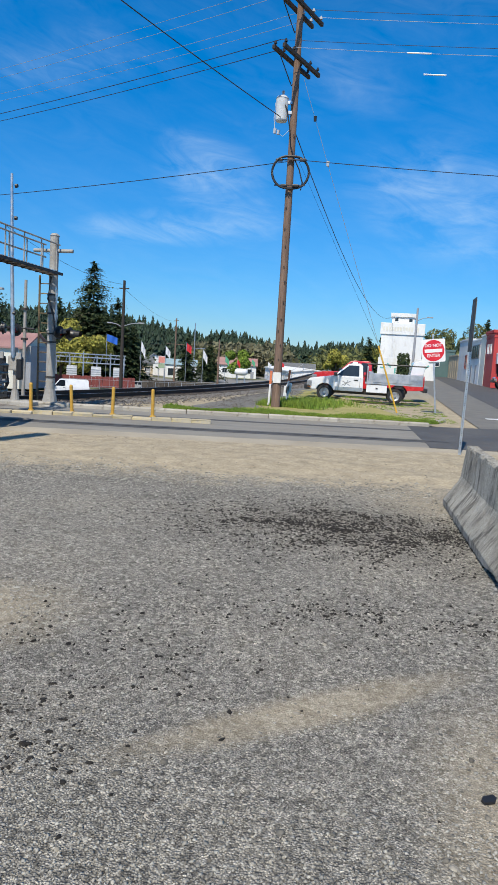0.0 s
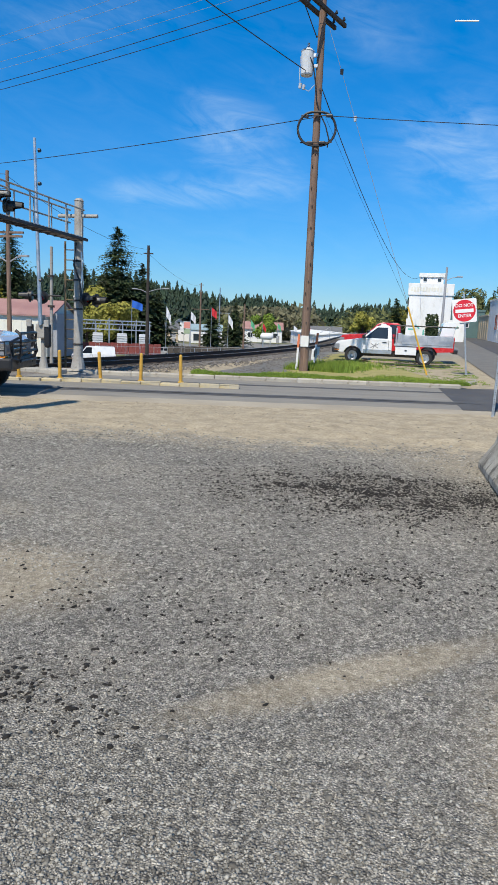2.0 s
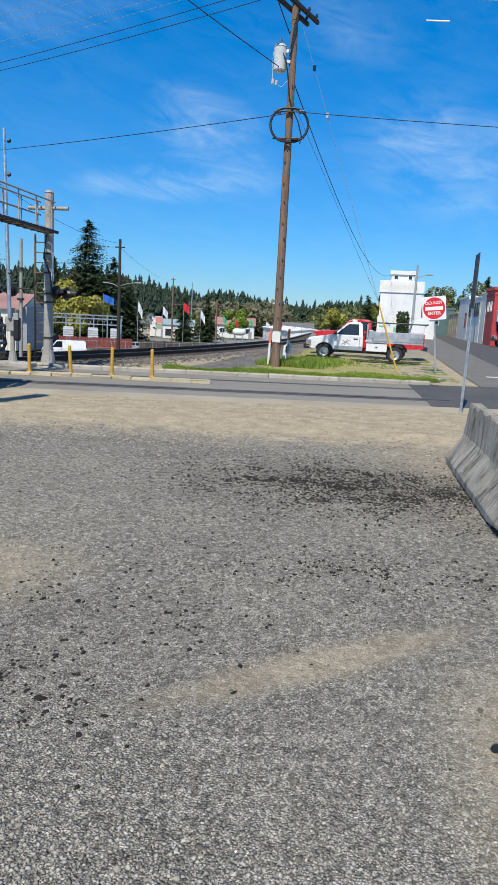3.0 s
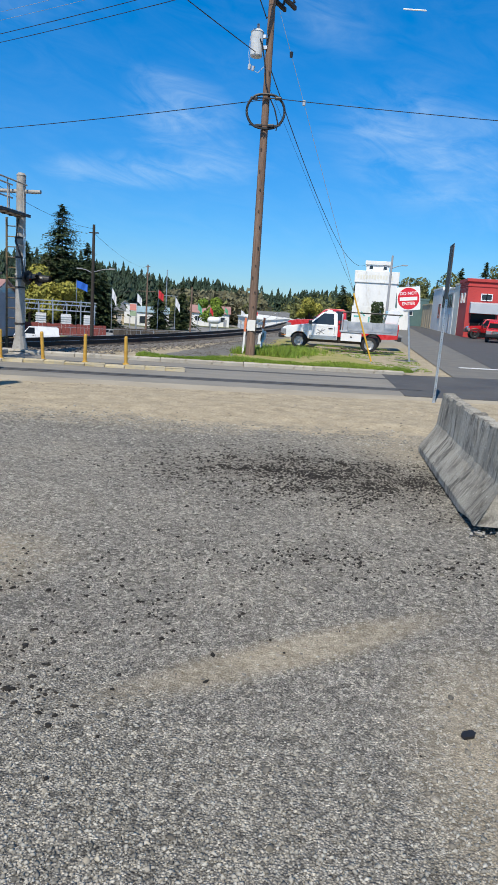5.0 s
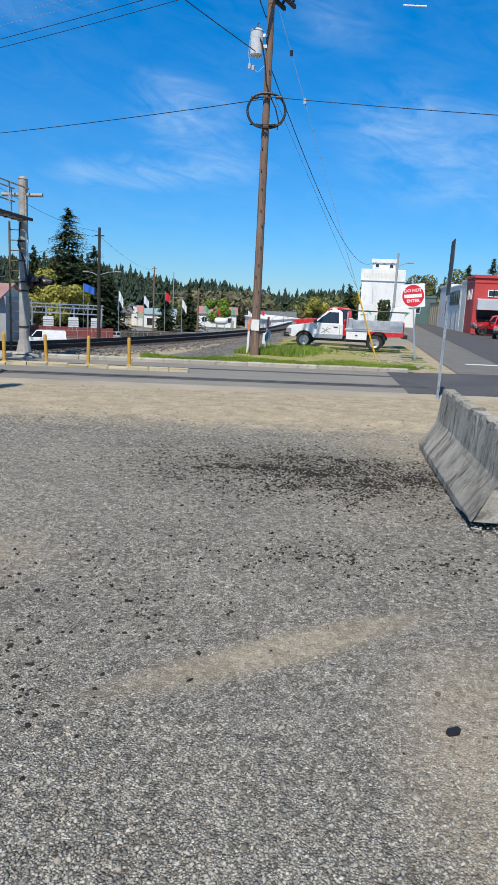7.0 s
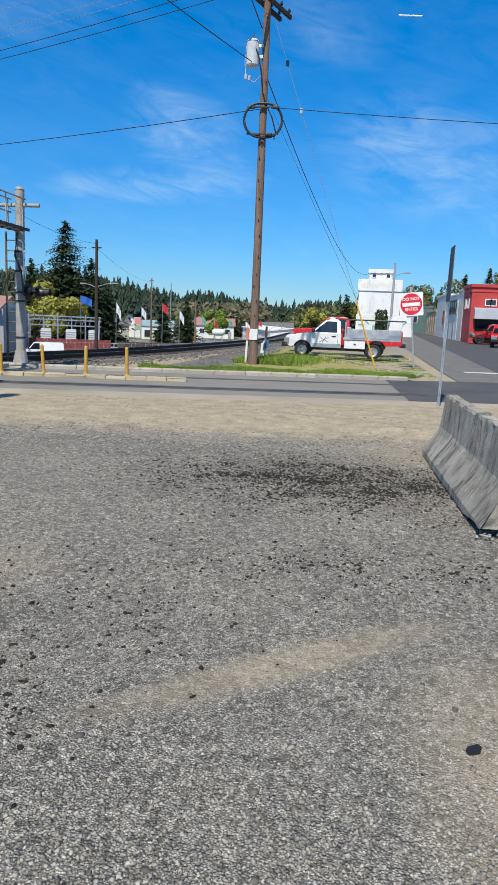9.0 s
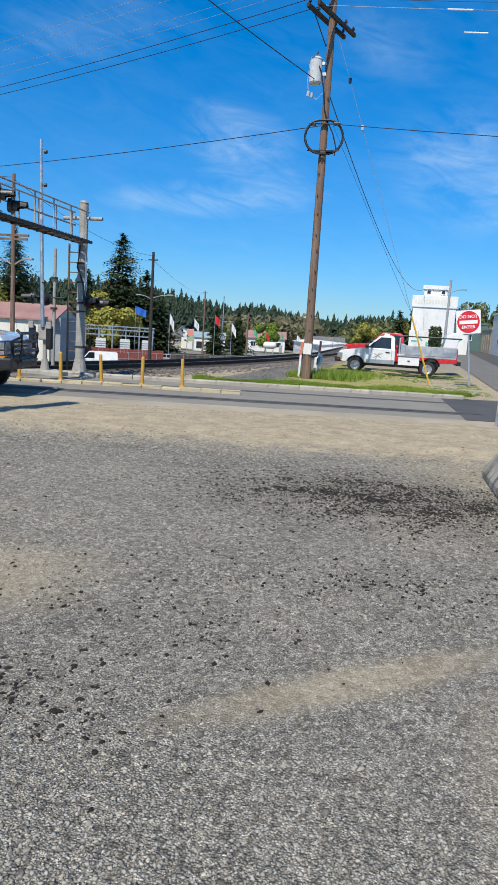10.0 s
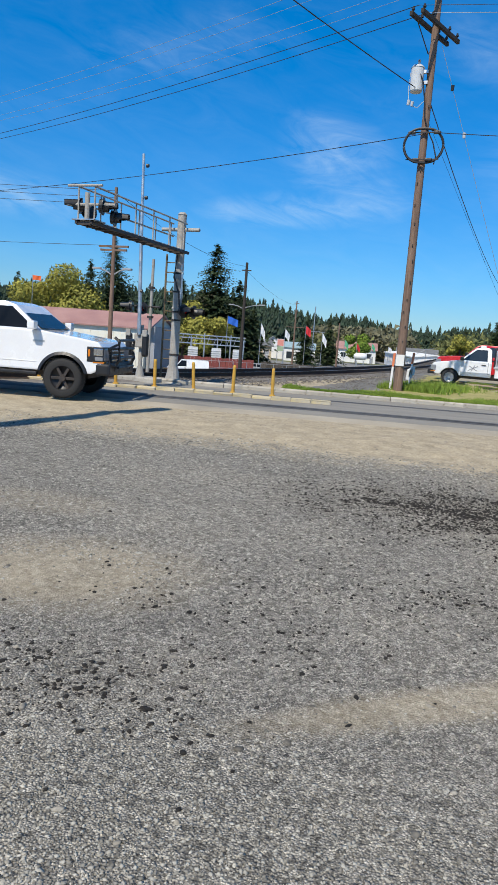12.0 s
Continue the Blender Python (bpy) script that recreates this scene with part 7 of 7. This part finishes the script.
def in_sand(x, y):
    u, v = (x - 0.25) * 0.79 + (y - 2.52) * 0.62, -(x - 0.25) * 0.62 + (y - 2.52) * 0.79
    return (u / 1.1) ** 2 + (v / 0.16) ** 2 < 1 or ((x + 2.35) / 0.6) ** 2 + ((y - 3.0) / 0.4) ** 2 < 1


stones("gravel_chips", scatter(60000, 11, lambda x, y, r: not in_sand(x, y) or r.rand() < 0.12), 0.0045, 0.0125, chip_mat, "loose grey angular gravel chips on the lot", "gravel", 11, 0.55, 1.6)
stones("coarse_gravel_chips", scatter(17000, 17, lambda x, y, r: not in_sand(x, y), 3.2, 9.6, 1.0), 0.006, 0.019, chip_mat, "coarser loose gravel chips farther across the lot", "gravel", 17, 0.75, 1.7)
stones("gravel_stones", scatter(420, 12, None, 0.75, 9.5, 1.3), 0.010, 0.024, surf("pale_mixed_stones", (0.15, 0.14, 0.125), (0.31, 0.28, 0.225), 12, 80, 0.9, vary=0.6), "scattered larger pale stones on the lot", "gravel", 12, 0.6, 2.2, True)


def crumb_spot(x, y, r):
    a = ((x - 0.35) / 1.7) ** 2 + ((y - 6.7) / 1.0) ** 2
    b = ((x + 1.35) / 0.75) ** 2 + ((y - 1.95) / 0.4) ** 2
    c = ((x - 0.5) / 1.3) ** 2 + ((y - 4.0) / 0.5) ** 2
    d = ((x + 1.0) / 0.9) ** 2 + ((y - 3.0) / 0.6) ** 2
    w = max(1.0 * math.exp(-1.5 * a), 0.2 * math.exp(-1.5 * b), 0.12 * math.exp(-1.5 * c), 0.045 * math.exp(-d), 0.0012)
    w *= 0.25 + 1.0 * smooth(-0.15, 0.4, noise.noise(Vector((x * 2.6, y * 2.6, 4)))) * smooth(-0.35, 0.3, noise.noise(Vector((x * 9, y * 9, 1))))
    return r.rand() < w


stones("dark_crumbs", scatter(15000, 13, crumb_spot, 0.9, 9.0, 0.8), 0.0035, 0.018, crumb_mat, "dark damp bark and asphalt crumbs on the lot", "debris", 13, 0.7, 2.6, True)
ridge = []
r = np.random.RandomState(14)
for _ in range(3600):
    x = r.uniform(-7.0, 1.4)
    y = 9.0 + 0.12 * x + r.normal() * 0.45 + 0.3 * math.sin(x * 1.4)
    ridge.append((x, y, land(x, y) + 0.003))
stones("gravel_ridge", np.array(ridge), 0.008, 0.026, chip_mat, "ridge of loose gravel where lot meets sand", "gravel", 15)
bits = []
for _ in range(2200):
    x, y = r.uniform(-7.5, 2.3), r.uniform(9.8, 13.8)
    bits.append((x, y, land(x, y) + 0.002))
stones("sand_pebbles", np.array(bits), 0.006, 0.022, surf("dusty_pebbles", (0.25, 0.21, 0.16), (0.42, 0.36, 0.28), 12, 70, 0.95, vary=0.4), "dusty pebbles strewn over the sandy strip", "gravel", 16)

plate = thing("plastic_scrap", pose(1.068, 1.94, land(1.068, 1.94) + 0.012, 4, -3, 30), "flat black broken plastic scrap lying on gravel", "scrap")
bm = B()
prism(bm, [(-0.036, -0.016), (0.012, -0.022), (0.034, -0.004), (0.03, 0.018), (-0.02, 0.02), (-0.037, 0.006)], 2, -0.006, 0.006)
part("shard", bm, black_paint, plate)
